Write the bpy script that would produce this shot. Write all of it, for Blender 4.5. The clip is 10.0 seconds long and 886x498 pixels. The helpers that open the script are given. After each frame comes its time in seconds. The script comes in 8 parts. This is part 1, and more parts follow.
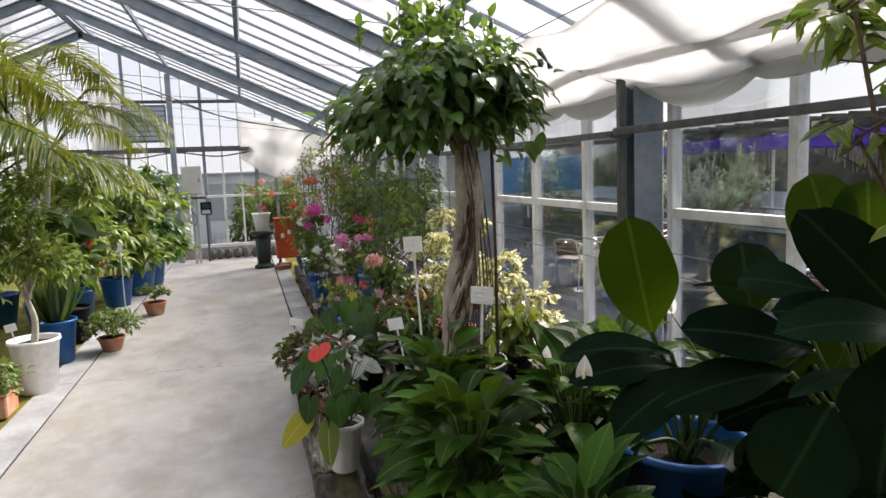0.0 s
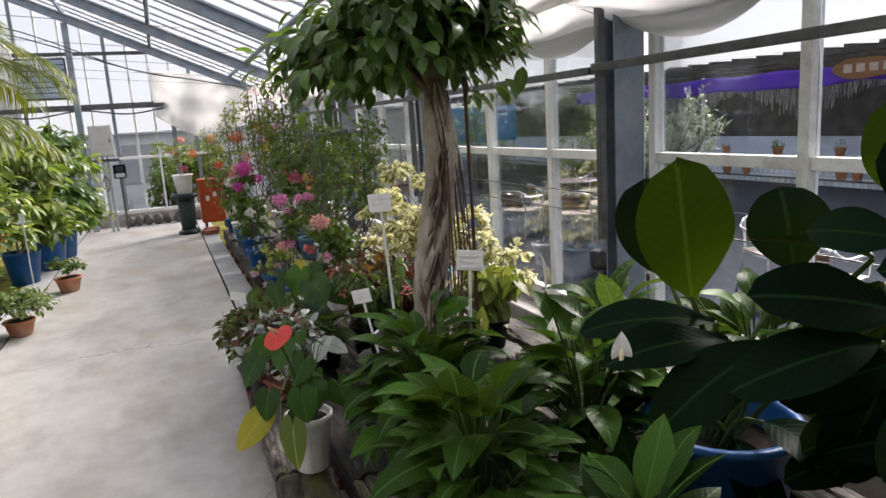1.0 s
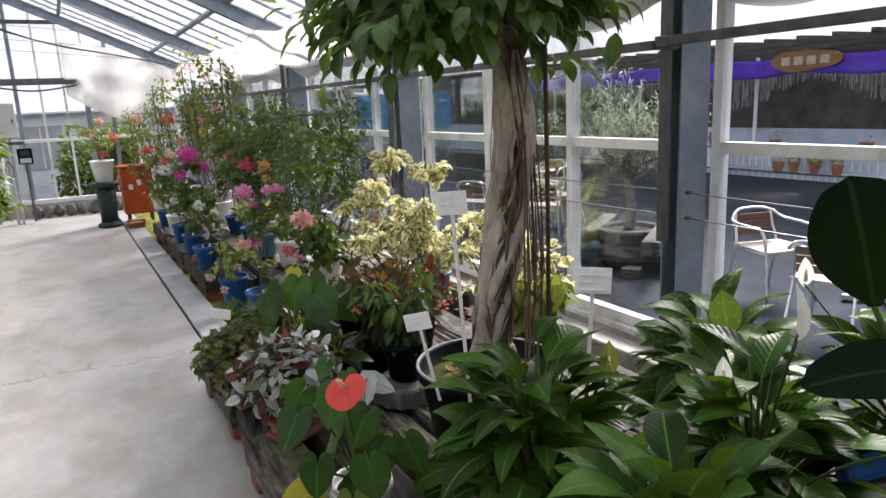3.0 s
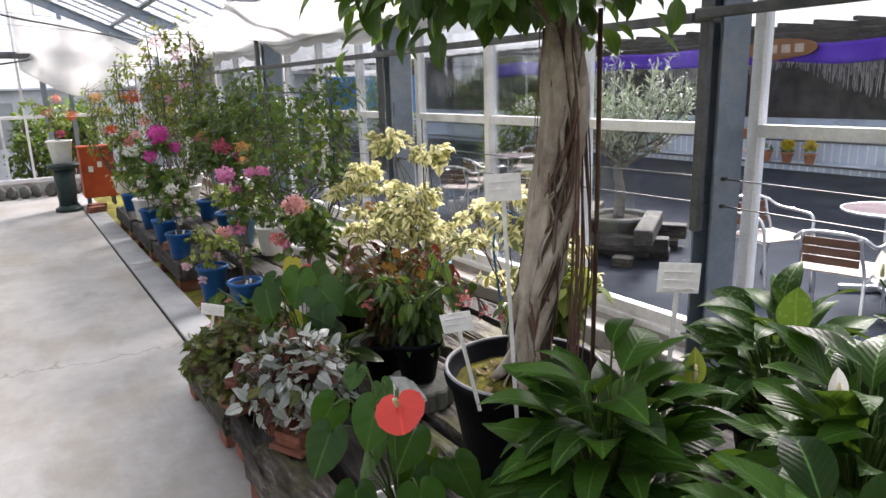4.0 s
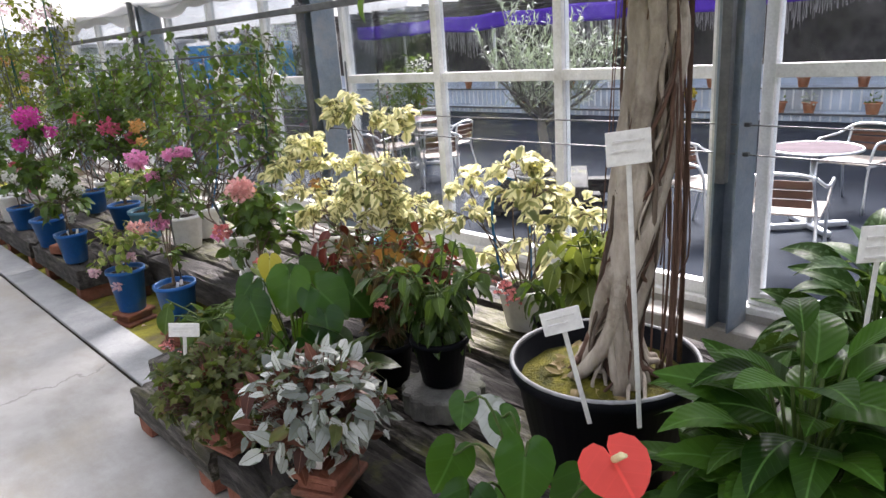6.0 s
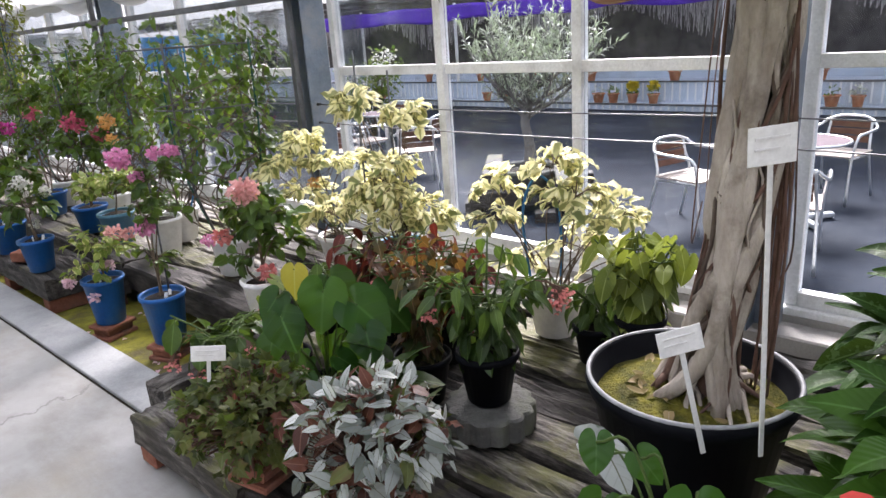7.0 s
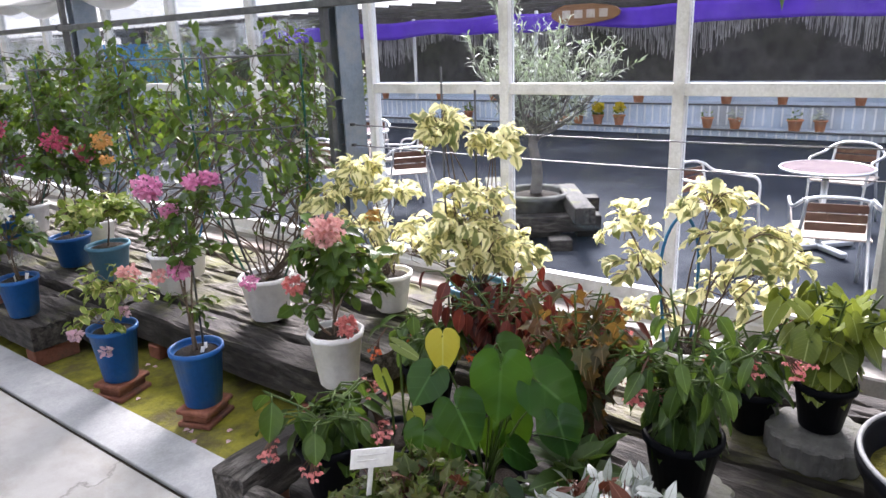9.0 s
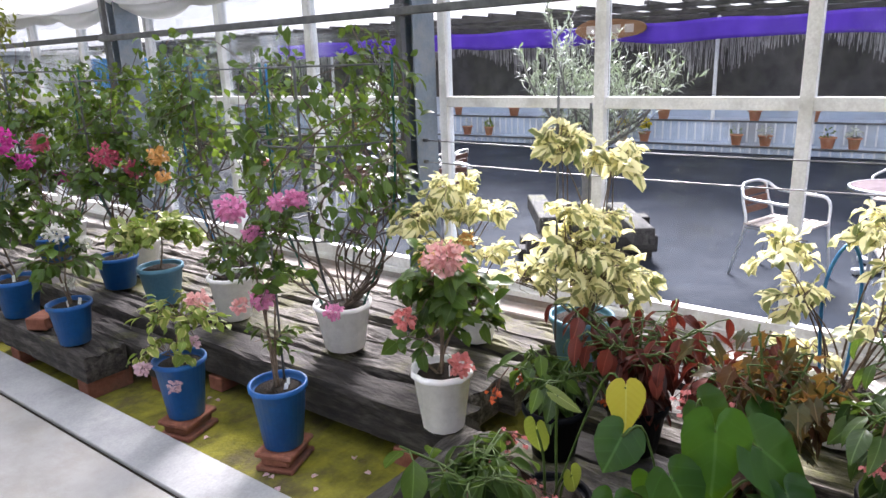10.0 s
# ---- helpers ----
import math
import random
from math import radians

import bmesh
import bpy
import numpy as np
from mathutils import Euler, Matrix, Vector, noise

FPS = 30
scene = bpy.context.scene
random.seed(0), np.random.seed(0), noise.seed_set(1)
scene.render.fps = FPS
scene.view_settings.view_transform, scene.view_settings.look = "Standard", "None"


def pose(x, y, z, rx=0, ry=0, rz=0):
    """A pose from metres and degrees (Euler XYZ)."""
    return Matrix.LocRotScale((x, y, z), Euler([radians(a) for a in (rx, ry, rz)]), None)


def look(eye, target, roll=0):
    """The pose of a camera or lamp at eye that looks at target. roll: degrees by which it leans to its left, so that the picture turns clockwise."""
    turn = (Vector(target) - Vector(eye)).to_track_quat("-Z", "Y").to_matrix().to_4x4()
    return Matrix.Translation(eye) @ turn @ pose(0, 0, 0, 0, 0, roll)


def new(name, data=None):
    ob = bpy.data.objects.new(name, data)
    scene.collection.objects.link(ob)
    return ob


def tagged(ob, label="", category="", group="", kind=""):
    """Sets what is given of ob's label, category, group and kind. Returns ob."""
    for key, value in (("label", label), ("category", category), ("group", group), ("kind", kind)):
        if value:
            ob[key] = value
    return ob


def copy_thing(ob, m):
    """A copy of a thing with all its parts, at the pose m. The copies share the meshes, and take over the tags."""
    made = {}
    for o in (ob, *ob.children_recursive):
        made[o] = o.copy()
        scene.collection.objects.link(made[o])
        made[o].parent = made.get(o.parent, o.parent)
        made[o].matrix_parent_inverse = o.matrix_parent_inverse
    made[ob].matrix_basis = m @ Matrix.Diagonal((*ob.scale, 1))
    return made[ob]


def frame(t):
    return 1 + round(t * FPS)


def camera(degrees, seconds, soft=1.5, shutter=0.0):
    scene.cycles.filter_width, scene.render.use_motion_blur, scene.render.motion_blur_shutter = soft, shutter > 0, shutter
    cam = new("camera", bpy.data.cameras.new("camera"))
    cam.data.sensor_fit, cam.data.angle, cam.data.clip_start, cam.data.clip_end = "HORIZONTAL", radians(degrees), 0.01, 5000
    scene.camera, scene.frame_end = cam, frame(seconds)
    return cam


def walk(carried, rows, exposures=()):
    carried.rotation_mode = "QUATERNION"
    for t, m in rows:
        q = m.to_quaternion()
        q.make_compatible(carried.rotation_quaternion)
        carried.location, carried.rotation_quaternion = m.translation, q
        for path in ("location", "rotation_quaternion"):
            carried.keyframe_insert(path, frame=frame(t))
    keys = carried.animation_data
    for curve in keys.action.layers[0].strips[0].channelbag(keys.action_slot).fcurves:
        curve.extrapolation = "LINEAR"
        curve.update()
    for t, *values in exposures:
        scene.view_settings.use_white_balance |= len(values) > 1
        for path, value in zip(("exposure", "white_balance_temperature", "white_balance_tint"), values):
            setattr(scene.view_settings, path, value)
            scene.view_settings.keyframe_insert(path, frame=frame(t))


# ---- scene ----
cam = camera(66.3, 10.0)
PATH = [
    (0, (0.077, 0.213, 1.63), (0.625, 2.122, 1.395), -2.2),
    (0.5, (0.077, 0.475, 1.624), (0.72, 2.341, 1.307), -1.7),
    (1, (0.033, 0.714, 1.595), (0.765, 2.537, 1.219), -3.7),
    (1.5, (0.017, 0.939, 1.588), (0.676, 2.796, 1.243), -3.1),
    (2, (0.01, 1.134, 1.588), (0.712, 2.97, 1.221), -1.8),
    (2.5, (-0.123, 1.336, 1.596), (0.747, 3.093, 1.196), -3.1),
    (4, (-0.293, 1.891, 1.551), (0.745, 3.535, 1.083), -1.7),
    (4.5, (-0.379, 2.078, 1.533), (0.761, 3.64, 1.022), -3.4),
    (5, (-0.447, 2.218, 1.53), (0.733, 3.733, 0.971), -2.8),
    (5.5, (-0.446, 2.384, 1.518), (0.789, 3.851, 0.949), -3.4),
    (7, (-0.524, 2.96, 1.518), (0.873, 4.256, 0.911), -3.9),
    (7.5, (-0.551, 3.135, 1.508), (0.842, 4.436, 0.901), -2.5),
    (8, (-0.55, 3.361, 1.52), (0.86, 4.672, 0.98), -1.6),
    (8.5, (-0.554, 3.565, 1.522), (0.876, 4.851, 0.972), -0.3),
    (9, (-0.629, 3.796, 1.544), (0.907, 4.942, 0.971), -2.3),
    (9.5, (-0.69, 4.027, 1.542), (0.85, 5.166, 0.965), -1.0),
    (10, (-0.668, 4.301, 1.532), (0.877, 5.454, 1.002), -2.0),
]
EXPOSURES = ((0.0, 0.9, 7000, 16), (2.5, 1.03, 6800, 18), (4.5, 1.33, 6750, 18), (5.5, 1.45, 6700, 18), (8.0, 1.62, 6500, 20), (10.0, 1.74, 6500, 20))
walk(cam, [(t, look(eye, target, roll)) for t, eye, target, roll in PATH], EXPOSURES)


# ---- light ----
world = bpy.data.worlds.new("overcast_sky")
scene.world = world
world.use_nodes = True
wn, wl = world.node_tree.nodes, world.node_tree.links
wn.clear()
sky = wn.new("ShaderNodeTexSky")
sky.sky_type, sky.sun_disc = "NISHITA", False
sky.sun_elevation, sky.sun_rotation = radians(39), radians(60)
cloud = wn.new("ShaderNodeMix")
cloud.data_type = "RGBA"
cloud.inputs[0].default_value = 0.8
cloud.inputs[7].default_value = (9.7, 9.9, 11.0, 1)
back = wn.new("ShaderNodeBackground")
back.inputs[1].default_value = 0.06
wo = wn.new("ShaderNodeOutputWorld")
wl.new(sky.outputs[0], cloud.inputs[6])
wl.new(cloud.outputs[2], back.inputs[0])
wl.new(back.outputs[0], wo.inputs[0])
lamp = bpy.data.lights.new("sun", "SUN")
lamp.energy, lamp.angle, lamp.color = 6.2, radians(26), (1.0, 0.975, 0.97)
sun = new("sun", lamp)
sun.matrix_world = look((8, 9, 6.5), (1, 5, 0))


# ---- materials ----
def material(name):
    m = bpy.data.materials.new(name)
    m.use_nodes = True
    n, l = m.node_tree.nodes, m.node_tree.links
    n.clear()
    out = n.new("ShaderNodeOutputMaterial")
    return m, n, l, out


def noise_node(n, l, scale, detail=4, rough=0.6, stretch=None, kind="object"):
    tc = n.new("ShaderNodeTexCoord")
    src = tc.outputs["Object"]
    if kind == "world":
        geo = n.new("ShaderNodeNewGeometry")
        src = geo.outputs["Position"]
    if stretch:
        mp = n.new("ShaderNodeMapping")
        mp.inputs["Scale"].default_value = stretch
        l.new(src, mp.inputs[0])
        src = mp.outputs[0]
    t = n.new("ShaderNodeTexNoise")
    t.inputs["Scale"].default_value, t.inputs["Detail"].default_value, t.inputs["Roughness"].default_value = scale, detail, rough
    l.new(src, t.inputs["Vector"])
    return t


def ramp(n, l, src, stops):
    r = n.new("ShaderNodeValToRGB")
    e = r.color_ramp.elements
    while len(e) < len(stops):
        e.new(0.5)
    for k, (p, c) in enumerate(stops):
        e[k].position = p
        e[k].color = (*c, 1) if len(c) == 3 else c
    l.new(src, r.inputs[0])
    return r


def mixc(n, l, fac, a, b, mode="MIX"):
    x = n.new("ShaderNodeMix")
    x.data_type, x.blend_type = "RGBA", mode
    for sock, v in ((x.inputs[0], fac), (x.inputs[6], a), (x.inputs[7], b)):
        if hasattr(v, "is_linked"):
            l.new(v, sock)
        elif isinstance(v, (int, float)):
            sock.default_value = v
        else:
            sock.default_value = (*v, 1)
    return x.outputs[2]


def maths(n, l, op, a, b=0.0, clamp=False):
    x = n.new("ShaderNodeMath")
    x.operation, x.use_clamp = op, clamp
    for sock, v in ((x.inputs[0], a), (x.inputs[1], b)):
        if hasattr(v, "is_linked"):
            l.new(v, sock)
        else:
            sock.default_value = v
    return x.outputs[0]


def surface(name, c1, c2, rough=0.6, scale=8.0, fine=60.0, bump=0.2, metal=0.0, stretch=None, kind="object", dirt=None, rvar=0.1, dist=0.004, vary=0.0, gloss=0.25):
    """A surface of two colours at two scales, with fine relief; dirt: a third colour in patches."""
    m, n, l, out = material(name)
    p = n.new("ShaderNodeBsdfPrincipled")
    big = noise_node(n, l, scale, 5, 0.6, stretch, kind)
    small = noise_node(n, l, fine, 3, 0.7, stretch, kind)
    r = ramp(n, l, big.outputs[0], ((0.3, c1), (0.7, c2)))
    k = maths(n, l, "MULTIPLY_ADD", small.outputs[0], 0.5)
    n[-1].inputs[2].default_value = 0.75
    col = mixc(n, l, 1.0, r.outputs[0], k, "MULTIPLY")
    if dirt:
        d = noise_node(n, l, scale * 0.45, 6, 0.7, None, kind)
        f = ramp(n, l, d.outputs[0], ((0.5, (0, 0, 0)), (0.68, (1, 1, 1))))
        col = mixc(n, l, f.outputs[0], col, dirt)
    if vary:
        oi = n.new("ShaderNodeObjectInfo")
        v = maths(n, l, "MULTIPLY_ADD", oi.outputs["Random"], vary)
        n[-1].inputs[2].default_value = 1 - vary / 2
        col = mixc(n, l, 1.0, col, v, "MULTIPLY")
    l.new(col, p.inputs["Base Color"])
    rr = maths(n, l, "MULTIPLY_ADD", big.outputs[0], rvar)
    n[-1].inputs[2].default_value = rough - rvar / 2
    l.new(rr, p.inputs["Roughness"])
    p.inputs["Metallic"].default_value = metal
    p.inputs["Specular IOR Level"].default_value = gloss
    if bump:
        b = n.new("ShaderNodeBump")
        b.inputs["Strength"].default_value, b.inputs["Distance"].default_value = bump, dist
        h = maths(n, l, "ADD", big.outputs[0], small.outputs[0])
        l.new(h, b.inputs["Height"])
        l.new(b.outputs[0], p.inputs["Normal"])
    l.new(p.outputs[0], out.inputs[0])
    return m


def leaf_material(name, c1, c2, rough=0.4, edge=None, edge_at=0.25, vein=None, passing=0.22, glow=(0.3, 0.5, 0.06), lateral=9.0, spot=None, rim=0.02, gloss=0.26, relief=0.18):
    """A leaf: colour from leaf to leaf, midrib and side veins, an edge of another colour, light through the blade."""
    m, n, l, out = material(name)
    p = n.new("ShaderNodeBsdfPrincipled")
    uv = n.new("ShaderNodeUVMap")
    sep = n.new("ShaderNodeSeparateXYZ")
    l.new(uv.outputs[0], sep.inputs[0])
    geo = n.new("ShaderNodeNewGeometry")
    oi = n.new("ShaderNodeObjectInfo")
    rnd = maths(n, l, "FRACT", maths(n, l, "ADD", geo.outputs["Random Per Island"], oi.outputs["Random"]))
    col = mixc(n, l, rnd, c1, c2)
    nz = noise_node(n, l, 22, 3, 0.6, None, "world")
    half = maths(n, l, "ABSOLUTE", maths(n, l, "SUBTRACT", sep.outputs[0], 0.5))
    col = mixc(n, l, maths(n, l, "MULTIPLY", nz.outputs[0], 0.35), col, tuple(0.45 * v for v in c1))
    if edge:
        e = maths(n, l, "ADD", half, maths(n, l, "MULTIPLY", maths(n, l, "SUBTRACT", nz.outputs[0], 0.5), 0.6))
        e = maths(n, l, "ADD", e, maths(n, l, "MULTIPLY", maths(n, l, "SUBTRACT", rnd, 0.5), 0.2))
        f = ramp(n, l, e, ((max(0.0, edge_at - 0.02), (0, 0, 0)), (edge_at + 0.03, (1, 1, 1))))
        col = mixc(n, l, f.outputs[0], col, edge)
    if spot:
        sp = noise_node(n, l, 55, 2, 0.5, None, "world")
        f = ramp(n, l, sp.outputs[0], ((0.55, (0, 0, 0)), (0.62, (1, 1, 1))))
        col = mixc(n, l, f.outputs[0], col, spot)
    wave = maths(n, l, "SINE", maths(n, l, "MULTIPLY", maths(n, l, "SUBTRACT", sep.outputs[1], maths(n, l, "MULTIPLY", half, 0.55)), lateral * 6.283))
    if vein:
        f = ramp(n, l, half, ((rim * 0.6, (1, 1, 1)), (rim * 1.6, (0, 0, 0))))
        col = mixc(n, l, f.outputs[0], col, vein)
        f = ramp(n, l, wave, ((0.9, (0, 0, 0)), (1.0, (0.2, 0.2, 0.2))))
        col = mixc(n, l, f.outputs[0], col, vein)
    l.new(col, p.inputs["Base Color"])
    p.inputs["Roughness"].default_value = rough
    p.inputs["Specular IOR Level"].default_value = gloss
    b = n.new("ShaderNodeBump")
    b.inputs["Strength"].default_value, b.inputs["Distance"].default_value = relief, 0.0015 if relief < 0.3 else 0.0028
    l.new(maths(n, l, "ADD", maths(n, l, "MULTIPLY", wave, 0.4), nz.outputs[0]), b.inputs["Height"])
    l.new(b.outputs[0], p.inputs["Normal"])
    t = n.new("ShaderNodeBsdfTranslucent")
    l.new(mixc(n, l, 0.55, col, glow), t.inputs[0])
    mix = n.new("ShaderNodeMixShader")
    mix.inputs[0].default_value = passing
    l.new(p.outputs[0], mix.inputs[1])
    l.new(t.outputs[0], mix.inputs[2])
    l.new(mix.outputs[0], out.inputs[0])
    return m


def glass_material(name, tint=(0.93, 0.96, 0.97), haze=0.0):
    m, n, l, out = material(name)
    tr = n.new("ShaderNodeBsdfTransparent")
    tr.inputs[0].default_value = (*tint, 1)
    gl = n.new("ShaderNodeBsdfGlossy")
    gl.inputs["Roughness"].default_value = 0.04
    lw = n.new("ShaderNodeLayerWeight")
    lw.inputs[0].default_value = 0.25
    f = maths(n, l, "MULTIPLY", lw.outputs["Fresnel"], 0.6, True)
    mix = n.new("ShaderNodeMixShader")
    l.new(f, mix.inputs[0])
    l.new(tr.outputs[0], mix.inputs[1])
    l.new(gl.outputs[0], mix.inputs[2])
    last = mix.outputs[0]
    if haze:
        df = n.new("ShaderNodeBsdfTranslucent")
        df.inputs[0].default_value = (0.9, 0.92, 0.93, 1)
        nz = noise_node(n, l, 3.0, 5, 0.7, None, "world")
        h = maths(n, l, "MULTIPLY", nz.outputs[0], haze * 2)
        m2 = n.new("ShaderNodeMixShader")
        l.new(h, m2.inputs[0])
        l.new(last, m2.inputs[1])
        l.new(df.outputs[0], m2.inputs[2])
        last = m2.outputs[0]
    l.new(last, out.inputs[0])
    return m


def cloth_material(name, col, passing=0.5, clear=0.0):
    m, n, l, out = material(name)
    nz = noise_node(n, l, 2.2, 6, 0.65, None, "world")
    c = mixc(n, l, nz.outputs[0], tuple(0.72 * v for v in col), col)
    d = n.new("ShaderNodeBsdfDiffuse")
    t = n.new("ShaderNodeBsdfTranslucent")
    l.new(c, d.inputs[0])
    l.new(c, t.inputs[0])
    mix = n.new("ShaderNodeMixShader")
    mix.inputs[0].default_value = passing
    l.new(d.outputs[0], mix.inputs[1])
    l.new(t.outputs[0], mix.inputs[2])
    last = mix.outputs[0]
    if clear:
        tr = n.new("ShaderNodeBsdfTransparent")
        m2 = n.new("ShaderNodeMixShader")
        m2.inputs[0].default_value = clear
        l.new(last, m2.inputs[1])
        l.new(tr.outputs[0], m2.inputs[2])
        last = m2.outputs[0]
    l.new(last, out.inputs[0])
    return m


def concrete_floor():
    """Worn pale concrete: trowel mottling, grey stains and hairline cracks."""
    m, n, l, out = material("worn_concrete")
    p = n.new("ShaderNodeBsdfPrincipled")
    geo = n.new("ShaderNodeNewGeometry")
    sep = n.new("ShaderNodeSeparateXYZ")
    l.new(geo.outputs["Position"], sep.inputs[0])
    big = noise_node(n, l, 1.1, 6, 0.6, (1.0, 0.45, 1), "world")
    mid = noise_node(n, l, 6, 6, 0.65, None, "world")
    fine = noise_node(n, l, 160, 3, 0.7, None, "world")
    col = ramp(n, l, big.outputs[0], ((0.3, (0.19, 0.184, 0.17)), (0.5, (0.32, 0.314, 0.297)), (0.72, (0.43, 0.424, 0.405)))).outputs[0]
    col = mixc(n, l, 0.5, col, ramp(n, l, mid.outputs[0], ((0.35, (0.32, 0.316, 0.29)), (0.65, (0.45, 0.45, 0.44)))).outputs[0])
    st = noise_node(n, l, 2.3, 6, 0.7, (1, 0.6, 1), "world")
    col = mixc(n, l, ramp(n, l, st.outputs[0], ((0.47, (0, 0, 0)), (0.68, (0.8, 0.8, 0.8)))).outputs[0], col, (0.23, 0.22, 0.195))
    rust = noise_node(n, l, 1.4, 7, 0.72, (1, 0.5, 1), "world")
    col = mixc(n, l, ramp(n, l, rust.outputs[0], ((0.5, (0, 0, 0)), (0.68, (0.65, 0.65, 0.65)))).outputs[0], col, (0.3, 0.265, 0.2))
    col = mixc(n, l, 1.0, col, maths(n, l, "MULTIPLY_ADD", fine.outputs[0], 0.25), "MULTIPLY")
    n[-2].inputs[2].default_value = 0.87
    wob = maths(n, l, "MULTIPLY", maths(n, l, "SUBTRACT", mid.outputs[0], 0.5), 0.22)
    wob2 = maths(n, l, "MULTIPLY", maths(n, l, "SUBTRACT", big.outputs[0], 0.5), 0.9)
    w = maths(n, l, "ADD", wob, wob2)
    cracks = None
    for at in (1.3, 3.6, 6.25, 9.4, 12.4):
        d = maths(n, l, "ABSOLUTE", maths(n, l, "SUBTRACT", maths(n, l, "ADD", sep.outputs[1], w), at))
        c = ramp(n, l, d, ((0.0, (1, 1, 1)), (0.013, (0, 0, 0)))).outputs[0]
        cracks = c if cracks is None else mixc(n, l, 1.0, cracks, c, "ADD")
    col = mixc(n, l, maths(n, l, "MULTIPLY", cracks, 0.8), col, (0.16, 0.155, 0.14))
    l.new(col, p.inputs["Base Color"])
    l.new(maths(n, l, "MULTIPLY_ADD", mid.outputs[0], 0.3), p.inputs["Roughness"])
    n[-1].inputs[2].default_value = 0.42
    b = n.new("ShaderNodeBump")
    b.inputs["Strength"].default_value, b.inputs["Distance"].default_value = 0.25, 0.004
    l.new(maths(n, l, "SUBTRACT", maths(n, l, "ADD", mid.outputs[0], maths(n, l, "MULTIPLY", fine.outputs[0], 0.4)), cracks), b.inputs["Height"])
    l.new(b.outputs[0], p.inputs["Normal"])
    l.new(p.outputs[0], out.inputs[0])
    return m


def timber_material(name, c1, c2, moss=0.0, vary=0.5):
    """Old sleepers: grain along the length (local y), dark checks, moss."""
    m, n, l, out = material(name)
    p = n.new("ShaderNodeBsdfPrincipled")
    grain = noise_node(n, l, 5, 8, 0.72, (7, 1.1, 7))
    patch = noise_node(n, l, 2.6, 5, 0.65, None, "world")
    col = ramp(n, l, grain.outputs[0], ((0.4, tuple(0.08 * v for v in c1)), (0.48, c1), (0.74, c2))).outputs[0]
    col = mixc(n, l, ramp(n, l, patch.outputs[0], ((0.42, (0, 0, 0)), (0.6, (0.85, 0.85, 0.85)))).outputs[0], col, tuple(0.5 * v for v in c1))
    if moss:
        g = noise_node(n, l, 1.7, 6, 0.75, None, "world")
        geo = n.new("ShaderNodeNewGeometry")
        s = n.new("ShaderNodeSeparateXYZ")
        l.new(geo.outputs["Normal"], s.inputs[0])
        f = maths(n, l, "MULTIPLY", ramp(n, l, g.outputs[0], ((0.58 - 0.1 * moss, (0, 0, 0)), (0.72, (0.8, 0.8, 0.8)))).outputs[0], maths(n, l, "MAXIMUM", s.outputs[2], 0.0))
        col = mixc(n, l, f, col, (0.13, 0.14, 0.018))
    oi = n.new("ShaderNodeObjectInfo")
    v = maths(n, l, "MULTIPLY_ADD", oi.outputs["Random"], vary)
    n[-1].inputs[2].default_value = 1 - vary / 2
    col = mixc(n, l, 1.0, col, v, "MULTIPLY")
    l.new(col, p.inputs["Base Color"])
    p.inputs["Roughness"].default_value = 0.82
    b = n.new("ShaderNodeBump")
    b.inputs["Strength"].default_value, b.inputs["Distance"].default_value = 0.8, 0.012
    l.new(grain.outputs[0], b.inputs["Height"])
    l.new(b.outputs[0], p.inputs["Normal"])
    l.new(p.outputs[0], out.inputs[0])
    return m


M_FLOOR = concrete_floor()
M_KERB = surface("kerb_concrete", (0.27, 0.28, 0.285), (0.4, 0.41, 0.41), 0.7, 3, 90, 0.3, kind="world", dirt=(0.21, 0.22, 0.22))
M_MOSS = surface("mossy_soil", (0.06, 0.055, 0.016), (0.28, 0.27, 0.03), 0.95, 7, 60, 0.8, kind="world", dirt=(0.085, 0.07, 0.045), dist=0.012)
M_SILL = surface("sill_concrete", (0.3, 0.285, 0.27), (0.42, 0.41, 0.39), 0.75, 4, 90, 0.3, kind="world", dirt=(0.26, 0.19, 0.16))
M_WHITE = surface("white_frame_paint", (0.74, 0.75, 0.75), (0.82, 0.83, 0.83), 0.45, 5, 80, 0.1, dirt=(0.5, 0.5, 0.48))
M_STEEL = surface("grey_steel", (0.15, 0.19, 0.24), (0.25, 0.3, 0.36), 0.5, 6, 60, 0.15, metal=0.25, dirt=(0.3, 0.31, 0.32))
M_DARK = surface("dark_pipe", (0.07, 0.075, 0.08), (0.14, 0.145, 0.15), 0.5, 12, 80, 0.15, metal=0.4)
M_WIRE = surface("wire", (0.12, 0.125, 0.13), (0.2, 0.2, 0.21), 0.4, 30, 90, 0.0, metal=0.7)
M_GALV = surface("galvanised", (0.34, 0.36, 0.37), (0.5, 0.52, 0.53), 0.45, 14, 80, 0.1, metal=0.6)
M_GLASS = glass_material("window_glass")
M_ROOFGLASS = glass_material("roof_glass", (0.9, 0.93, 0.95), 0.12)
M_CLOTH = cloth_material("shade_cloth", (0.87, 0.87, 0.86), 0.6, 0.12)
M_SHEET = cloth_material("clear_sheet", (0.86, 0.86, 0.84), 0.6, 0.3)
M_SLEEPER = timber_material("weathered_sleeper", (0.055, 0.048, 0.04), (0.36, 0.34, 0.31), 1.0)
M_DARKTIMBER = timber_material("dark_sleeper", (0.03, 0.026, 0.023), (0.13, 0.12, 0.11), 0.3)
M_BRICK = surface("red_brick", (0.17, 0.065, 0.042), (0.3, 0.125, 0.085), 0.9, 11, 90, 0.6, dirt=(0.12, 0.08, 0.06), vary=0.5)
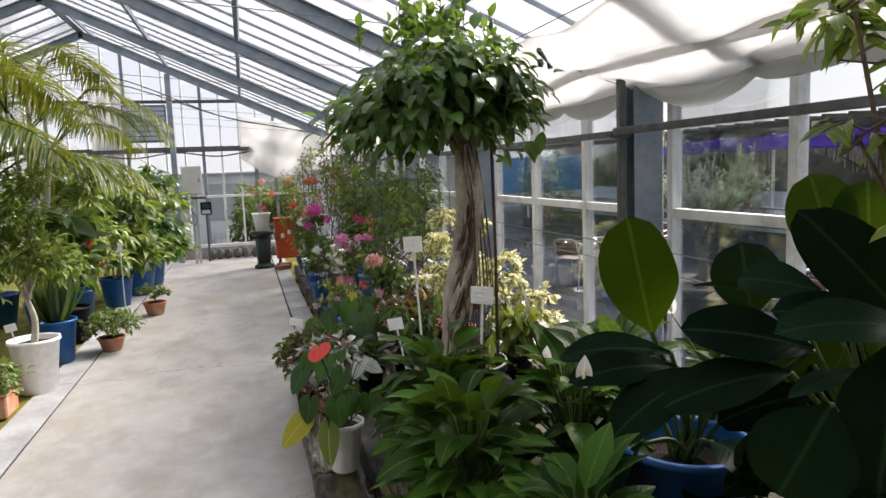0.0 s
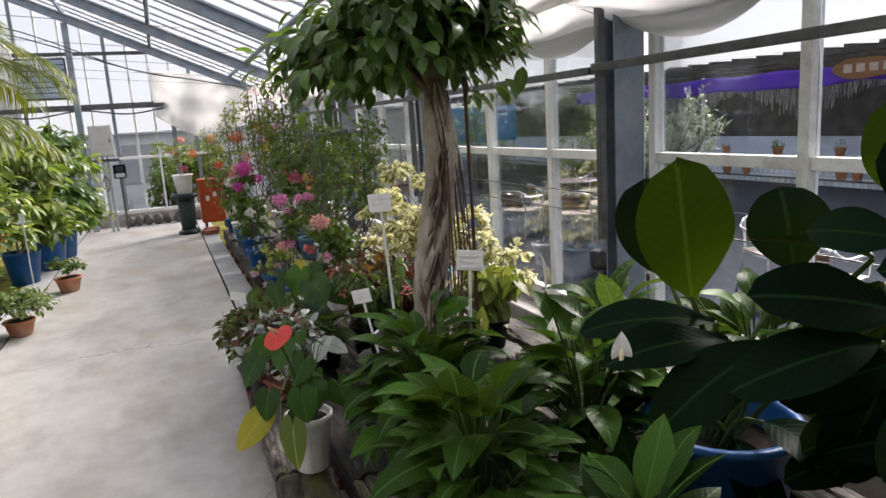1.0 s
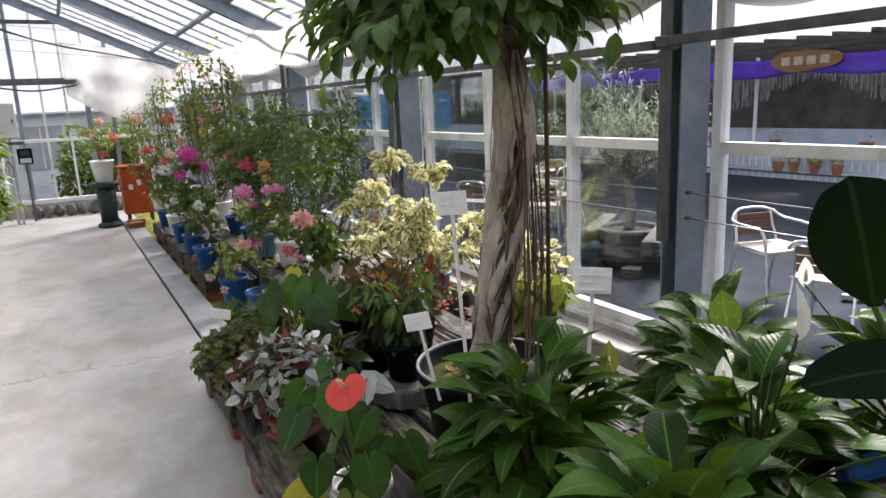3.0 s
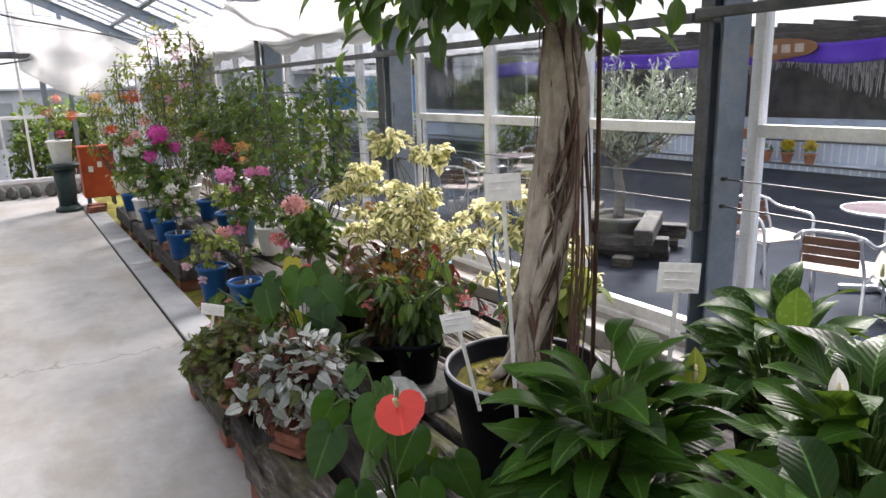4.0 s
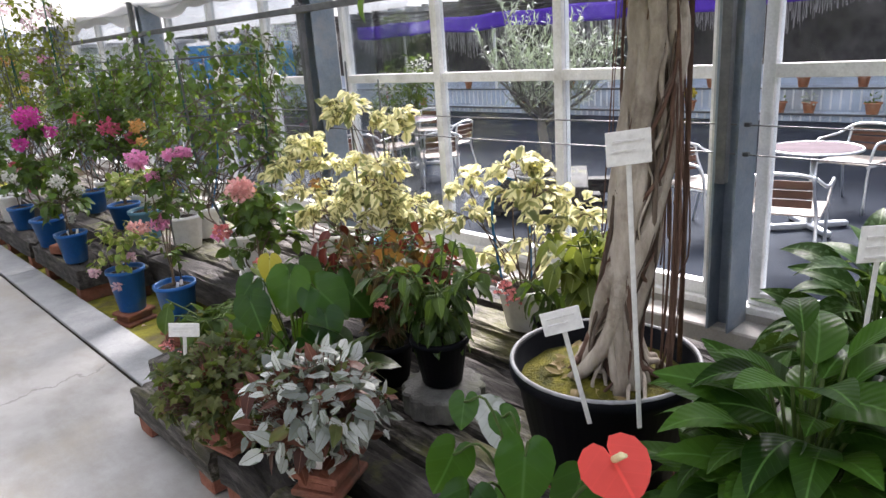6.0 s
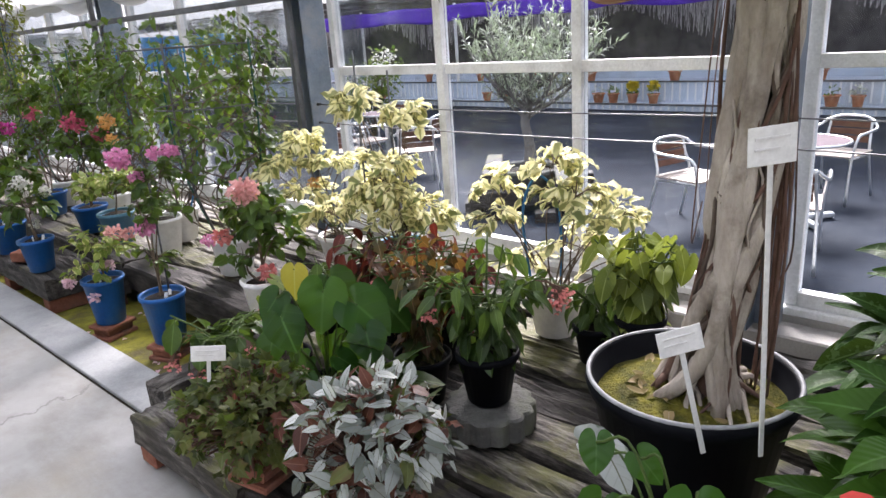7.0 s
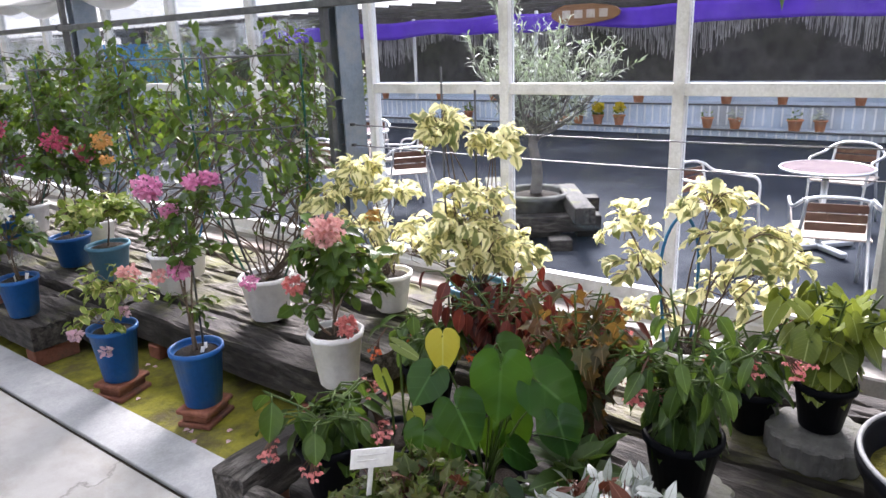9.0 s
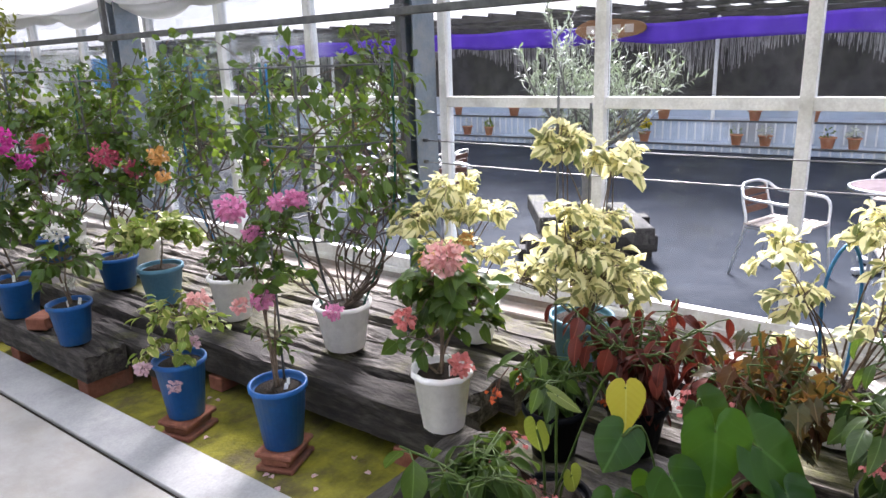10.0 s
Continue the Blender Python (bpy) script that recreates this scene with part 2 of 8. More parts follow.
M_TERRA = surface("terracotta", (0.36, 0.14, 0.07), (0.5, 0.22, 0.12), 0.75, 9, 90, 0.2, dirt=(0.42, 0.3, 0.22))
M_BLUEPOT = surface("blue_plastic", (0.008, 0.075, 0.25), (0.014, 0.11, 0.34), 0.4, 9, 60, 0.05, dirt=(0.06, 0.12, 0.2))
M_PALEBLUE = surface("pale_blue_plastic", (0.08, 0.22, 0.33), (0.12, 0.28, 0.39), 0.45, 9, 60, 0.05)
M_WHITEPOT = surface("white_plastic", (0.88, 0.89, 0.89), (0.93, 0.93, 0.93), 0.4, 3, 20, 0.03, dirt=(0.84, 0.83, 0.81))
M_BLACKPOT = surface("black_plastic", (0.004, 0.0045, 0.006), (0.008, 0.009, 0.012), 0.5, 9, 60, 0.05, gloss=0.05)
M_SOIL = surface("soil", (0.01, 0.008, 0.006), (0.035, 0.026, 0.018), 0.95, 30, 120, 1.0, dist=0.01)
M_POTMOSS = surface("pot_moss", (0.035, 0.04, 0.008), (0.19, 0.17, 0.02), 0.95, 18, 90, 1.0, dirt=(0.025, 0.02, 0.012), dist=0.015)
M_TAG = surface("white_label", (0.72, 0.73, 0.72), (0.8, 0.81, 0.8), 0.4, 8, 60, 0.02)
M_INK = surface("faded_ink", (0.64, 0.64, 0.64), (0.71, 0.71, 0.7), 0.7, 30, 90, 0.0)
M_STAKE = surface("stake", (0.6, 0.61, 0.6), (0.72, 0.72, 0.7), 0.5, 20, 60, 0.05)
M_STEM = surface("green_stem", (0.03, 0.06, 0.012), (0.07, 0.11, 0.025), 0.6, 30, 90, 0.1)
M_TWIG = surface("twig", (0.09, 0.065, 0.045), (0.17, 0.13, 0.095), 0.85, 30, 120, 0.5)
M_BARK = surface("strangler_bark", (0.22, 0.18, 0.145), (0.56, 0.51, 0.44), 0.85, 7, 60, 0.5, stretch=(1.5, 1.5, 0.5), dirt=(0.11, 0.085, 0.065), dist=0.012)
M_BARKDARK = surface("dark_bark", (0.05, 0.035, 0.027), (0.16, 0.125, 0.1), 0.9, 9, 60, 0.7, stretch=(1.2, 1.2, 0.4), dist=0.01)
M_ROOT = surface("aerial_root", (0.075, 0.04, 0.03), (0.16, 0.1, 0.075), 0.85, 14, 90, 0.5, vary=0.5)
M_PALEBARK = surface("pale_bark", (0.3, 0.27, 0.23), (0.46, 0.43, 0.38), 0.8, 14, 90, 0.4)
M_BLUETUBE = surface("blue_support", (0.02, 0.13, 0.3), (0.03, 0.18, 0.38), 0.45, 20, 60, 0.05)
M_GREENTUBE = surface("green_support", (0.01, 0.07, 0.05), (0.02, 0.1, 0.075), 0.45, 20, 60, 0.05)
M_REDBOX = surface("orange_red_paint", (0.42, 0.07, 0.02), (0.52, 0.1, 0.035), 0.55, 8, 60, 0.1, dirt=(0.3, 0.07, 0.04))
M_PEDESTAL = surface("dark_green_pedestal", (0.012, 0.026, 0.026), (0.03, 0.05, 0.05), 0.5, 14, 60, 0.2)
M_GREYBOX = surface("grey_enamel", (0.4, 0.41, 0.41), (0.5, 0.51, 0.51), 0.45, 6, 60, 0.05)
M_ASPHALT = surface("asphalt", (0.015, 0.02, 0.03), (0.03, 0.037, 0.052), 0.85, 1.6, 140, 0.5, kind="world", dirt=(0.045, 0.052, 0.066), gloss=0.08)
M_ALU = surface("aluminium_tube", (0.62, 0.63, 0.64), (0.76, 0.77, 0.78), 0.3, 14, 60, 0.0, metal=0.85)
M_SLATD = surface("brown_slat", (0.085, 0.04, 0.028), (0.15, 0.075, 0.05), 0.5, 8, 60, 0.2)
M_SLATL = surface("pale_slat", (0.42, 0.35, 0.3), (0.58, 0.5, 0.44), 0.5, 8, 60, 0.2)
M_TABLE = surface("table_top", (0.13, 0.1, 0.11), (0.2, 0.16, 0.17), 0.9, 5, 60, 0.05, gloss=0.03)
M_PURPLE = surface("purple_banner", (0.09, 0.035, 0.42), (0.14, 0.06, 0.6), 0.8, 3, 60, 0.3)
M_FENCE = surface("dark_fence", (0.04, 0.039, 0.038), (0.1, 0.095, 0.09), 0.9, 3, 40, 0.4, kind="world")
M_REED = surface("reed", (0.22, 0.21, 0.2), (0.5, 0.49, 0.47), 0.85, 6, 60, 0.2)
M_STEPWALL = surface("pale_step", (0.34, 0.41, 0.5), (0.5, 0.57, 0.67), 0.7, 2, 50, 0.3, kind="world", dirt=(0.32, 0.34, 0.36))
M_TARP = surface("blue_tarp", (0.03, 0.22, 0.52), (0.07, 0.32, 0.66), 0.5, 3, 40, 0.3)
M_SHEETROOF = cloth_material("clear_roofing", (0.85, 0.86, 0.86), 0.6, 0.3)
M_ROOFSHEET = surface("pale_roofing", (0.55, 0.57, 0.58), (0.7, 0.72, 0.73), 0.6, 2, 40, 0.2)
M_SIGNWOOD = surface("sign_wood", (0.2, 0.1, 0.05), (0.32, 0.17, 0.09), 0.7, 5, 60, 0.3, stretch=(1, 0.3, 4))
M_STONE = surface("grey_stone", (0.07, 0.072, 0.068), (0.17, 0.172, 0.165), 0.9, 7, 60, 0.7, dirt=(0.12, 0.13, 0.09), dist=0.01)
M_SOUTH = surface("light_block_board", (0.05, 0.045, 0.04), (0.09, 0.08, 0.07), 0.8, 3, 40, 0.2, kind="world")
M_LOUVRE = surface("blue_louvre", (0.3, 0.38, 0.5), (0.4, 0.48, 0.6), 0.5, 6, 60, 0.05)

L_FICUS = leaf_material("ficus_leaf", (0.011, 0.04, 0.008), (0.06, 0.145, 0.022), 0.3, vein=(0.08, 0.16, 0.05), lateral=7, passing=0.28, gloss=0.4)
L_SPATH = leaf_material("peace_lily_leaf", (0.005, 0.022, 0.004), (0.055, 0.14, 0.018), 0.36, vein=(0.08, 0.18, 0.04), lateral=10, gloss=0.08, relief=0.3, passing=0.2, glow=(0.24, 0.44, 0.04))
L_SPVAR = leaf_material("variegated_lily_leaf", (0.009, 0.032, 0.007), (0.032, 0.085, 0.018), 0.4, gloss=0.05, vein=(0.1, 0.17, 0.06), lateral=12, spot=(0.075, 0.13, 0.055), passing=0.15)
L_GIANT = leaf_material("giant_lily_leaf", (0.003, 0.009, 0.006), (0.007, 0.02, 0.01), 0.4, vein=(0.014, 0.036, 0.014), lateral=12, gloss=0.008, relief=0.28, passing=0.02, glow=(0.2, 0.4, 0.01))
# Paler, thinner copy of L_GIANT; the backlight on upright blades put into its colour.
L_GIANTLIT = leaf_material("backlit_giant_lily_leaf", (0.008, 0.026, 0.006), (0.02, 0.05, 0.008), 0.4, vein=(0.05, 0.1, 0.02), lateral=12, gloss=0.03, relief=0.4, passing=0.17, glow=(0.24, 0.42, 0.006))
L_ANTH = leaf_material("anthurium_leaf", (0.008, 0.034, 0.01), (0.032, 0.1, 0.014), 0.28, vein=(0.05, 0.115, 0.03), lateral=4, relief=0.4, passing=0.18, glow=(0.25, 0.5, 0.02), gloss=0.2)
L_YELLOW = leaf_material("yellowing_leaf", (0.32, 0.3, 0.03), (0.45, 0.4, 0.05), 0.4, vein=(0.4, 0.4, 0.1), glow=(0.6, 0.55, 0.05))
L_SILVER = leaf_material("silver_begonia_leaf", (0.08, 0.1, 0.09), (0.62, 0.66, 0.63), 0.36, edge=(0.1, 0.13, 0.1), edge_at=0.46, vein=(0.09, 0.085, 0.06), lateral=5, passing=0.12, rim=0.016)
L_BROWNBEG = leaf_material("bronze_begonia_leaf", (0.035, 0.014, 0.01), (0.12, 0.04, 0.022), 0.45, vein=(0.2, 0.1, 0.07), passing=0.2, glow=(0.4, 0.1, 0.04))
L_STARBEG = leaf_material("star_begonia_leaf", (0.016, 0.03, 0.008), (0.11, 0.115, 0.028), 0.42, edge=(0.085, 0.06, 0.018), edge_at=0.42, vein=(0.09, 0.12, 0.04), lateral=3, rim=0.02)
L_REDBEG = leaf_material("red_begonia_leaf", (0.028, 0.007, 0.006), (0.125, 0.026, 0.018), 0.42, vein=(0.2, 0.06, 0.04), passing=0.15, glow=(0.4, 0.06, 0.03))
L_BRONZE = leaf_material("bronze_green_leaf", (0.015, 0.042, 0.01), (0.085, 0.028, 0.016), 0.4, vein=(0.16, 0.12, 0.06), passing=0.25, glow=(0.4, 0.2, 0.04))
L_CANE = leaf_material("cane_begonia_leaf", (0.019, 0.045, 0.013), (0.045, 0.086, 0.017), 0.36, vein=(0.1, 0.17, 0.05), lateral=5)
L_LIME = leaf_material("lime_begonia_leaf", (0.06, 0.1, 0.015), (0.2, 0.25, 0.035), 0.42, vein=(0.3, 0.36, 0.12), glow=(0.5, 0.6, 0.08))
L_CREAM = leaf_material("cream_variegated_leaf", (0.07, 0.13, 0.03), (0.32, 0.34, 0.09), 0.45, edge=(0.9, 0.86, 0.5), edge_at=0.16, glow=(0.92, 0.88, 0.5), passing=0.42)
L_BOUG = leaf_material("bougainvillea_leaf", (0.012, 0.038, 0.008), (0.075, 0.15, 0.026), 0.42, vein=(0.1, 0.17, 0.05), lateral=4, passing=0.28, glow=(0.34, 0.5, 0.05))
L_BOUGY = leaf_material("pale_bougainvillea_leaf", (0.12, 0.19, 0.03), (0.25, 0.3, 0.06), 0.45, edge=(0.5, 0.48, 0.18), edge_at=0.36, vein=(0.3, 0.34, 0.1))
L_AUTUMN = leaf_material("turning_vine_leaf", (0.04, 0.095, 0.016), (0.15, 0.18, 0.028), 0.45, vein=(0.15, 0.2, 0.06), lateral=4, passing=0.38, glow=(0.5, 0.52, 0.06))
L_PALM = leaf_material("palm_leaflet", (0.022, 0.055, 0.009), (0.11, 0.135, 0.018), 0.38, passing=0.26, glow=(0.38, 0.42, 0.03))
L_CITRUS = leaf_material("variegated_fig_leaf", (0.055, 0.11, 0.018), (0.22, 0.27, 0.045), 0.36, edge=(0.62, 0.6, 0.22), edge_at=0.36, vein=(0.25, 0.3, 0.1), passing=0.38)
L_STRAP = leaf_material("strap_leaf", (0.024, 0.056, 0.024), (0.056, 0.088, 0.040), 0.4, lateral=1)
L_HERB = leaf_material("herb_leaf", (0.07, 0.12, 0.03), (0.15, 0.2, 0.06), 0.5, edge=(0.35, 0.38, 0.18), edge_at=0.35)
L_OLIVE = leaf_material("olive_leaf", (0.28, 0.31, 0.26), (0.55, 0.57, 0.52), 0.5, passing=0.2)
L_HEDGE = leaf_material("hedge_leaf", (0.035, 0.075, 0.015), (0.19, 0.22, 0.035), 0.55, passing=0.3)


def petal_material(name, c1, c2, passing=0.4):
    return leaf_material(name, c1, c2, 0.5, vein=tuple(min(1, 1.15 * v) for v in c2), passing=passing, glow=c2, lateral=5)


P_RED = petal_material("red_spathe", (0.55, 0.045, 0.035), (0.62, 0.06, 0.045), 0.12)
P_WHITE = petal_material("white_bract", (0.72, 0.73, 0.68), (0.8, 0.8, 0.75))
P_MAGENTA = petal_material("magenta_bract", (0.6, 0.04, 0.32), (0.7, 0.1, 0.44))
P_PINK = petal_material("pink_bract", (0.76, 0.26, 0.52), (0.84, 0.4, 0.62))
P_ROSE = petal_material("rose_bract", (0.6, 0.08, 0.18), (0.7, 0.18, 0.28))
P_PEACH = petal_material("peach_bract", (0.74, 0.36, 0.36), (0.82, 0.52, 0.48))
P_CORAL = petal_material("coral_flower", (0.74, 0.2, 0.2), (0.82, 0.36, 0.34))
P_ORANGE = petal_material("orange_bract", (0.6, 0.3, 0.08), (0.7, 0.42, 0.16))
P_SCARLET = petal_material("scarlet_bract", (0.68, 0.1, 0.03), (0.75, 0.18, 0.06))
P_PALE = petal_material("pale_pink_bract", (0.68, 0.45, 0.52), (0.76, 0.58, 0.64))
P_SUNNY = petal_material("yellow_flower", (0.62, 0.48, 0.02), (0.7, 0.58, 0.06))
M_SPADIX = surface("spadix", (0.62, 0.55, 0.3), (0.72, 0.66, 0.42), 0.6, 60, 140, 0.4)


# ---- builders ----
def mesh_of(name, verts, faces, mat, uvs=None, smooth=True):
    me = bpy.data.meshes.new(name)
    me.from_pydata([tuple(v) for v in verts], [], [tuple(f) for f in faces])
    if uvs is not None:
        layer = me.uv_layers.new(name="UVMap")
        idx = np.empty(len(me.loops), dtype=np.int32)
        me.loops.foreach_get("vertex_index", idx)
        layer.data.foreach_set("uv", np.asarray(uvs, dtype=np.float32)[idx].ravel())
    if smooth:
        me.polygons.foreach_set("use_smooth", np.ones(len(me.polygons), dtype=bool))
    me.materials.append(mat)
    me.update()
    return me


def place(name, me, parent=None, m=None, label=""):
    ob = new(name, me)
    if parent is not None:
        ob.parent = parent
    if m is not None:
        ob.matrix_basis = m
    if label:
        ob["label"] = label
    return ob


def part(name, bm, mat, parent=None, label="", m=None, smooth=False):
    me = bpy.data.meshes.new(name)
    bm.to_mesh(me)
    bm.free()
    me.materials.append(mat)
    if smooth:
        me.polygons.foreach_set("use_smooth", np.ones(len(me.polygons), dtype=bool))
    return place(name, me, parent, m, label)


def thing(name, x, y, z, label, category, group="", rz=0, kind=""):
    ob = new(name)
    ob.empty_display_size = 0.05
    ob.matrix_basis = pose(x, y, z, 0, 0, rz)
    return tagged(ob, label, category, group, kind)


def box(x0, x1, y0, y1, z0, z1, bevel=0.0, bm=None, rot=None):
    b = bmesh.new()
    bmesh.ops.create_cube(b, size=1)
    bmesh.ops.scale(b, vec=(x1 - x0, y1 - y0, z1 - z0), verts=b.verts)
    if rot is not None:
        bmesh.ops.rotate(b, cent=(0, 0, 0), matrix=rot, verts=b.verts)
    bmesh.ops.translate(b, vec=((x0 + x1) / 2, (y0 + y1) / 2, (z0 + z1) / 2), verts=b.verts)
    if bevel:
        bmesh.ops.bevel(b, geom=list(b.edges), offset=bevel, segments=1, affect="EDGES")
    if bm is None:
        return b
    me = bpy.data.meshes.new("tmp")
    b.to_mesh(me)
    b.free()
    bm.from_mesh(me)
    bpy.data.meshes.remove(me)
    return bm


def lathe(name, profile, mat, n=32, lobes=0, depth=0.0, sharp=False):
    """A turned shape from (radius, height) pairs."""
    v, f = [], []
    for r, z in profile:
        for k in range(n):
            a = 2 * math.pi * k / n
            q = r * (1 - depth + 2 * depth * abs(math.cos(lobes * a / 2)) if sharp else 1 + depth * math.cos(lobes * a)) if lobes else r
            v.append((q * math.cos(a), q * math.sin(a), z))
    for i in range(len(profile) - 1):
        for k in range(n):
            j = (k + 1) % n
            f.append((i * n + k, i * n + j, (i + 1) * n + j, (i + 1) * n + k))
    f.append(tuple(range(n))[::-1])
    f.append(tuple(range((len(profile) - 1) * n, len(profile) * n)))
    me = mesh_of(name, v, f, mat)
    me.polygons[len(me.polygons) - 1].use_smooth = me.polygons[len(me.polygons) - 2].use_smooth = False
    return me


def tube_data(points, radii, n=6):
    pts = np.asarray(points, float)
    rad = np.broadcast_to(np.asarray(radii, float), (len(pts),))
    tan = np.gradient(pts, axis=0)
    tan /= np.linalg.norm(tan, axis=1)[:, None] + 1e-9
    ref = np.array((0.0, 0.0, 1.0)) if abs(tan[0][2]) < 0.9 else np.array((1.0, 0.0, 0.0))
    v, f = [], []
    for k, p in enumerate(pts):
        s = np.cross(tan[k], ref)
        s /= np.linalg.norm(s) + 1e-9
        u = np.cross(s, tan[k])
        ref = u if abs(tan[k] @ u) < 0.5 else ref
        for i in range(n):
            a = 2 * math.pi * i / n
            v.append(p + rad[k] * (s * math.cos(a) + u * math.sin(a)))
    for k in range(len(pts) - 1):
        for i in range(n):
            j = (i + 1) % n
            f.append((k * n + i, k * n + j, (k + 1) * n + j, (k + 1) * n + i))
    f.append(tuple(range(n))[::-1])
    f.append(tuple(range((len(pts) - 1) * n, len(pts) * n)))
    return v, f


def tubes(name, lines, mat, n=6):
    """One mesh of several tubes; lines: (points, radii)."""
    V, F = [], []
    for pts, rad in lines:
        v, f = tube_data(pts, rad, n)
        o = len(V)
        V += v
        F += [tuple(i + o for i in q) for q in f]
    return mesh_of(name, V, F, mat)


def smooth_line(pts, n=8):
    """A Catmull-Rom line through the points."""
    p = np.asarray(pts, float)
    p = np.vstack((2 * p[0] - p[1], p, 2 * p[-1] - p[-2]))
    out = []
    for k in range(1, len(p) - 2):
        for t in np.linspace(0, 1, n, endpoint=False):
            a, b, c, d = p[k - 1:k + 3]
            out.append(0.5 * (2 * b + (c - a) * t + (2 * a - 5 * b + 4 * c - d) * t * t + (3 * b - a - 3 * c + d) * t ** 3))
    out.append(p[-2])
    return np.array(out)


SHAPES = {
    "oval": lambda s: math.sin(math.pi * min(1, s) ** 0.85) ** 0.8,
    "lance": lambda s: (math.sin(math.pi * s ** 0.7)) ** 0.9 * (1 - 0.25 * s),
    "paddle": lambda s: math.sin(math.pi / 2 * s / 0.55) ** 0.9 if s < 0.55 else math.sqrt(max(0.0, 1 - ((s - 0.55) / 0.46) ** 2)),
    "blade": lambda s: math.sin(math.pi * min(1.0, s) ** 0.78) ** 0.9,
    "strap": lambda s: min(1, 6 * s + 0.35) * (1 - s ** 3) ** 0.8,
    "round": lambda s: math.sin(math.pi * (0.06 + 0.94 * s)) ** 0.55,
    "wing": lambda s: math.sin(math.pi * s ** 0.75) ** 0.7 * (1 - 0.3 * s),
}


POLAR = {
    "heart": ((0, 12, 30, 55, 85, 115, 135, 150, 160, 169, 175, 180), (1.0, 0.86, 0.72, 0.61, 0.55, 0.52, 0.5, 0.46, 0.41, 0.29, 0.12, 0.03)),
    "broad": ((0, 12, 30, 55, 85, 115, 140, 162, 174, 180), (0.8, 0.78, 0.7, 0.64, 0.6, 0.58, 0.54, 0.46, 0.28, 0.1)),
    "egg": ((0, 10, 28, 55, 85, 115, 140, 160, 172, 180), (1, 0.8, 0.6, 0.46, 0.38, 0.32, 0.28, 0.24, 0.16, 0.06)),
    "star": ((0, 18, 42, 62, 82, 104, 128, 150, 170, 180), (1, 0.6, 0.5, 0.74, 0.5, 0.62, 0.42, 0.5, 0.24, 0.08)),
}


def polar_leaf(shape, length, width, segs, fold, curl, wave):
    """A lobed blade round its stalk: rings of an outline given by angle, cupped, bent to the tip and ruffled at the edge."""
    ang, rad = POLAR[shape]
    half = sorted(set(ang)) if segs > 5 else [a for a in ang if a not in (12, 172, 174)]
    th = [-a for a in half[::-1] if 0 < a < 180] + list(half)
    n = len(th)
    out = np.interp(np.abs(th), ang, rad)
    xs = np.sin(np.radians(th)) * out
    ys = np.cos(np.radians(th)) * out
    kx = width / (2 * np.max(np.abs(xs)))
    v, uv, f = [(0.0, 0.0, 0.0)], [(0.5, 0.25)], []
    rings = (0.4, 0.75, 1.0) if segs > 5 else (0.55, 1.0)
    for q in rings:
        for k in range(n):
            x, y = xs[k] * q * kx, ys[k] * q
            a = curl * y * 0.6
            z = fold * abs(x) * 0.8 - 0.25 * abs(x) ** 1.5 + wave * 0.8 * q * q * math.sin(5 * math.radians(th[k]) + 1.3)
            v.append((x * length, (math.sin(a) / a * y if abs(a) > 1e-4 else y) * length, (z - (1 - math.cos(a)) / max(1e-4, abs(a)) * abs(y)) * length))
            uv.append((0.5 + 0.5 * x / (width / 2 + 1e-6), (y + 0.4) / 1.4))
    for k in range(n):
        j = (k + 1) % n
        f.append((0, 1 + j, 1 + k))
        for i in range(len(rings) - 1):
            b = 1 + i * n
            f.append((b + k, b + j, b + n + j, b + n + k))
    return np.array(v), f, np.array(uv)


def leaf_data(shape="oval", length=1.0, width=0.45, segs=5, fold=0.25, curl=0.5, twist=0.0, wave=0.0, across=2):
    """A blade along +y, its face up, base at the origin. curl: radians of downward bend to the tip."""
    if shape in POLAR:
        return polar_leaf(shape, length, width, segs, fold, curl, wave)
    v, uv, f = [], [], []
    cols = 2 * across + 1 if across > 1 else 3
    y = z = 0.0
    for i in range(segs + 1):
        s = i / segs
        w = max(0.02, SHAPES[shape](s)) * width / 2 if 0 < i < segs else (0.1 * width / 2)
        if i == segs:
            w = 0.01 * width
        a = -curl * (s - 0.5 / segs) + curl * 0.25
        if i:
            y += length / segs * math.cos(a)
            z += length / segs * math.sin(a)
        for k in range(cols):
            q = 2 * k / (cols - 1) - 1
            ruff = wave * width * math.sin(9 * s + (2 if q > 0 else 0)) * abs(q)
            v.append((q * w + twist * s * z, y, z + abs(q) * w * fold + ruff))
            uv.append((0.5 + 0.5 * q * max(0.25, min(1, w / (width / 2 + 1e-6))), s))
    for i in range(segs):
        for k in range(cols - 1):
            a = i * cols + k
            f.append((a, a + 1, a + cols + 1, a + cols))
    return np.array(v), f, np.array(uv)


def basis(d, up):
    """Rotation whose y is d and whose z is near up."""
    d = d / (np.linalg.norm(d) + 1e-9)
    x = np.cross(d, up)
    if np.linalg.norm(x) < 1e-3:
        x = np.cross(d, (1.0, 0.3, 0.0))
    x /= np.linalg.norm(x)
    z = np.cross(x, d)
    return np.column_stack((x, d, z))


def scatter(name, templates, spots, mat):
    """One mesh of many blades; spots: (place, rotation, size)."""
    V, F, U = [], [], []
    o = 0
    for k, (p, r, s) in enumerate(spots):
        v, f, u = templates[k % len(templates)]
        V.append(v @ r.T * s + p)
        U.append(u)
        F += [tuple(i + o for i in q) for q in f]
        o += len(v)
    if not V:
        return None
    return mesh_of(name, np.vstack(V), F, mat, np.vstack(U))


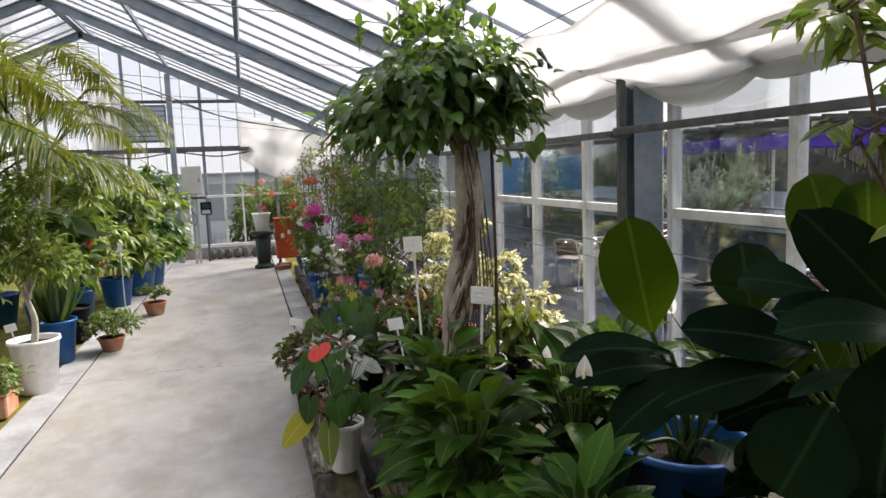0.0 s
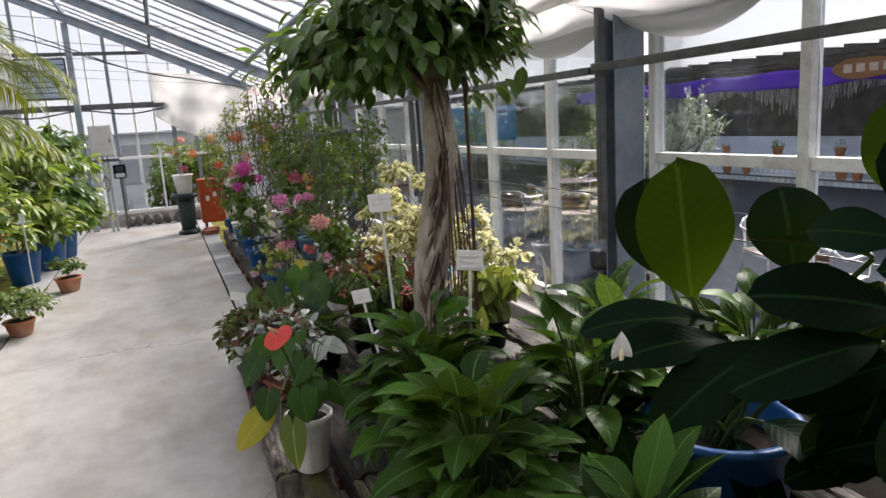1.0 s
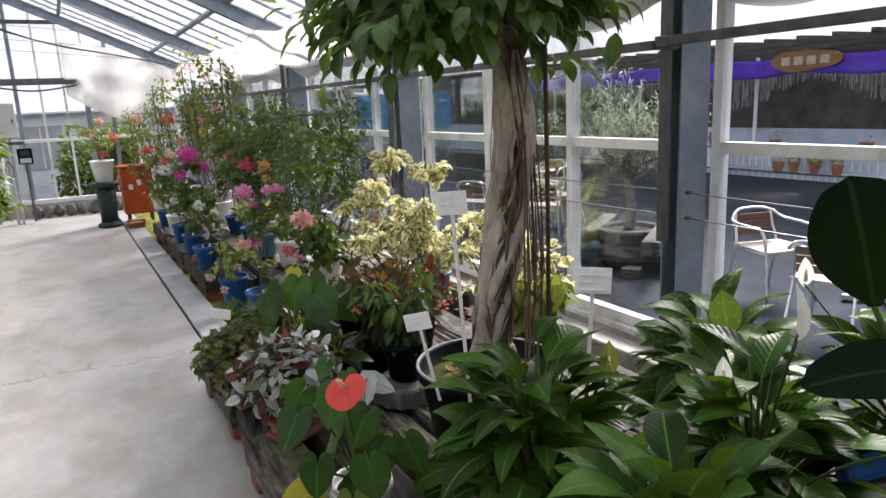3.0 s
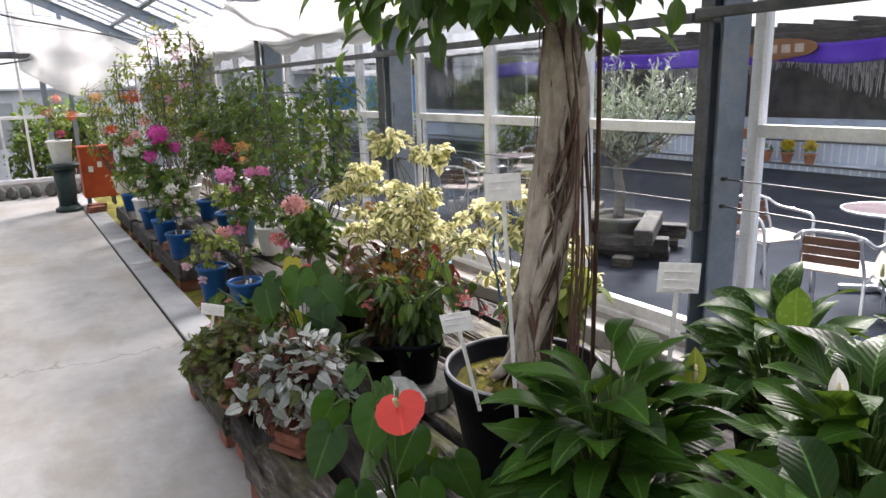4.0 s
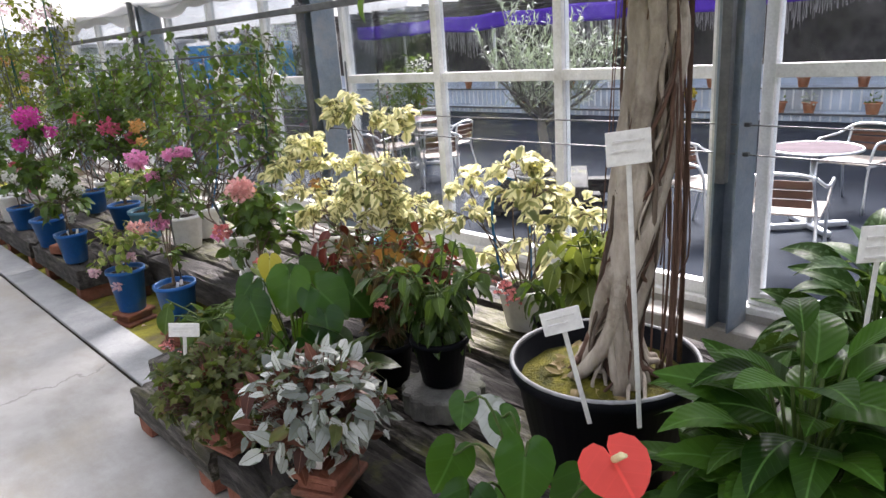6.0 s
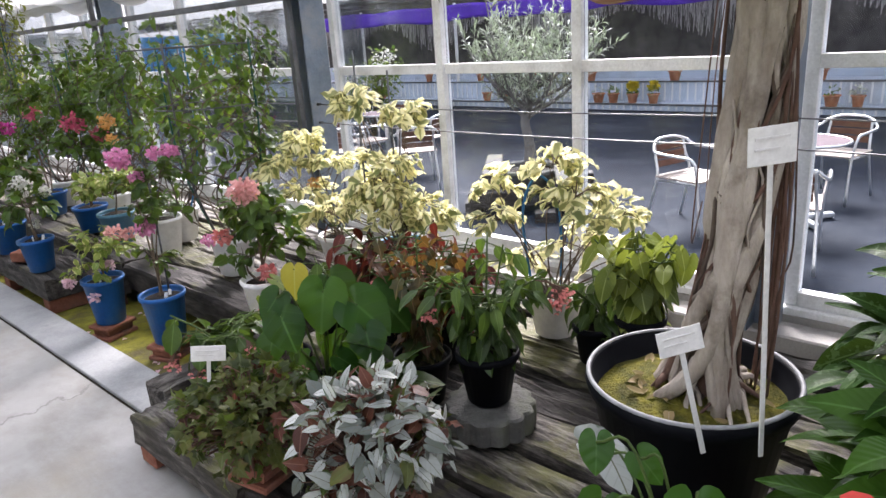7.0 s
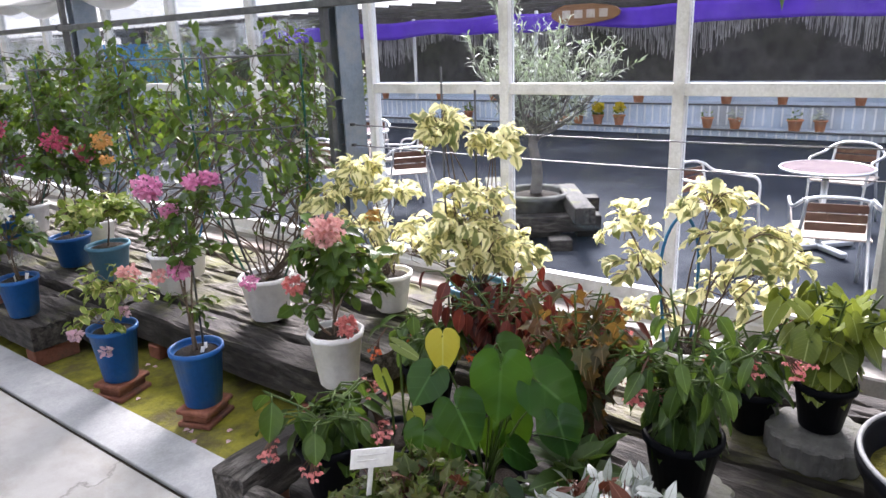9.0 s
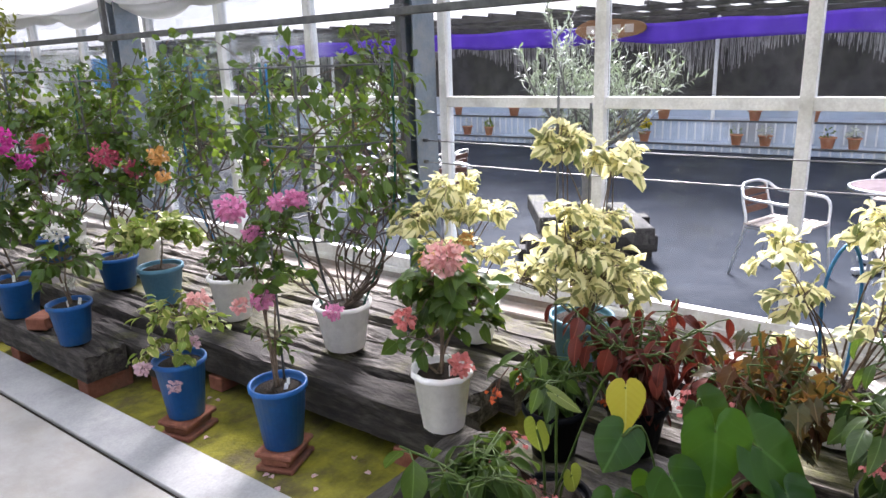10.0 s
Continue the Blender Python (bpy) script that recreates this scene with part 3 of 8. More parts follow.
def mat4(p, r, s=1.0):
    m = Matrix([[*(r[i] * s), p[i]] for i in range(3)] + [[0, 0, 0, 1]])
    return m


def leaf_spots(rng, clump, size, droop=0.4, jitter=0.25, shell=0.5, flat=0.35):
    """Blades in an ellipsoid (x, y, z, rx, ry, rz, count), turned outward and hanging."""
    cx, cy, cz, rx, ry, rz, count = clump
    out = []
    for _ in range(int(count)):
        d = rng.normal(size=3)
        d /= np.linalg.norm(d)
        r = rng.uniform(shell, 1.0) ** 0.6 * (1 + 0.12 * math.sin(5 * d[0] + 3 * d[1] + cx * 7) + 0.1 * rng.normal())
        p = np.array((cx, cy, cz)) + d * np.array((rx, ry, rz)) * r
        way = d * np.array((1, 1, 0.5)) + rng.normal(size=3) * 0.6 + np.array((0, 0, -droop))
        up = np.array((0, 0, 1.0)) + d * flat + rng.normal(size=3) * 0.35
        out.append((p, basis(way, up), size * rng.uniform(1 - jitter, 1 + jitter)))
    return out


def fan_spots(rng, clump, size, droop=0.4, jitter=0.25, per=8):
    """Leaves along twigs that leave the middle of an ellipsoid, arch over and hang at their ends; the twigs too."""
    cx, cy, cz, rx, ry, rz, count = clump
    c, rad = np.array((cx, cy, cz)), np.array((rx, ry, rz))
    spots, lines = [], []
    for k in range(max(3, int(count) // per)):
        a, up = k * 2.39996 + rng.uniform(-0.5, 0.5), rng.uniform(-0.75, 1.0)
        d = np.array((math.cos(a) * math.sqrt(1 - 0.8 * up * up), math.sin(a) * math.sqrt(1 - 0.8 * up * up), up))
        s = c + d * rad * rng.uniform(0.0, 0.3)
        e = c + d * rad * rng.uniform(0.75, 1.15)
        m = (s + e) / 2 + np.array((0, 0, 0.12 * np.linalg.norm(e - s) + 0.01))
        ln = smooth_line((s, m, e), 5)
        lines.append((ln, np.linspace(0.0028, 0.0014, len(ln))))
        side = np.cross(d, (0, 0, 1.0))
        side /= np.linalg.norm(side) + 1e-6
        for j in range(per):
            u = 0.25 + 0.75 * (j + rng.uniform(0, 1)) / per
            p = ln[min(len(ln) - 1, int(u * (len(ln) - 1)))] + rng.normal(size=3) * 0.008
            way = d * np.array((0.7, 0.7, 0.3)) + side * (0.8 if j % 2 else -0.8) * rng.uniform(0.1, 1.3) + rng.normal(size=3) * 0.5 + np.array((0, 0, -droop))
            upw = np.array((0, 0, 1.0)) + d * 0.45 + rng.normal(size=3) * 0.45
            spots.append((p, basis(way, upw), size * rng.uniform(1 - jitter, 1 + jitter)))
    return spots, lines


def stems_to(base, clumps, rng, r0=0.008, sag=0.15, n=1):
    """Bent stems from the pot to the middles of the clumps, with a few twigs in each."""
    lines = []
    for cx, cy, cz, rx, ry, rz, count in clumps:
        for _ in range(n):
            a = np.asarray(base, float) + np.append(rng.normal(size=2) * 0.015, 0)
            b = np.array((cx, cy, cz)) + rng.normal(size=3) * 0.15 * np.array((rx, ry, rz))
            m = (a + b) / 2 + np.array((rng.normal() * 0.03, rng.normal() * 0.03, sag * np.linalg.norm(b - a) * 0.4))
            line = smooth_line((a, m, b), 5)
            lines.append((line, np.linspace(r0, r0 * 0.45, len(line))))
        for _ in range(min(14, 3 + int(count) // 40)):
            b = np.array((cx, cy, cz))
            d = rng.normal(size=3)
            d /= np.linalg.norm(d)
            e = b + d * np.array((rx, ry, rz)) * 0.85
            m = (b + e) / 2 + rng.normal(size=3) * 0.02
            lines.append((np.array((b, m, e)), (r0 * 0.4, r0 * 0.3, r0 * 0.2)))
    return lines


def stem_parts(t, lines, mat, r0, name="stem"):
    """Each main stem a part of its own; the fine twigs joined."""
    main = [q for q in lines if np.max(q[1]) > r0 * 0.6]
    fine = [q for q in lines if np.max(q[1]) <= r0 * 0.6]
    for q in main:
        place(name, tubes(name, [q], mat, 6), t)
    if fine:
        place("twig", tubes("twig", fine, mat, 4), t)["kind"] = "stuff"


T_SMALL = [leaf_data("oval", 1, w, 3, 0.3, c, across=1) for w, c in ((0.6, 0.5), (0.52, 0.9), (0.68, 0.3), (0.58, 1.2))]
T_LANCE = [leaf_data("lance", 1, w, 4, 0.3, c, across=1) for w, c in ((0.42, 0.5), (0.38, 1.0), (0.48, 0.8))]
T_NARROW = [leaf_data("lance", 1, w, 3, 0.3, c, across=1) for w, c in ((0.16, 0.3), (0.2, 0.6))]
T_CRINK = [leaf_data("oval", 1, w, 4, f, c, wave=0.12, across=1) for w, f, c in ((0.7, 0.4, 0.9), (0.64, 0.2, 0.6), (0.78, 0.5, 1.2), (0.68, -0.1, 0.3))]
T_PETAL = [leaf_data("round", 1, w, 3, f, c, across=1) for w, f, c in ((0.85, 0.5, 0.8), (0.95, 0.2, -0.6), (0.8, 0.4, 0.2))]
T_STRAP = [leaf_data("strap", 1, 0.07, 6, 0.3, c, across=1) for c in (0.5, 0.9, 1.3)]


# ---- pots, labels and blossoms ----
def pot(parent, r, h, mat, z=0.0, x=0.0, y=0.0, rim=0.007, soil=M_SOIL, taper=0.72, lobes=0, name="pot", fill=0.9):
    """A tapered nursery pot with a thick rolled rim, hollow above its soil."""
    b = r * taper
    if mat is M_WHITEPOT:
        lobes = 10
    prof = [(b * 0.9, 0), (b, 0.006), (r * 0.985, h - 0.022), (r + rim, h - 0.021), (r + rim * 1.15, h - 0.012), (r + rim, h), (r * 0.97, h + 0.001),
            (r * 0.95, h - 0.012), (b + (r - b) * fill * 0.9, h * fill)]
    me = lathe(name, prof, mat, 40 if lobes else 28, lobes, 0.022 if lobes else 0)
    ob = place(name, me, parent, pose(x, y, z))
    top = [(0.001, h * fill + 0.012), (r * 0.5, h * fill + 0.014), (b + (r - b) * fill * 0.94, h * fill - 0.004), (b * 0.9, h * fill - 0.02)]
    place("soil", lathe("soil", top[::-1], soil, 20), parent, pose(x, y, z))
    return z + h * fill


def brick_block(x, y, z, rz=0, size=(0.21, 0.1, 0.06), label="weathered red brick lying on the mossy ground"):
    b = thing("brick", x, y, z, label, "brick", "bricks under pots and timbers", rz)
    sx, sy, sz = size
    part("brick_body", box(-sx / 2, sx / 2, -sy / 2, sy / 2, 0, sz, 0.006), M_BRICK, b)
    return b


def i_brick(x, y, z, rz=0):
    """A red pot foot shaped like an I, with two waisted sides."""
    b = thing("brick_pot_foot", x, y, z, "red fired-clay pot foot with waisted sides", "pot foot", "clay pot feet", rz)
    part("lower_plate", box(-0.1, 0.1, -0.085, 0.085, 0, 0.024, 0.006), M_BRICK, b)
    part("web", box(-0.088, 0.088, -0.064, 0.064, 0.024, 0.061, 0.008), M_BRICK, b)
    part("upper_plate", box(-0.1, 0.1, -0.085, 0.085, 0.061, 0.085, 0.006), M_BRICK, b)
    return b


def plant_label(x, y, z, h, w=0.11, t=0.07, rz=-30, lean=0, bars=2, text="white plastic plant label on a thin stake"):
    s = thing("plant_label", x, y, z, text, "plant label", "plant labels", rz)
    tilt = Matrix.Rotation(radians(lean), 4, "Y")
    part("stake", box(-0.006, 0.006, -0.002, 0.002, 0, h - 0.01, 0.0015), M_STAKE, s, m=tilt)
    plate = part("plate", box(-w / 2, w / 2, -0.006, -0.003, h - t, h, 0.001), M_TAG, s, m=tilt)
    for k in range(bars):
        zz = h - t * (0.3 + 0.28 * k)
        part("text_bar", box(-w * 0.36, w * (0.34 - 0.2 * (k % 2)), -0.0085, -0.0065, zz - t * 0.03, zz + t * 0.03), M_INK, plate)
    return s


def blossom(parent, rng, x, y, z, r, mat, n=26, size=0.021, name="blossom"):
    spots = []
    r *= 0.82
    for _ in range(int(n * 3.4)):
        d = rng.normal(size=3)
        d /= np.linalg.norm(d)
        p = np.array((x, y, z)) + d * r * rng.uniform(0.3, 1) * np.array((1, 1, 0.8))
        spots.append((p, basis(d + rng.normal(size=3) * 0.5, d + (0, 0, 1) + rng.normal(size=3) * 0.6), size * rng.uniform(0.75, 1.25)))
    return place(name, scatter(name, T_PETAL, spots, mat), parent)


def potted(name, x, y, z, potspec, clumps, leaf_mat, seed, label, category="potted plant", group="", size=0.05, templates=T_SMALL, stem=M_TWIG, stem_r=0.006,
           flowers=(), droop=0.4, supports=(), jitter=0.25, n_stem=1, rz=0):
    """A pot with stems, leaf clumps and blossoms; clump and blossom places are from the pot's foot."""
    rng = np.random.default_rng(seed)
    t = thing(name, x, y, z, label, category, group, rz)
    if z > 0.15:
        t.matrix_basis = t.matrix_basis @ GROW
    elif x < -0.9:
        t.matrix_basis = t.matrix_basis @ WIDE
    r, h, pm = potspec[:3]
    lob = potspec[3] if len(potspec) > 3 else 0
    top = pot(t, r, h, pm, lobes=lob)
    stem_parts(t, stems_to((0, 0, top), clumps, rng, stem_r, n=n_stem), stem, stem_r)
    spots, fine = [], []
    for c in clumps:
        sp_, ln_ = fan_spots(rng, c, size, droop, jitter)
        spots += sp_
        fine += ln_
    place("foliage", scatter("foliage", templates, spots, leaf_mat), t)["kind"] = "stuff"
    place("leaf_twig", tubes("leaf_twig", fine, stem, 4), t)["kind"] = "stuff"
    for fx, fy, fz, fr, fm, fn in flowers:
        blossom(t, rng, fx, fy, fz, fr, fm, fn)
    for pts, rad, sm in supports:
        place("support", tubes("support", [(smooth_line(pts, 6) if len(pts) > 2 else np.array(pts, float), rad)], sm, 5), t)
    return t


# ---- the greenhouse: floor, walls, roof ----
YC = (-1.96, 0.95, 3.87, 6.78, 9.69, 12.6)
WALL_X, EAVE_Z, SLOPE, RIDGE_X = 2.52, 2.15, 0.44, -2.6
Y0, Y1 = -3.2, 14.75
BED = -0.05
GROW = Matrix.Scale(1.02, 4)
WIDE = Matrix.Scale(1.07, 4)
ANG = math.atan(SLOPE)


def roof_z(x):
    return EAVE_Z + SLOPE * (2.45 - x) if x > RIDGE_X else EAVE_Z + SLOPE * (x + 7.65)


def plate(name, x0, x1, y0, y1, z0, z1, mat, label, category, bevel=0.0):
    ob = part(name, box(x0, x1, y0, y1, z0, z1, bevel), mat)
    return tagged(ob, label, category, kind="structure")


plate("ground", -400, 400, -400, 400, -0.6, -0.25, M_ASPHALT, "dark worn asphalt yard round the greenhouse", "ground")
floor = plate("floor", -1.35, 0.48, Y0, Y1, -0.3, 0.0, M_FLOOR, "pale worn concrete walkway with hairline cracks", "floor")
yy = -3.2
for k, ln in enumerate((2.9, 3.0, 2.95, 3.0, 2.9, 3.1)):
    p = part("kerb_slab", box(0.5, 0.725, yy + 0.004, yy + ln - 0.004, -0.3, 0.004, 0.004), M_KERB)
    tagged(p, "smooth grey concrete edging slab beside the walkway", "edging", "edging slabs", "structure")
    p = part("kerb_slab", box(-1.61, -1.37, yy + 0.604, yy + ln + 0.596, -0.3, 0.004, 0.004), M_KERB)
    tagged(p, "smooth grey concrete edging slab beside the walkway", "edging", "edging slabs", "structure")
    yy += ln
plate("planting_bed", 0.725, 2.46, Y0, Y1, -0.3, BED, M_MOSS, "mossy yellow-green soil of the planting bed", "soil")
plate("planting_bed", -7.6, -1.61, Y0, Y1, -0.3, -0.012, M_MOSS, "dark mossy soil of the planting bed", "soil")
plate("joint_filler", 0.48, 0.5, Y0, Y1, -0.3, -0.012, M_SOIL, "dark dirt-filled joint between slabs", "joint")
plate("joint_filler", -1.37, -1.35, Y0, Y1, -0.3, -0.012, M_SOIL, "dark dirt-filled joint between slabs", "joint")
plate("wall_base", 2.46, 2.62, Y0, Y1, -0.3, 0.25, M_SILL, "pale concrete plinth under the windows", "wall")
plate("window_ledge", 2.3, 2.46, Y0, Y1 - 0.1, -0.3, 0.22, M_SILL, "stained pale concrete ledge below the windows", "ledge", 0.008)


def window_bay(name, x, ya, yb, muls, rail, z0=0.25, z1=2.13):
    w = thing(name, x, 0, 0, "white-framed sliding greenhouse window with a middle rail", "window", kind="structure")
    part("window_sill", box(-0.06, 0.06, ya, yb, z0, z0 + 0.035, 0.004), M_WHITE, w)
    part("bottom_rail", box(-0.03, 0.03, ya + 0.05, yb - 0.05, z0 + 0.035, z0 + 0.1, 0.003), M_WHITE, w)
    part("middle_rail", box(-0.024, 0.024, ya + 0.05, yb - 0.05, rail - 0.028, rail + 0.028, 0.003), M_WHITE, w)
    part("top_rail", box(-0.03, 0.03, ya + 0.05, yb - 0.05, z1 - 0.06, z1, 0.003), M_WHITE, w)
    ys = [ya, *muls, yb]
    for k, q in enumerate(ys):
        a = 0.055 if 0 < k < len(ys) - 1 else 0.05
        c = q if 0 < k < len(ys) - 1 else (q + 0.025 if k == 0 else q - 0.025)
        off = 0.007 if k % 2 else -0.007
        part("stile", box(-0.034 + off, 0.034 + off, c - a / 2, c + a / 2, z0 + 0.036, z1 + 0.002, 0.003), M_WHITE, w)
    for a, b in zip(ys, ys[1:]):
        for za, zb in ((z0 + 0.1, rail - 0.028), (rail + 0.028, z1 - 0.06)):
            p = part("pane", box(-0.003, 0.003, a + 0.03, b - 0.03, za, zb), M_GLASS, w)
            p.visible_shadow = False
    return w


for k in range(5):
    a, b = YC[k], YC[k + 1]
    muls = (a + 0.91, a + 1.81)
    window_bay("window_%d" % (k + 1), WALL_X, a + 0.03, b - 0.13, muls, 1.317)
window_bay("window_6", WALL_X, YC[5] + 0.03, Y1 - 0.03, (YC[5] + 0.9,), 1.317)
window_bay("window_7", WALL_X, Y0 + 0.03, YC[0] - 0.13, (), 1.317)


def column(y):
    """A grey steel H column with its base plate and wire brackets."""
    c = thing("steel_column", 2.385, y - 0.09, 0.22, "blue-grey painted steel H column beside the windows", "column", "columns along the window wall", kind="structure")
    h = EAVE_Z - 0.19
    bm = box(-0.115, 0.07, -0.05, -0.041, 0, h)
    box(-0.115, 0.07, 0.041, 0.05, 0, h, bm=bm)
    box(-0.012, -0.005, -0.041, 0.041, 0, h, bm=bm)
    part("h_section", bm, M_STEEL, c)
    for z in (0.78, 0.9):
        part("wire_bracket", box(-0.075, -0.05, -0.075, -0.051, z - 0.008, z + 0.008, 0.003), M_DARK, c)
    part("cap_strip", box(0.078, 0.1, -0.02, 0.15, 0.06, h, 0.003), M_GALV, c)


for y in YC:
    column(y)
    s = thing("hanging_pipe", 2.2, y - 0.11, 0.9, "dark square steel drop pipe tied to the horizontal rail", "pipe", "drop pipes along the window wall", kind="structure")
    part("pipe", box(-0.02, 0.02, -0.02, 0.02, 0.0, 1.26, 0.003), M_DARK, s)
    part("clamp", box(-0.03, 0.03, -0.045, 0.045, 0.87, 0.93, 0.004), M_DARK, s)
for ya, yb, dz in ((Y0, 3.78, 0.0), (3.8, 9.62, -0.012), (9.63, Y1, 0.0)):
    plate("pipe_rail", 2.155, 2.198, ya, yb, 1.785 + dz, 1.825 + dz, M_DARK, "dark square steel rail running along the windows", "rail", 0.003)
for z in (1.0, 1.12):
    line = [(2.325, y, z - 0.012 * math.sin(math.pi * ((y - 0.95) % 2.91) / 2.91)) for y in np.arange(-3.1, 14.2, 0.35)]
    tagged(place("steel_wire", tubes("steel_wire", [(np.array(line), 0.0035)], M_WIRE, 5)), "thin steel wire stretched along the windows", "wire", "wires along the windows", "structure")


def slope_box(xc0, xc1, y, w, h, lift, mat, name, parent, right=True):
    """A bar lying on the roof slope from plan x xc0 to xc1."""
    n = (xc1 - xc0) / math.cos(ANG)
    xm = (xc0 + xc1) / 2
    s = 1 if right else -1
    m = pose(xm + s * lift * math.sin(ANG), y, roof_z(xm) + lift * math.cos(ANG), 0, s * math.degrees(ANG), 0)
    return part(name, box(-n / 2, n / 2, -w / 2, w / 2, -h / 2, h / 2), mat, parent, m=m)


roof = thing("roof", 0, 0, 0, "glazed pitched greenhouse roof on grey steel rafters", "roof", kind="structure")
for y in (14.22, 11.6, 8.5, 5.7, 2.8, 0.0, -2.7):
    for rt, a, b in ((True, RIDGE_X, 2.47), (False, -7.67, RIDGE_X)):
        slope_box(a, b, y, 0.008, 0.12, -0.07, M_STEEL, "rafter_web", roof, rt)
        slope_box(a, b, y, 0.085, 0.009, -0.01, M_STEEL, "rafter_flange", roof, rt)
        slope_box(a, b, y, 0.085, 0.009, -0.13, M_STEEL, "rafter_flange", roof, rt)
for x in (2.38, 1.4, 0.1, -1.2, -2.45, -4.0, -5.3, -6.6):
    s = 1 if x > RIDGE_X else -1
    m = pose(x + s * 0.02 * math.sin(ANG), (Y0 + Y1) / 2, roof_z(x) + 0.02 * math.cos(ANG), 0, s * math.degrees(ANG), 0)
    part("purlin", box(-0.025, 0.025, -(Y1 - Y0) / 2, (Y1 - Y0) / 2, -0.022, 0.022), M_STEEL, roof, m=m)
part("ridge_beam", box(RIDGE_X - 0.06, RIDGE_X + 0.06, Y0, Y1, roof_z(RIDGE_X) - 0.02, roof_z(RIDGE_X) + 0.09), M_STEEL, roof)
bars = np.linspace(Y0, Y1, 34)
for rt, a, b in ((True, RIDGE_X, 2.66), (False, -7.86, RIDGE_X)):
    for k, y in enumerate(bars):
        slope_box(a, b, y, 0.02, 0.03, 0.063, M_STEEL, "glazing_bar", roof, rt)
        if k:
            p = slope_box(a, b, (y + bars[k - 1]) / 2, y - bars[k - 1] - 0.024, 0.004, 0.07, M_ROOFGLASS, "roof_pane", roof, rt)
            p.visible_shadow = False
plate("gutter", 2.44, 2.68, Y0, Y1, EAVE_Z - 0.02, EAVE_Z + 0.06, M_STEEL, "grey steel gutter along the eave", "gutter", 0.004)


def gable(name, y, label):
    w = thing(name, 0, y, 0, label, "wall", kind="structure")
    part("plinth", box(-7.6, 2.46, -0.08, 0.08, -0.3, 0.22, 0.006), M_SILL, w)
    for z, h, x0, x1 in ((2.22, 0.07, -7.6, 2.45), (3.14, 0.06, -5.5, 0.3), (1.25, 0.05, -7.6, 2.45), (0.25, 0.06, -7.6, 2.45)):
        part("beam", box(x0, x1, -0.034, 0.034, z - h / 2, z + h / 2, 0.003), M_WHITE if z < 1.5 else M_DARK, w)
    xs = np.linspace(-7.6, 2.45, 30)
    for k, x in enumerate(xs):
        t = 0.035 if k % 4 else 0.06
        part("mullion", box(x - t / 2, x + t / 2, -0.028, 0.028, 0.28, roof_z(x) - 0.06), M_WHITE if k % 4 else M_STEEL, w)
        if k:
            a, b = xs[k - 1] + 0.02, x - 0.02
            top = min(roof_z(a), roof_z(b)) - 0.05
            for za, zb in ((0.28, 1.22), (1.28, 2.18), (2.26, top)):
                if zb - za > 0.1:
                    p = part("pane", box(a, b, -0.003, 0.003, za, zb), M_GLASS, w)
                    p.visible_shadow = False
    return w


gable("wall_north", Y1, "glazed gable end of the greenhouse with steel mullions")
# Unseen dark wall, added close behind the walk to keep light off near plants.
ws = thing("wall_south", 0, -0.75, 0, "unseen dark wall added behind the walk to block light", "wall", kind="structure")
V = [(x, y, z) for y in (-0.12, 0.0) for x, z in ((-7.6, -0.1), (2.45, -0.1), (2.45, EAVE_Z - 0.15), (RIDGE_X, roof_z(RIDGE_X) - 0.16), (-7.6, EAVE_Z - 0.15))]
place("wall_panel", mesh_of("wall_panel", V, [(0, 1, 2, 3, 4), (9, 8, 7, 6, 5), (0, 5, 6, 1), (1, 6, 7, 2), (2, 7, 8, 3), (3, 8, 9, 4), (4, 9, 5, 0)], M_SOUTH, smooth=False), ws)
wall_w = thing("wall_west", -7.66, 0, 0, "glazed long side wall of the greenhouse", "wall", kind="structure")
part("plinth", box(-0.08, 0.08, Y0, Y1, -0.3, 0.25, 0.006), M_SILL, wall_w)
for z in (0.28, 1.31, 2.1):
    part("rail", box(-0.03, 0.03, Y0, Y1, z - 0.03, z + 0.03, 0.003), M_WHITE, wall_w)
ys = np.linspace(Y0 + 0.03, Y1 - 0.03, 19)
for k, y in enumerate(ys):
    part("stile", box(-0.034, 0.034, y - 0.03, y + 0.03, 0.25, 2.14, 0.003), M_WHITE, wall_w)
    if k:
        for za, zb in ((0.31, 1.28), (1.34, 2.07)):
            p = part("pane", box(-0.003, 0.003, ys[k - 1] + 0.03, y - 0.03, za, zb), M_GLASS, wall_w)
            p.visible_shadow = False


def cloth_sheet(name, fn, nu, nv, mat, label, category):
    V, F = [], []
    for i in range(nu + 1):
        for j in range(nv + 1):
            V.append(fn(i / nu, j / nv))
    for i in range(nu):
        for j in range(nv):
            a = i * (nv + 1) + j
            F.append((a, a + nv + 1, a + nv + 2, a + 1))
    ob = place(name, mesh_of(name, V, F, mat))
    md = ob.modifiers.new("thickness", "SOLIDIFY")
    md.thickness = 0.003
    return tagged(ob, label, category)


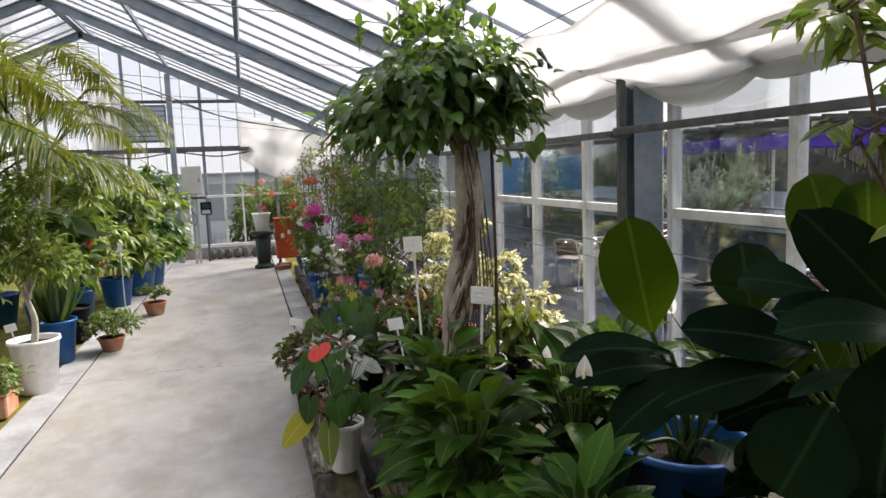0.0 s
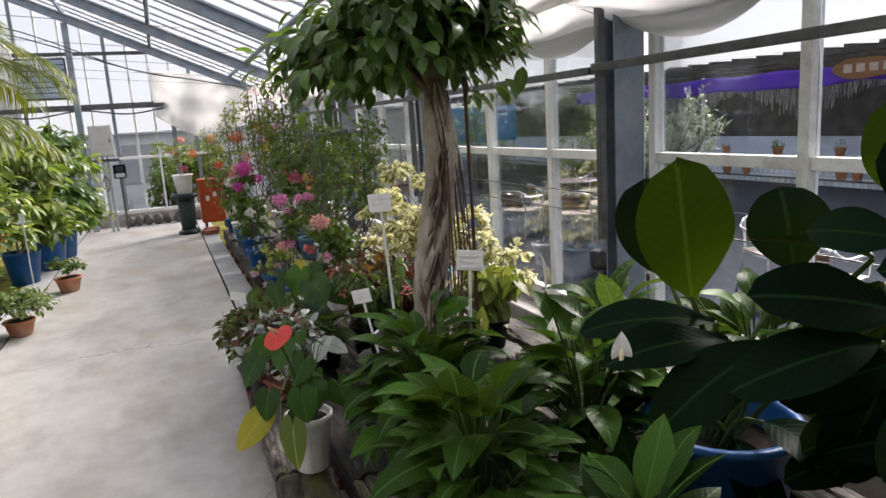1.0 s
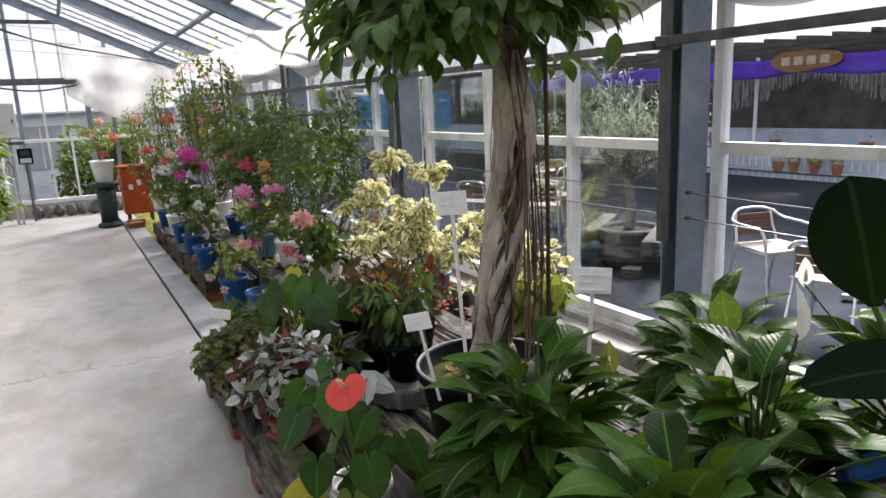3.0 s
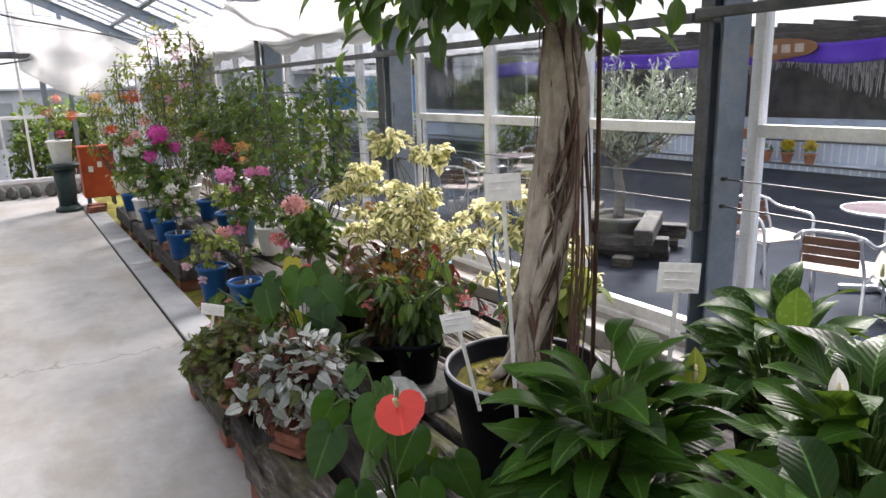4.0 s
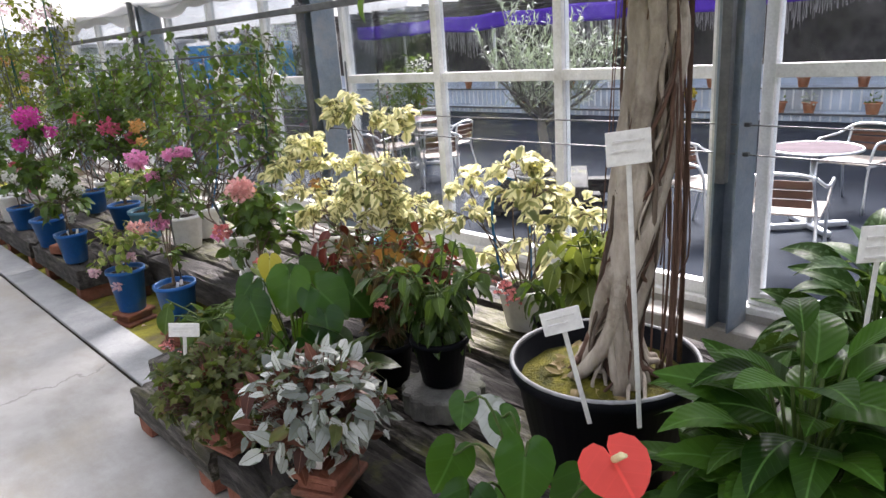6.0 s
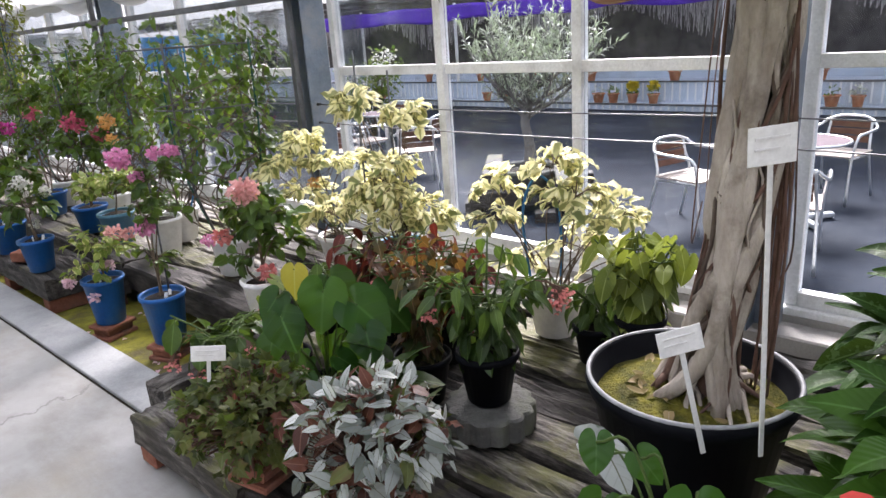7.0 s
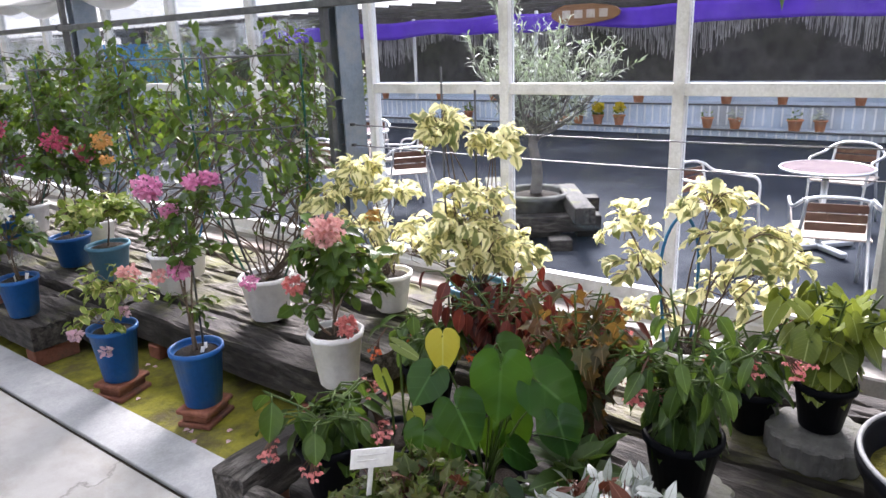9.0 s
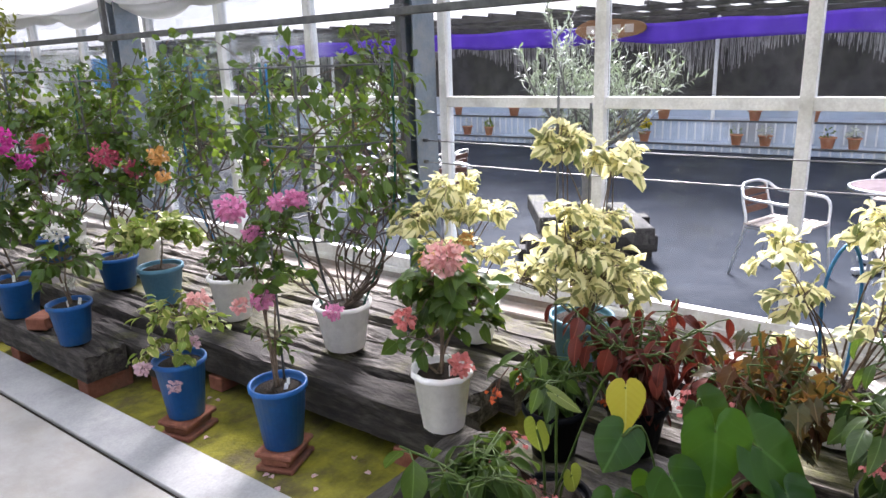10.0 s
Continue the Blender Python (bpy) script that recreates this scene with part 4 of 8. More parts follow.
def shade(u, v):
    """Drawn-back shade cloth: it slopes from its inner wire to the windows, sags between wires and hangs in scallops at the wall."""
    y = -3.1 + 16.7 * v
    n1 = noise.noise(Vector((u * 3, y * 1.4, 2.0)))
    n2 = noise.noise(Vector((u * 9, y * 2.3, 7.0)))
    sag = 0.05 * abs(math.sin(math.pi * (y - 0.95) / 1.455))
    if u < 0.75:
        q = u / 0.75
        x = 1.56 + 0.82 * q
        z = 2.3 - 0.2 * q - sag * (0.4 + q) - 0.05 * math.sin(math.pi * q)
        z += 0.035 * n1 + 0.018 * n2 + 0.022 * math.sin(15 * q + 2 * n1)
    else:
        q = (u - 0.75) / 0.25
        x = 2.38 - 0.06 * math.sin(q * math.pi) + 0.015 * n2
        z = 2.1 - sag * 1.4 - q * (0.03 + 0.09 * abs(math.sin(math.pi * (y - 0.95) / 0.97)) ** 0.6) + 0.03 * n1
    return (x, y, min(z, roof_z(x) - 0.16))


cloth_sheet("shade_cloth", shade, 36, 240, M_CLOTH, "drawn-back white shade cloth sagging under the roof edge", "shade cloth")
tagged(place("cloth_roll", tubes("cloth_roll", [(smooth_line([(2.02, y, 2.15 + 0.02 * math.sin(y * 2.1)) for y in np.arange(0.5, 4.4, 0.55)], 5), 0.04)], M_CLOTH, 9)),
       "rolled fold of white shade cloth", "shade cloth")
for k, (x, z) in enumerate(((1.56, 2.32), (1.9, 2.2))):
    line = [(x, y, z) for y in np.arange(-3.0, 14.2, 0.6)]
    tagged(place("curtain_wire", tubes("curtain_wire", [(np.array(line), 0.003)], M_WIRE, 5)), "thin curtain wire under the roof", "wire", "curtain wires")
for y in np.arange(-2.0, 14.0, 1.455):
    line = [(1.2 - 3.0, y + 0.0, 2.62), (1.3, y, 2.36), (2.42, y, 2.02)]
    tagged(place("cross_wire", tubes("cross_wire", [(np.array(line), 0.0025)], M_WIRE, 4)), "thin cross wire below the shade cloth", "wire", "cross wires")
pl = thing("wire_pulley", 1.72, 3.75, 2.21, "dark metal pulley clips on the curtain wire", "pulley")
part("plate", box(-0.09, 0.09, -0.012, 0.012, 0.0, 0.03, 0.005), M_DARK, pl, m=pose(0, 0, 0, 0, 18, 40))
for dx in (-0.04, 0.05):
    me = lathe("wheel", [(0.001, -0.008), (0.024, -0.008), (0.018, 0), (0.024, 0.008), (0.001, 0.008)], M_DARK, 14)
    place("wheel", me, pl, pose(dx, dx * 0.8, -0.025, 90, 0, 40))


def hanging_sheet(u, v):
    x = 0.05 + 1.95 * u
    top = 2.8 - 0.36 * u + 0.02 * math.sin(7 * u)
    low = 2.3 - 0.75 * math.sin(math.pi * min(1, u * 0.9 + 0.1)) ** 0.7
    z = top + (low - top) * v
    return (x + 0.05 * v * math.sin(9 * u), 14.3 + 0.07 * math.sin(16 * u + 3 * v) + 0.05 * noise.noise(Vector((u * 4, v * 4, 1))), z)


cloth_sheet("plastic_sheet", hanging_sheet, 40, 14, M_SHEET, "crumpled translucent plastic sheet hung on the gable", "plastic sheet")
cloth_sheet("plastic_sheet", lambda u, v: (-2.62 + 0.55 * u, 14.4 + 0.05 * math.sin(14 * u + 2 * v), 3.3 - 1.5 * v), 20, 10, M_SHEET, "hanging strip of translucent plastic sheet", "plastic sheet")
for x0, z0, sg in ((-2.6, 3.5, 1), (-2.6, 3.38, 1)):
    line = smooth_line([(-4.6, 14.05, 2.85), (x0, 14.05, z0 + 0.1), (-0.3, 14.05, 2.8), (0.7, 14.0, 2.58), (1.9, 13.95, 2.35)], 6)
    tagged(place("cable", tubes("cable", [(line, 0.011)], M_DARK, 5)), "dark cable looped along the gable", "cable", "cables at the gable")
tagged(place("cable", tubes("cable", [(smooth_line([(-2.6, 14.3, 2.13), (-1.9, 14.3, 2.04), (-1.15, 14.3, 2.13), (-0.4, 14.3, 2.04), (0.3, 14.3, 2.13)], 6), 0.014)], M_DARK, 5)),
       "dark cable looped along the gable", "cable", "cables at the gable")

# fan louvre, post and electric gear at the gable
lv = thing("ventilation_louvre", -1.7, 14.66, 2.35, "pale blue ventilation louvre in the gable", "louvre", kind="structure")
part("louvre_frame", box(-0.4, 0.4, -0.02, 0.02, 0.0, 0.72, 0.004), M_DARK, lv)
for k in range(7):
    part("slat", box(-0.37, 0.37, -0.05, -0.028, 0.04 + 0.095 * k, 0.115 + 0.095 * k, 0.004), M_LOUVRE, lv)
plate("gable_post", -1.24, -1.14, 14.2, 14.3, 0.0, 3.6, M_STEEL, "grey steel post before the gable", "post", 0.004)
plate("gable_post", 0.29, 0.37, 14.4, 14.5, 0.0, 2.13, M_STEEL, "grey steel post before the gable", "post", 0.004)
plate("gable_lintel", -2.7, 0.37, 14.31, 14.39, 2.135, 2.21, M_DARK, "dark steel lintel before the gable", "beam", 0.004)
eb = thing("electric_cabinet", -0.88, 14.0, 1.32, "light grey electric cabinet on two posts", "electric cabinet")
part("cabinet_body", box(-0.18, 0.18, -0.08, 0.08, 0, 0.54, 0.008), M_GREYBOX, eb)
part("cabinet_door", box(-0.165, 0.165, -0.092, -0.082, 0.02, 0.52, 0.004), M_GREYBOX, eb)
part("latch", box(0.12, 0.14, -0.102, -0.093, 0.24, 0.3, 0.002), M_DARK, eb)
for x in (-0.02, 0.05):
    part("support_post", box(x - 0.022, x + 0.022, -0.02, 0.024, -1.32, -0.001, 0.003), M_GALV, eb)
part("conduit_tray", box(-0.26, 0.24, -0.05, 0.05, -0.09, -0.04, 0.004), M_DARK, eb)
mt = thing("control_meter", -0.66, 13.95, 0.03, "dark control unit with a keypad on a black post", "control unit")
part("meter_post", box(-0.02, 0.02, -0.02, 0.02, 0, 0.98, 0.003), M_DARK, mt)
part("meter_body", box(-0.1, 0.1, -0.05, 0.05, 0.9, 1.14, 0.008), M_BLACKPOT, mt)
part("keypad", box(-0.075, 0.075, -0.058, -0.051, 0.92, 0.99, 0.002), M_GREYBOX, mt)
part("display", box(-0.06, 0.06, -0.058, -0.051, 1.02, 1.11, 0.002), M_PEDESTAL, mt)
hl = thing("hose_hook", -0.9, 13.95, 0.6, "loop of dark hose hanging on the post", "hose")
place("hose_loop", tubes("hose_loop", [(np.array([(0.05 * math.sin(a), 0, 0.25 + 0.13 * math.cos(a)) for a in np.linspace(0, 6.28, 20)]), 0.009)], M_DARK, 6), hl)
rng0 = np.random.default_rng(5)
for k in range(9):
    x = -0.65 + k * 0.17 + rng0.uniform(-0.03, 0.03)
    s = thing("edging_stone", x, 14.5 - 0.05 * (k % 2), 0, "rough grey stone edging at the gable", "stone", "stones at the gable", rng0.uniform(-15, 15))
    bm = bmesh.new()
    bmesh.ops.create_icosphere(bm, subdivisions=2, radius=0.5)
    for v in bm.verts:
        v.co *= 0.85 + 0.3 * noise.noise(v.co * 2 + Vector((k, 0, 0)))
        v.co = Vector((v.co.x * 0.2, v.co.y * 0.2, max(0, v.co.z * 0.26 + 0.1)))
    part("stone", bm, M_STONE, s, smooth=True)

# pedestal with a potted plant, and the red box
pd = thing("pedestal", 0.32, 12.6, 0, "dark green turned pedestal standing on the walkway", "pedestal")
place("base", lathe("base", [(0.17, 0), (0.17, 0.05), (0.13, 0.07), (0.12, 0.09)], M_PEDESTAL, 6), pd)
place("shaft", lathe("shaft", [(0.115, 0.088), (0.125, 0.3), (0.135, 0.58)], M_PEDESTAL, 10), pd)
place("top", lathe("top", [(0.14, 0.578), (0.2, 0.61), (0.205, 0.66), (0.19, 0.662)], M_PEDESTAL, 20), pd)
potted("bougainvillea", 0.32, 12.6, 0.663, (0.15, 0.31, M_WHITEPOT), [(0, 0, 0.55, 0.25, 0.25, 0.2, 150), (-0.1, 0, 0.75, 0.3, 0.25, 0.15, 110)], L_BOUGY, 11,
       "white pot of bougainvillea with coral blossoms on a pedestal", group="potted bougainvilleas", size=0.07,
       flowers=[(0.03, -0.1, 0.4, 0.07, P_ROSE, 30), (-0.1, -0.1, 0.68, 0.09, P_CORAL, 34), (0.05, 0, 0.85, 0.08, P_CORAL, 30), (0.2, 0, 0.62, 0.1, P_SCARLET, 34)])
rb = thing("red_box_stand", 0.77, 12.9, 0, "orange-red painted box stand with white labels", "box")
for dx in (-0.16, 0.16):
    for dy in (-0.1, 0.1):
        part("leg", box(dx - 0.02, dx + 0.02, dy - 0.02, dy + 0.02, 0, 0.13, 0.003), M_DARK, rb)
part("box_body", box(-0.22, 0.22, -0.16, 0.16, 0.13, 0.82, 0.01), M_REDBOX, rb)
part("box_lid", box(-0.235, 0.235, -0.175, 0.175, 0.822, 0.86, 0.008), M_REDBOX, rb)
for dx, dz in ((-0.1, 0.5), (0.02, 0.56)):
    part("paper_label", box(dx - 0.03, dx + 0.03, -0.166, -0.163, dz, dz + 0.08), M_TAG, rb)
for x, y in ((0.62, 12.2), (0.66, 12.5)):
    brick_block(x, y, 0.0, 20, (0.22, 0.14, 0.08))


# ---- the yard outside ----
YARD = -0.25


def yard_chair(x, y, rz, proto=None):
    """Stacking terrace chair: aluminium tube, brown back slats, pale seat slats. Faces +y before the turn."""
    if proto:
        return copy_thing(proto, pose(x, y, YARD, 0, 0, rz))
    c = thing("terrace_chair", x, y, YARD, "aluminium terrace chair with brown back slats and pale seat slats", "chair", "terrace chairs", rz)
    for s in (-1, 1):
        leg = smooth_line([(s * 0.24, 0.27, 0.0), (s * 0.235, 0.23, 0.4), (s * 0.26, 0.2, 0.62), (s * 0.27, 0.05, 0.65), (s * 0.26, -0.2, 0.66), (s * 0.2, -0.27, 0.72)], 5)
        place("arm_and_front_leg", tubes("arm_tube", [(leg, 0.0125)], M_ALU, 8), c)
        bk = smooth_line([(s * 0.23, -0.32, 0.0), (s * 0.21, -0.22, 0.42), (s * 0.19, -0.26, 0.6), (s * 0.18, -0.29, 0.74)], 5)
        place("back_leg", tubes("back_leg", [(bk, 0.0125)], M_ALU, 8), c)
        place("seat_rail", tubes("seat_rail", [(np.array(((s * 0.215, -0.22, 0.415), (s * 0.225, 0.235, 0.43))), 0.011)], M_ALU, 8), c)
    place("top_tube", tubes("top_tube", [(smooth_line([(-0.2, -0.27, 0.72), (-0.1, -0.31, 0.75), (0.1, -0.31, 0.75), (0.2, -0.27, 0.72)], 5), 0.0125)], M_ALU, 8), c)
    for k in range(3):
        z = 0.54 + 0.068 * k
        part("back_slat", box(-0.18, 0.18, -0.264 - 0.013 * k, -0.25 - 0.013 * k, z - 0.029, z + 0.029, 0.003), M_SLATD, c)
    for k in range(6):
        yy_ = -0.19 + 0.078 * k
        part("seat_slat", box(-0.235, 0.235, yy_ - 0.032, yy_ + 0.032, 0.44, 0.455, 0.003), M_SLATL, c)
    return c


ch = yard_chair(4.65, 4.35, -78)
for x, y, r in ((5.2, 5.25, 163), (5.3, 8.7, -40), (5.6, 9.95, -100), (4.9, 9.6, -60), (6.05, 9.3, 10), (7.05, 10.8, 120), (6.7, 4.5, 80)):
    yard_chair(x, y, r, ch)


def yard_table(x, y, proto=None):
    if proto:
        return copy_thing(proto, pose(x, y, YARD))
    t = thing("terrace_table", x, y, YARD, "round terrace table with a metal rim and cross foot", "table", "terrace tables")
    place("tabletop", lathe("tabletop", [(0.33, 0.695), (0.345, 0.7), (0.345, 0.712), (0.34, 0.715)], M_TABLE, 40), t)
    rim = [(0.352 * math.cos(a), 0.352 * math.sin(a), 0.703) for a in np.linspace(0, 2 * math.pi, 41)]
    place("rim", tubes("rim", [(np.array(rim), 0.012)], M_ALU, 8), t)
    place("pole", lathe("pole", [(0.028, 0.06), (0.028, 0.694)], M_ALU, 14), t)
    for k in range(4):
        part("foot", box(0.0, 0.33, -0.03, 0.03, 0.012, 0.06, 0.01), M_ALU, t, m=pose(0, 0, 0, 0, 0, 45 + 90 * k))
        place("glide", lathe("glide", [(0.022, 0), (0.022, 0.012)], M_BLACKPOT, 10), t, pose(0.3 * math.cos(radians(45 + 90 * k)), 0.3 * math.sin(radians(45 + 90 * k)), 0))
    return t


tb = yard_table(5.73, 4.54)
yard_table(6.35, 10.3, tb)


M_OLIVEBARK = surface("olive_bark", (0.1, 0.095, 0.09), (0.22, 0.21, 0.2), 0.9, 12, 80, 0.6)


def olive(x, y):
    rng = np.random.default_rng(3)
    p = thing("round_planter", x, y, YARD, "round grey stone planter ring among wooden beams", "planter")
    place("planter_ring", lathe("planter_ring", [(0.26, 0.0), (0.28, 0.33), (0.35, 0.36), (0.36, 0.39), (0.32, 0.41), (0.29, 0.38), (0.28, 0.32)], M_STONE, 32), p)
    place("soil", lathe("soil", [(0.29, 0.34), (0.2, 0.37), (0.001, 0.39)], M_SOIL, 20), p)
    for k, (dx, dy, ln, a, z) in enumerate(((-0.32, -0.2, 1.15, 35, 0.1), (0.38, 0.1, 1.1, 35, 0.1), (0.0, -0.42, 1.1, -55, 0.25), (0.0, 0.46, 1.1, -55, 0.25))):
        w = thing("wooden_beam", x + dx, y + dy, YARD + z, "dark weathered wooden beam stacked round the planter", "beam", "beams round the olive", a)
        part("beam", box(-0.09, 0.09, -ln / 2, ln / 2, 0, 0.15, 0.01), M_DARKTIMBER, w)
    for k, (dx, dy) in enumerate(((-0.5, -0.55), (0.1, -0.55), (-0.5, 0.4), (0.5, 0.5), (-0.1, 0.6), (0.55, -0.3))):
        w = thing("wooden_block", x + dx * 0.9, y + dy * 0.9, YARD, "short weathered wooden block under the beams", "block", "blocks under the beams", 35)
        part("block", box(-0.09, 0.09, -0.1, 0.1, 0, 0.1, 0.008), M_DARKTIMBER, w)
    t = thing("olive_tree", x, y, YARD + 0.36, "small grey-green olive tree in a stone planter", "tree")
    lines = [(smooth_line([(0, 0, 0), (0.03, 0.0, 0.25), (0.0, 0.03, 0.5), (0.04, 0.02, 0.7)], 5), np.linspace(0.06, 0.04, 16))]
    spots = []
    for k in range(24):
        a = k * 2.4 + rng.uniform(-0.3, 0.3)
        h = 0.5 + 0.4 * (k / 24)
        r = rng.uniform(0.25, 0.78)
        top = np.array((r * math.cos(a), r * math.sin(a), h + rng.uniform(0.3, 0.8)))
        base = np.array((0.02, 0.02, h))
        mid = (base + top) / 2 + np.array((0.1 * math.cos(a), 0.1 * math.sin(a), -0.04))
        ln = smooth_line((base, mid, top), 5)
        lines.append((ln, np.linspace(0.02, 0.005, len(ln))))
        for q in range(11):
            s = ln[rng.integers(2, len(ln))]
            e = s + np.array((rng.normal() * 0.12, rng.normal() * 0.12, rng.uniform(0.08, 0.32)))
            tw = np.array((s, (s + e) / 2 + rng.normal(size=3) * 0.02, e))
            lines.append((tw, (0.005, 0.004, 0.002)))
            for u in np.linspace(0.1, 1.05, 16):
                pp = s + (e - s) * u
                d = (e - s) / np.linalg.norm(e - s) * 0.7 + rng.normal(size=3) * 0.6
                spots.append((pp, basis(d, np.array((0, 0, 1.0)) + rng.normal(size=3) * 0.4), rng.uniform(0.06, 0.1)))
    place("trunk", tubes("trunk", lines, M_OLIVEBARK, 7), t)
    place("crown", scatter("crown", T_NARROW, spots, L_OLIVE), t)


olive(5.15, 6.95)

# stepped bench with pots, posts, fence, reed fringe, banner and roof at the back of the yard
BX = 12.5
plate("yard_step", BX, BX + 0.6, -12, 30, YARD, -0.14, M_STEPWALL, "pale painted low step along the yard", "step", 0.01)
plate("yard_step", BX + 0.6, BX + 1.6, -12, 30, YARD, 0.255, M_STEPWALL, "pale painted upper step along the yard", "step", 0.01)
plate("step_edge", BX - 0.03, BX + 0.05, -12, 30, -0.14, -0.11, M_DARK, "dark edge strip of the step", "edge", 0.005)
plate("step_edge", BX + 0.57, BX + 0.65, -12, 30, 0.255, 0.285, M_DARK, "dark edge strip of the step", "edge", 0.005)
plate("yard_wall", BX + 1.6, BX + 1.7, -12, 30, YARD, 0.65, M_STEPWALL, "pale low wall behind the steps", "wall")
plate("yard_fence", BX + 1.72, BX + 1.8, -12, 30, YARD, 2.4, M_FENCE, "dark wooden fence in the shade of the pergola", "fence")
ribs = bmesh.new()
for y in np.arange(-6, 22, 0.16):
    box(BX - 0.012, BX - 0.002, y, y + 0.03, YARD + 0.01, -0.145, bm=ribs)
    box(BX + 0.588, BX + 0.598, y + 0.04, y + 0.07, -0.105, 0.25, bm=ribs)
tagged(part("step_ribs", ribs, M_ROOFSHEET), "upright ribs of the pale step cladding", "cladding", kind="stuff")
for y in (-3.0, 0.8, 4.4, 8.0, 11.3, 14.7, 18.2):
    plate("yard_post", BX + 0.62, BX + 0.68, y - 0.03, y + 0.03, 0.285, 2.2, M_WHITE, "thin white steel post of the pergola", "post", 0.004)
rngr = np.random.default_rng(8)
V, F = [], []
for y in np.arange(-8, 24, 0.0095):
    h = rngr.uniform(0.4, 1.05) * (0.7 + 0.3 * math.sin(y * 1.7))
    x, w, q = BX + 0.9 + rngr.uniform(-0.12, 0.12), rngr.uniform(0.003, 0.007), rngr.normal() * 0.03
    o = len(V)
    V += [(x, y - w, 2.1), (x + 0.006, y + w, 2.1), (x, y + w + q, 2.1 - h), (x + 0.006, y - w + q, 2.1 - h)]
    F.append((o, o + 1, o + 2, o + 3))
tagged(place("reed_fringe", mesh_of("reed_fringe", V, F, M_REED, smooth=False)), "pale dry reed fringe hanging below the pergola roof", "reeds", kind="stuff")


def banner(u, v):
    y = -6 + 26 * u
    sag = 0.07 * abs(math.sin(math.pi * y / 3.4))
    return (BX + 0.35 + 0.03 * math.sin(y * 5) * v, y, 2.14 - (0.32 + sag) * v - 0.02 * math.sin(y * 3))


cloth_sheet("purple_banner", banner, 180, 5, M_PURPLE, "long purple cloth banner sagging under the pergola roof", "banner")
sg = thing("wooden_sign", BX + 0.3, 10.0, 1.83, "oval brown wooden sign with worn pale lettering", "sign")
bm = bmesh.new()
bmesh.ops.create_cone(bm, cap_ends=True, segments=28, radius1=0.5, radius2=0.5, depth=0.05)
bmesh.ops.rotate(bm, cent=(0, 0, 0), matrix=Matrix.Rotation(math.pi / 2, 3, "Y"), verts=bm.verts)
for v in bm.verts:
    v.co = Vector((v.co.x, v.co.y * 1.5, v.co.z * 0.42 * (1 + 0.12 * math.sin(7 * v.co.y)) + 0.23))
part("board", bm, M_SIGNWOOD, sg)
for k in range(4):
    part("text_bar", box(-0.034, -0.028, -0.5 + 0.27 * k, -0.32 + 0.27 * k, 0.15, 0.31), M_SLATL, sg)
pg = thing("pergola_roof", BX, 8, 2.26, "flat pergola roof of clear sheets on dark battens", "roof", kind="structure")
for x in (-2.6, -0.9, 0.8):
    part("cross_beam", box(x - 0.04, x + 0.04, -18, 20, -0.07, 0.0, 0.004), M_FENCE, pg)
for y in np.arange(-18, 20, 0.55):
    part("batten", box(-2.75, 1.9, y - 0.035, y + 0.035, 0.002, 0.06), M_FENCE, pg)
part("roof_sheet", box(-2.8, 1.95, -18, 20, 0.064, 0.07), M_SHEETROOF, pg)
for y in (-6.0, 15.0):
    part("front_post", box(-2.63, -2.57, y - 0.03, y + 0.03, -2.51, -0.071, 0.004), M_WHITE, pg)


def yard_pot(x, y, z, r, seed, leaf_mat, blooms=None, h=0.2):
    rng = np.random.default_rng(seed)
    t = thing("terracotta_pot_plant", x, y, z, "terracotta pot with %s on the yard step" % ("yellow flowers" if blooms else "a small green plant"), "potted plant", "pots on the yard steps")
    top = pot(t, r, h, M_TERRA, rim=0.018)
    n = rng.integers(14, 60)
    place("foliage", scatter("foliage", T_SMALL, leaf_spots(rng, (0, 0, top + 0.07, r * 0.9, r * 0.9, 0.1, n), 0.07, 0.1), leaf_mat), t)
    if blooms:
        blossom(t, rng, 0, 0, top + 0.17, 0.13, blooms, 50, 0.06)


for k, (y, up) in enumerate(((6.3, 1), (7.3, 1), (9.05, 1), (5.05, 1), (11.0, 1), (12.6, 1), (14.2, 1), (4.1, 1), (3.0, 1), (7.45, 0), (6.95, 0), (5.95, 0), (5.55, 0), (10.1, 0), (10.45, 0), (12.9, 0), (13.5, 0), (2.4, 0), (16.0, 1), (17.2, 0))):
    yard_pot(BX + (0.95 if up else 0.3), y, 0.255 if up else -0.14, 0.1 + 0.012 * (k % 3), 40 + k, L_HEDGE if k % 2 else L_OLIVE)
for y in (9.66, 9.2):
    yard_pot(BX + 0.3, y, -0.14, 0.11, int(y * 10), L_HEDGE, P_SUNNY)


def bush(name, x, y, z, r, h, seed, leaf_mat, label, size=0.09, n=900, blooms=None, kind=""):
    rng = np.random.default_rng(seed)
    t = thing(name, x, y, z, label, "bush", "bushes outside", kind=kind)
    cl = []
    for k in range(9):
        a = k * 2.4
        q = r * rng.uniform(0.2, 0.75)
        cl.append((q * math.cos(a), q * math.sin(a), h * rng.uniform(0.3, 0.85), r * 0.42, r * 0.42, h * 0.2, n // 9))
    place("branches", tubes("branches", stems_to((0, 0, 0), cl, rng, 0.02), M_TWIG, 5), t)
    sp = []
    for c in cl:
        sp += leaf_spots(rng, c, size, 0.2)
    place("crown", scatter("crown", T_SMALL, sp, leaf_mat), t)
    if blooms:
        for c in cl[:6]:
            blossom(t, rng, c[0], c[1], c[2], r * 0.4, blooms, 24, 0.06)


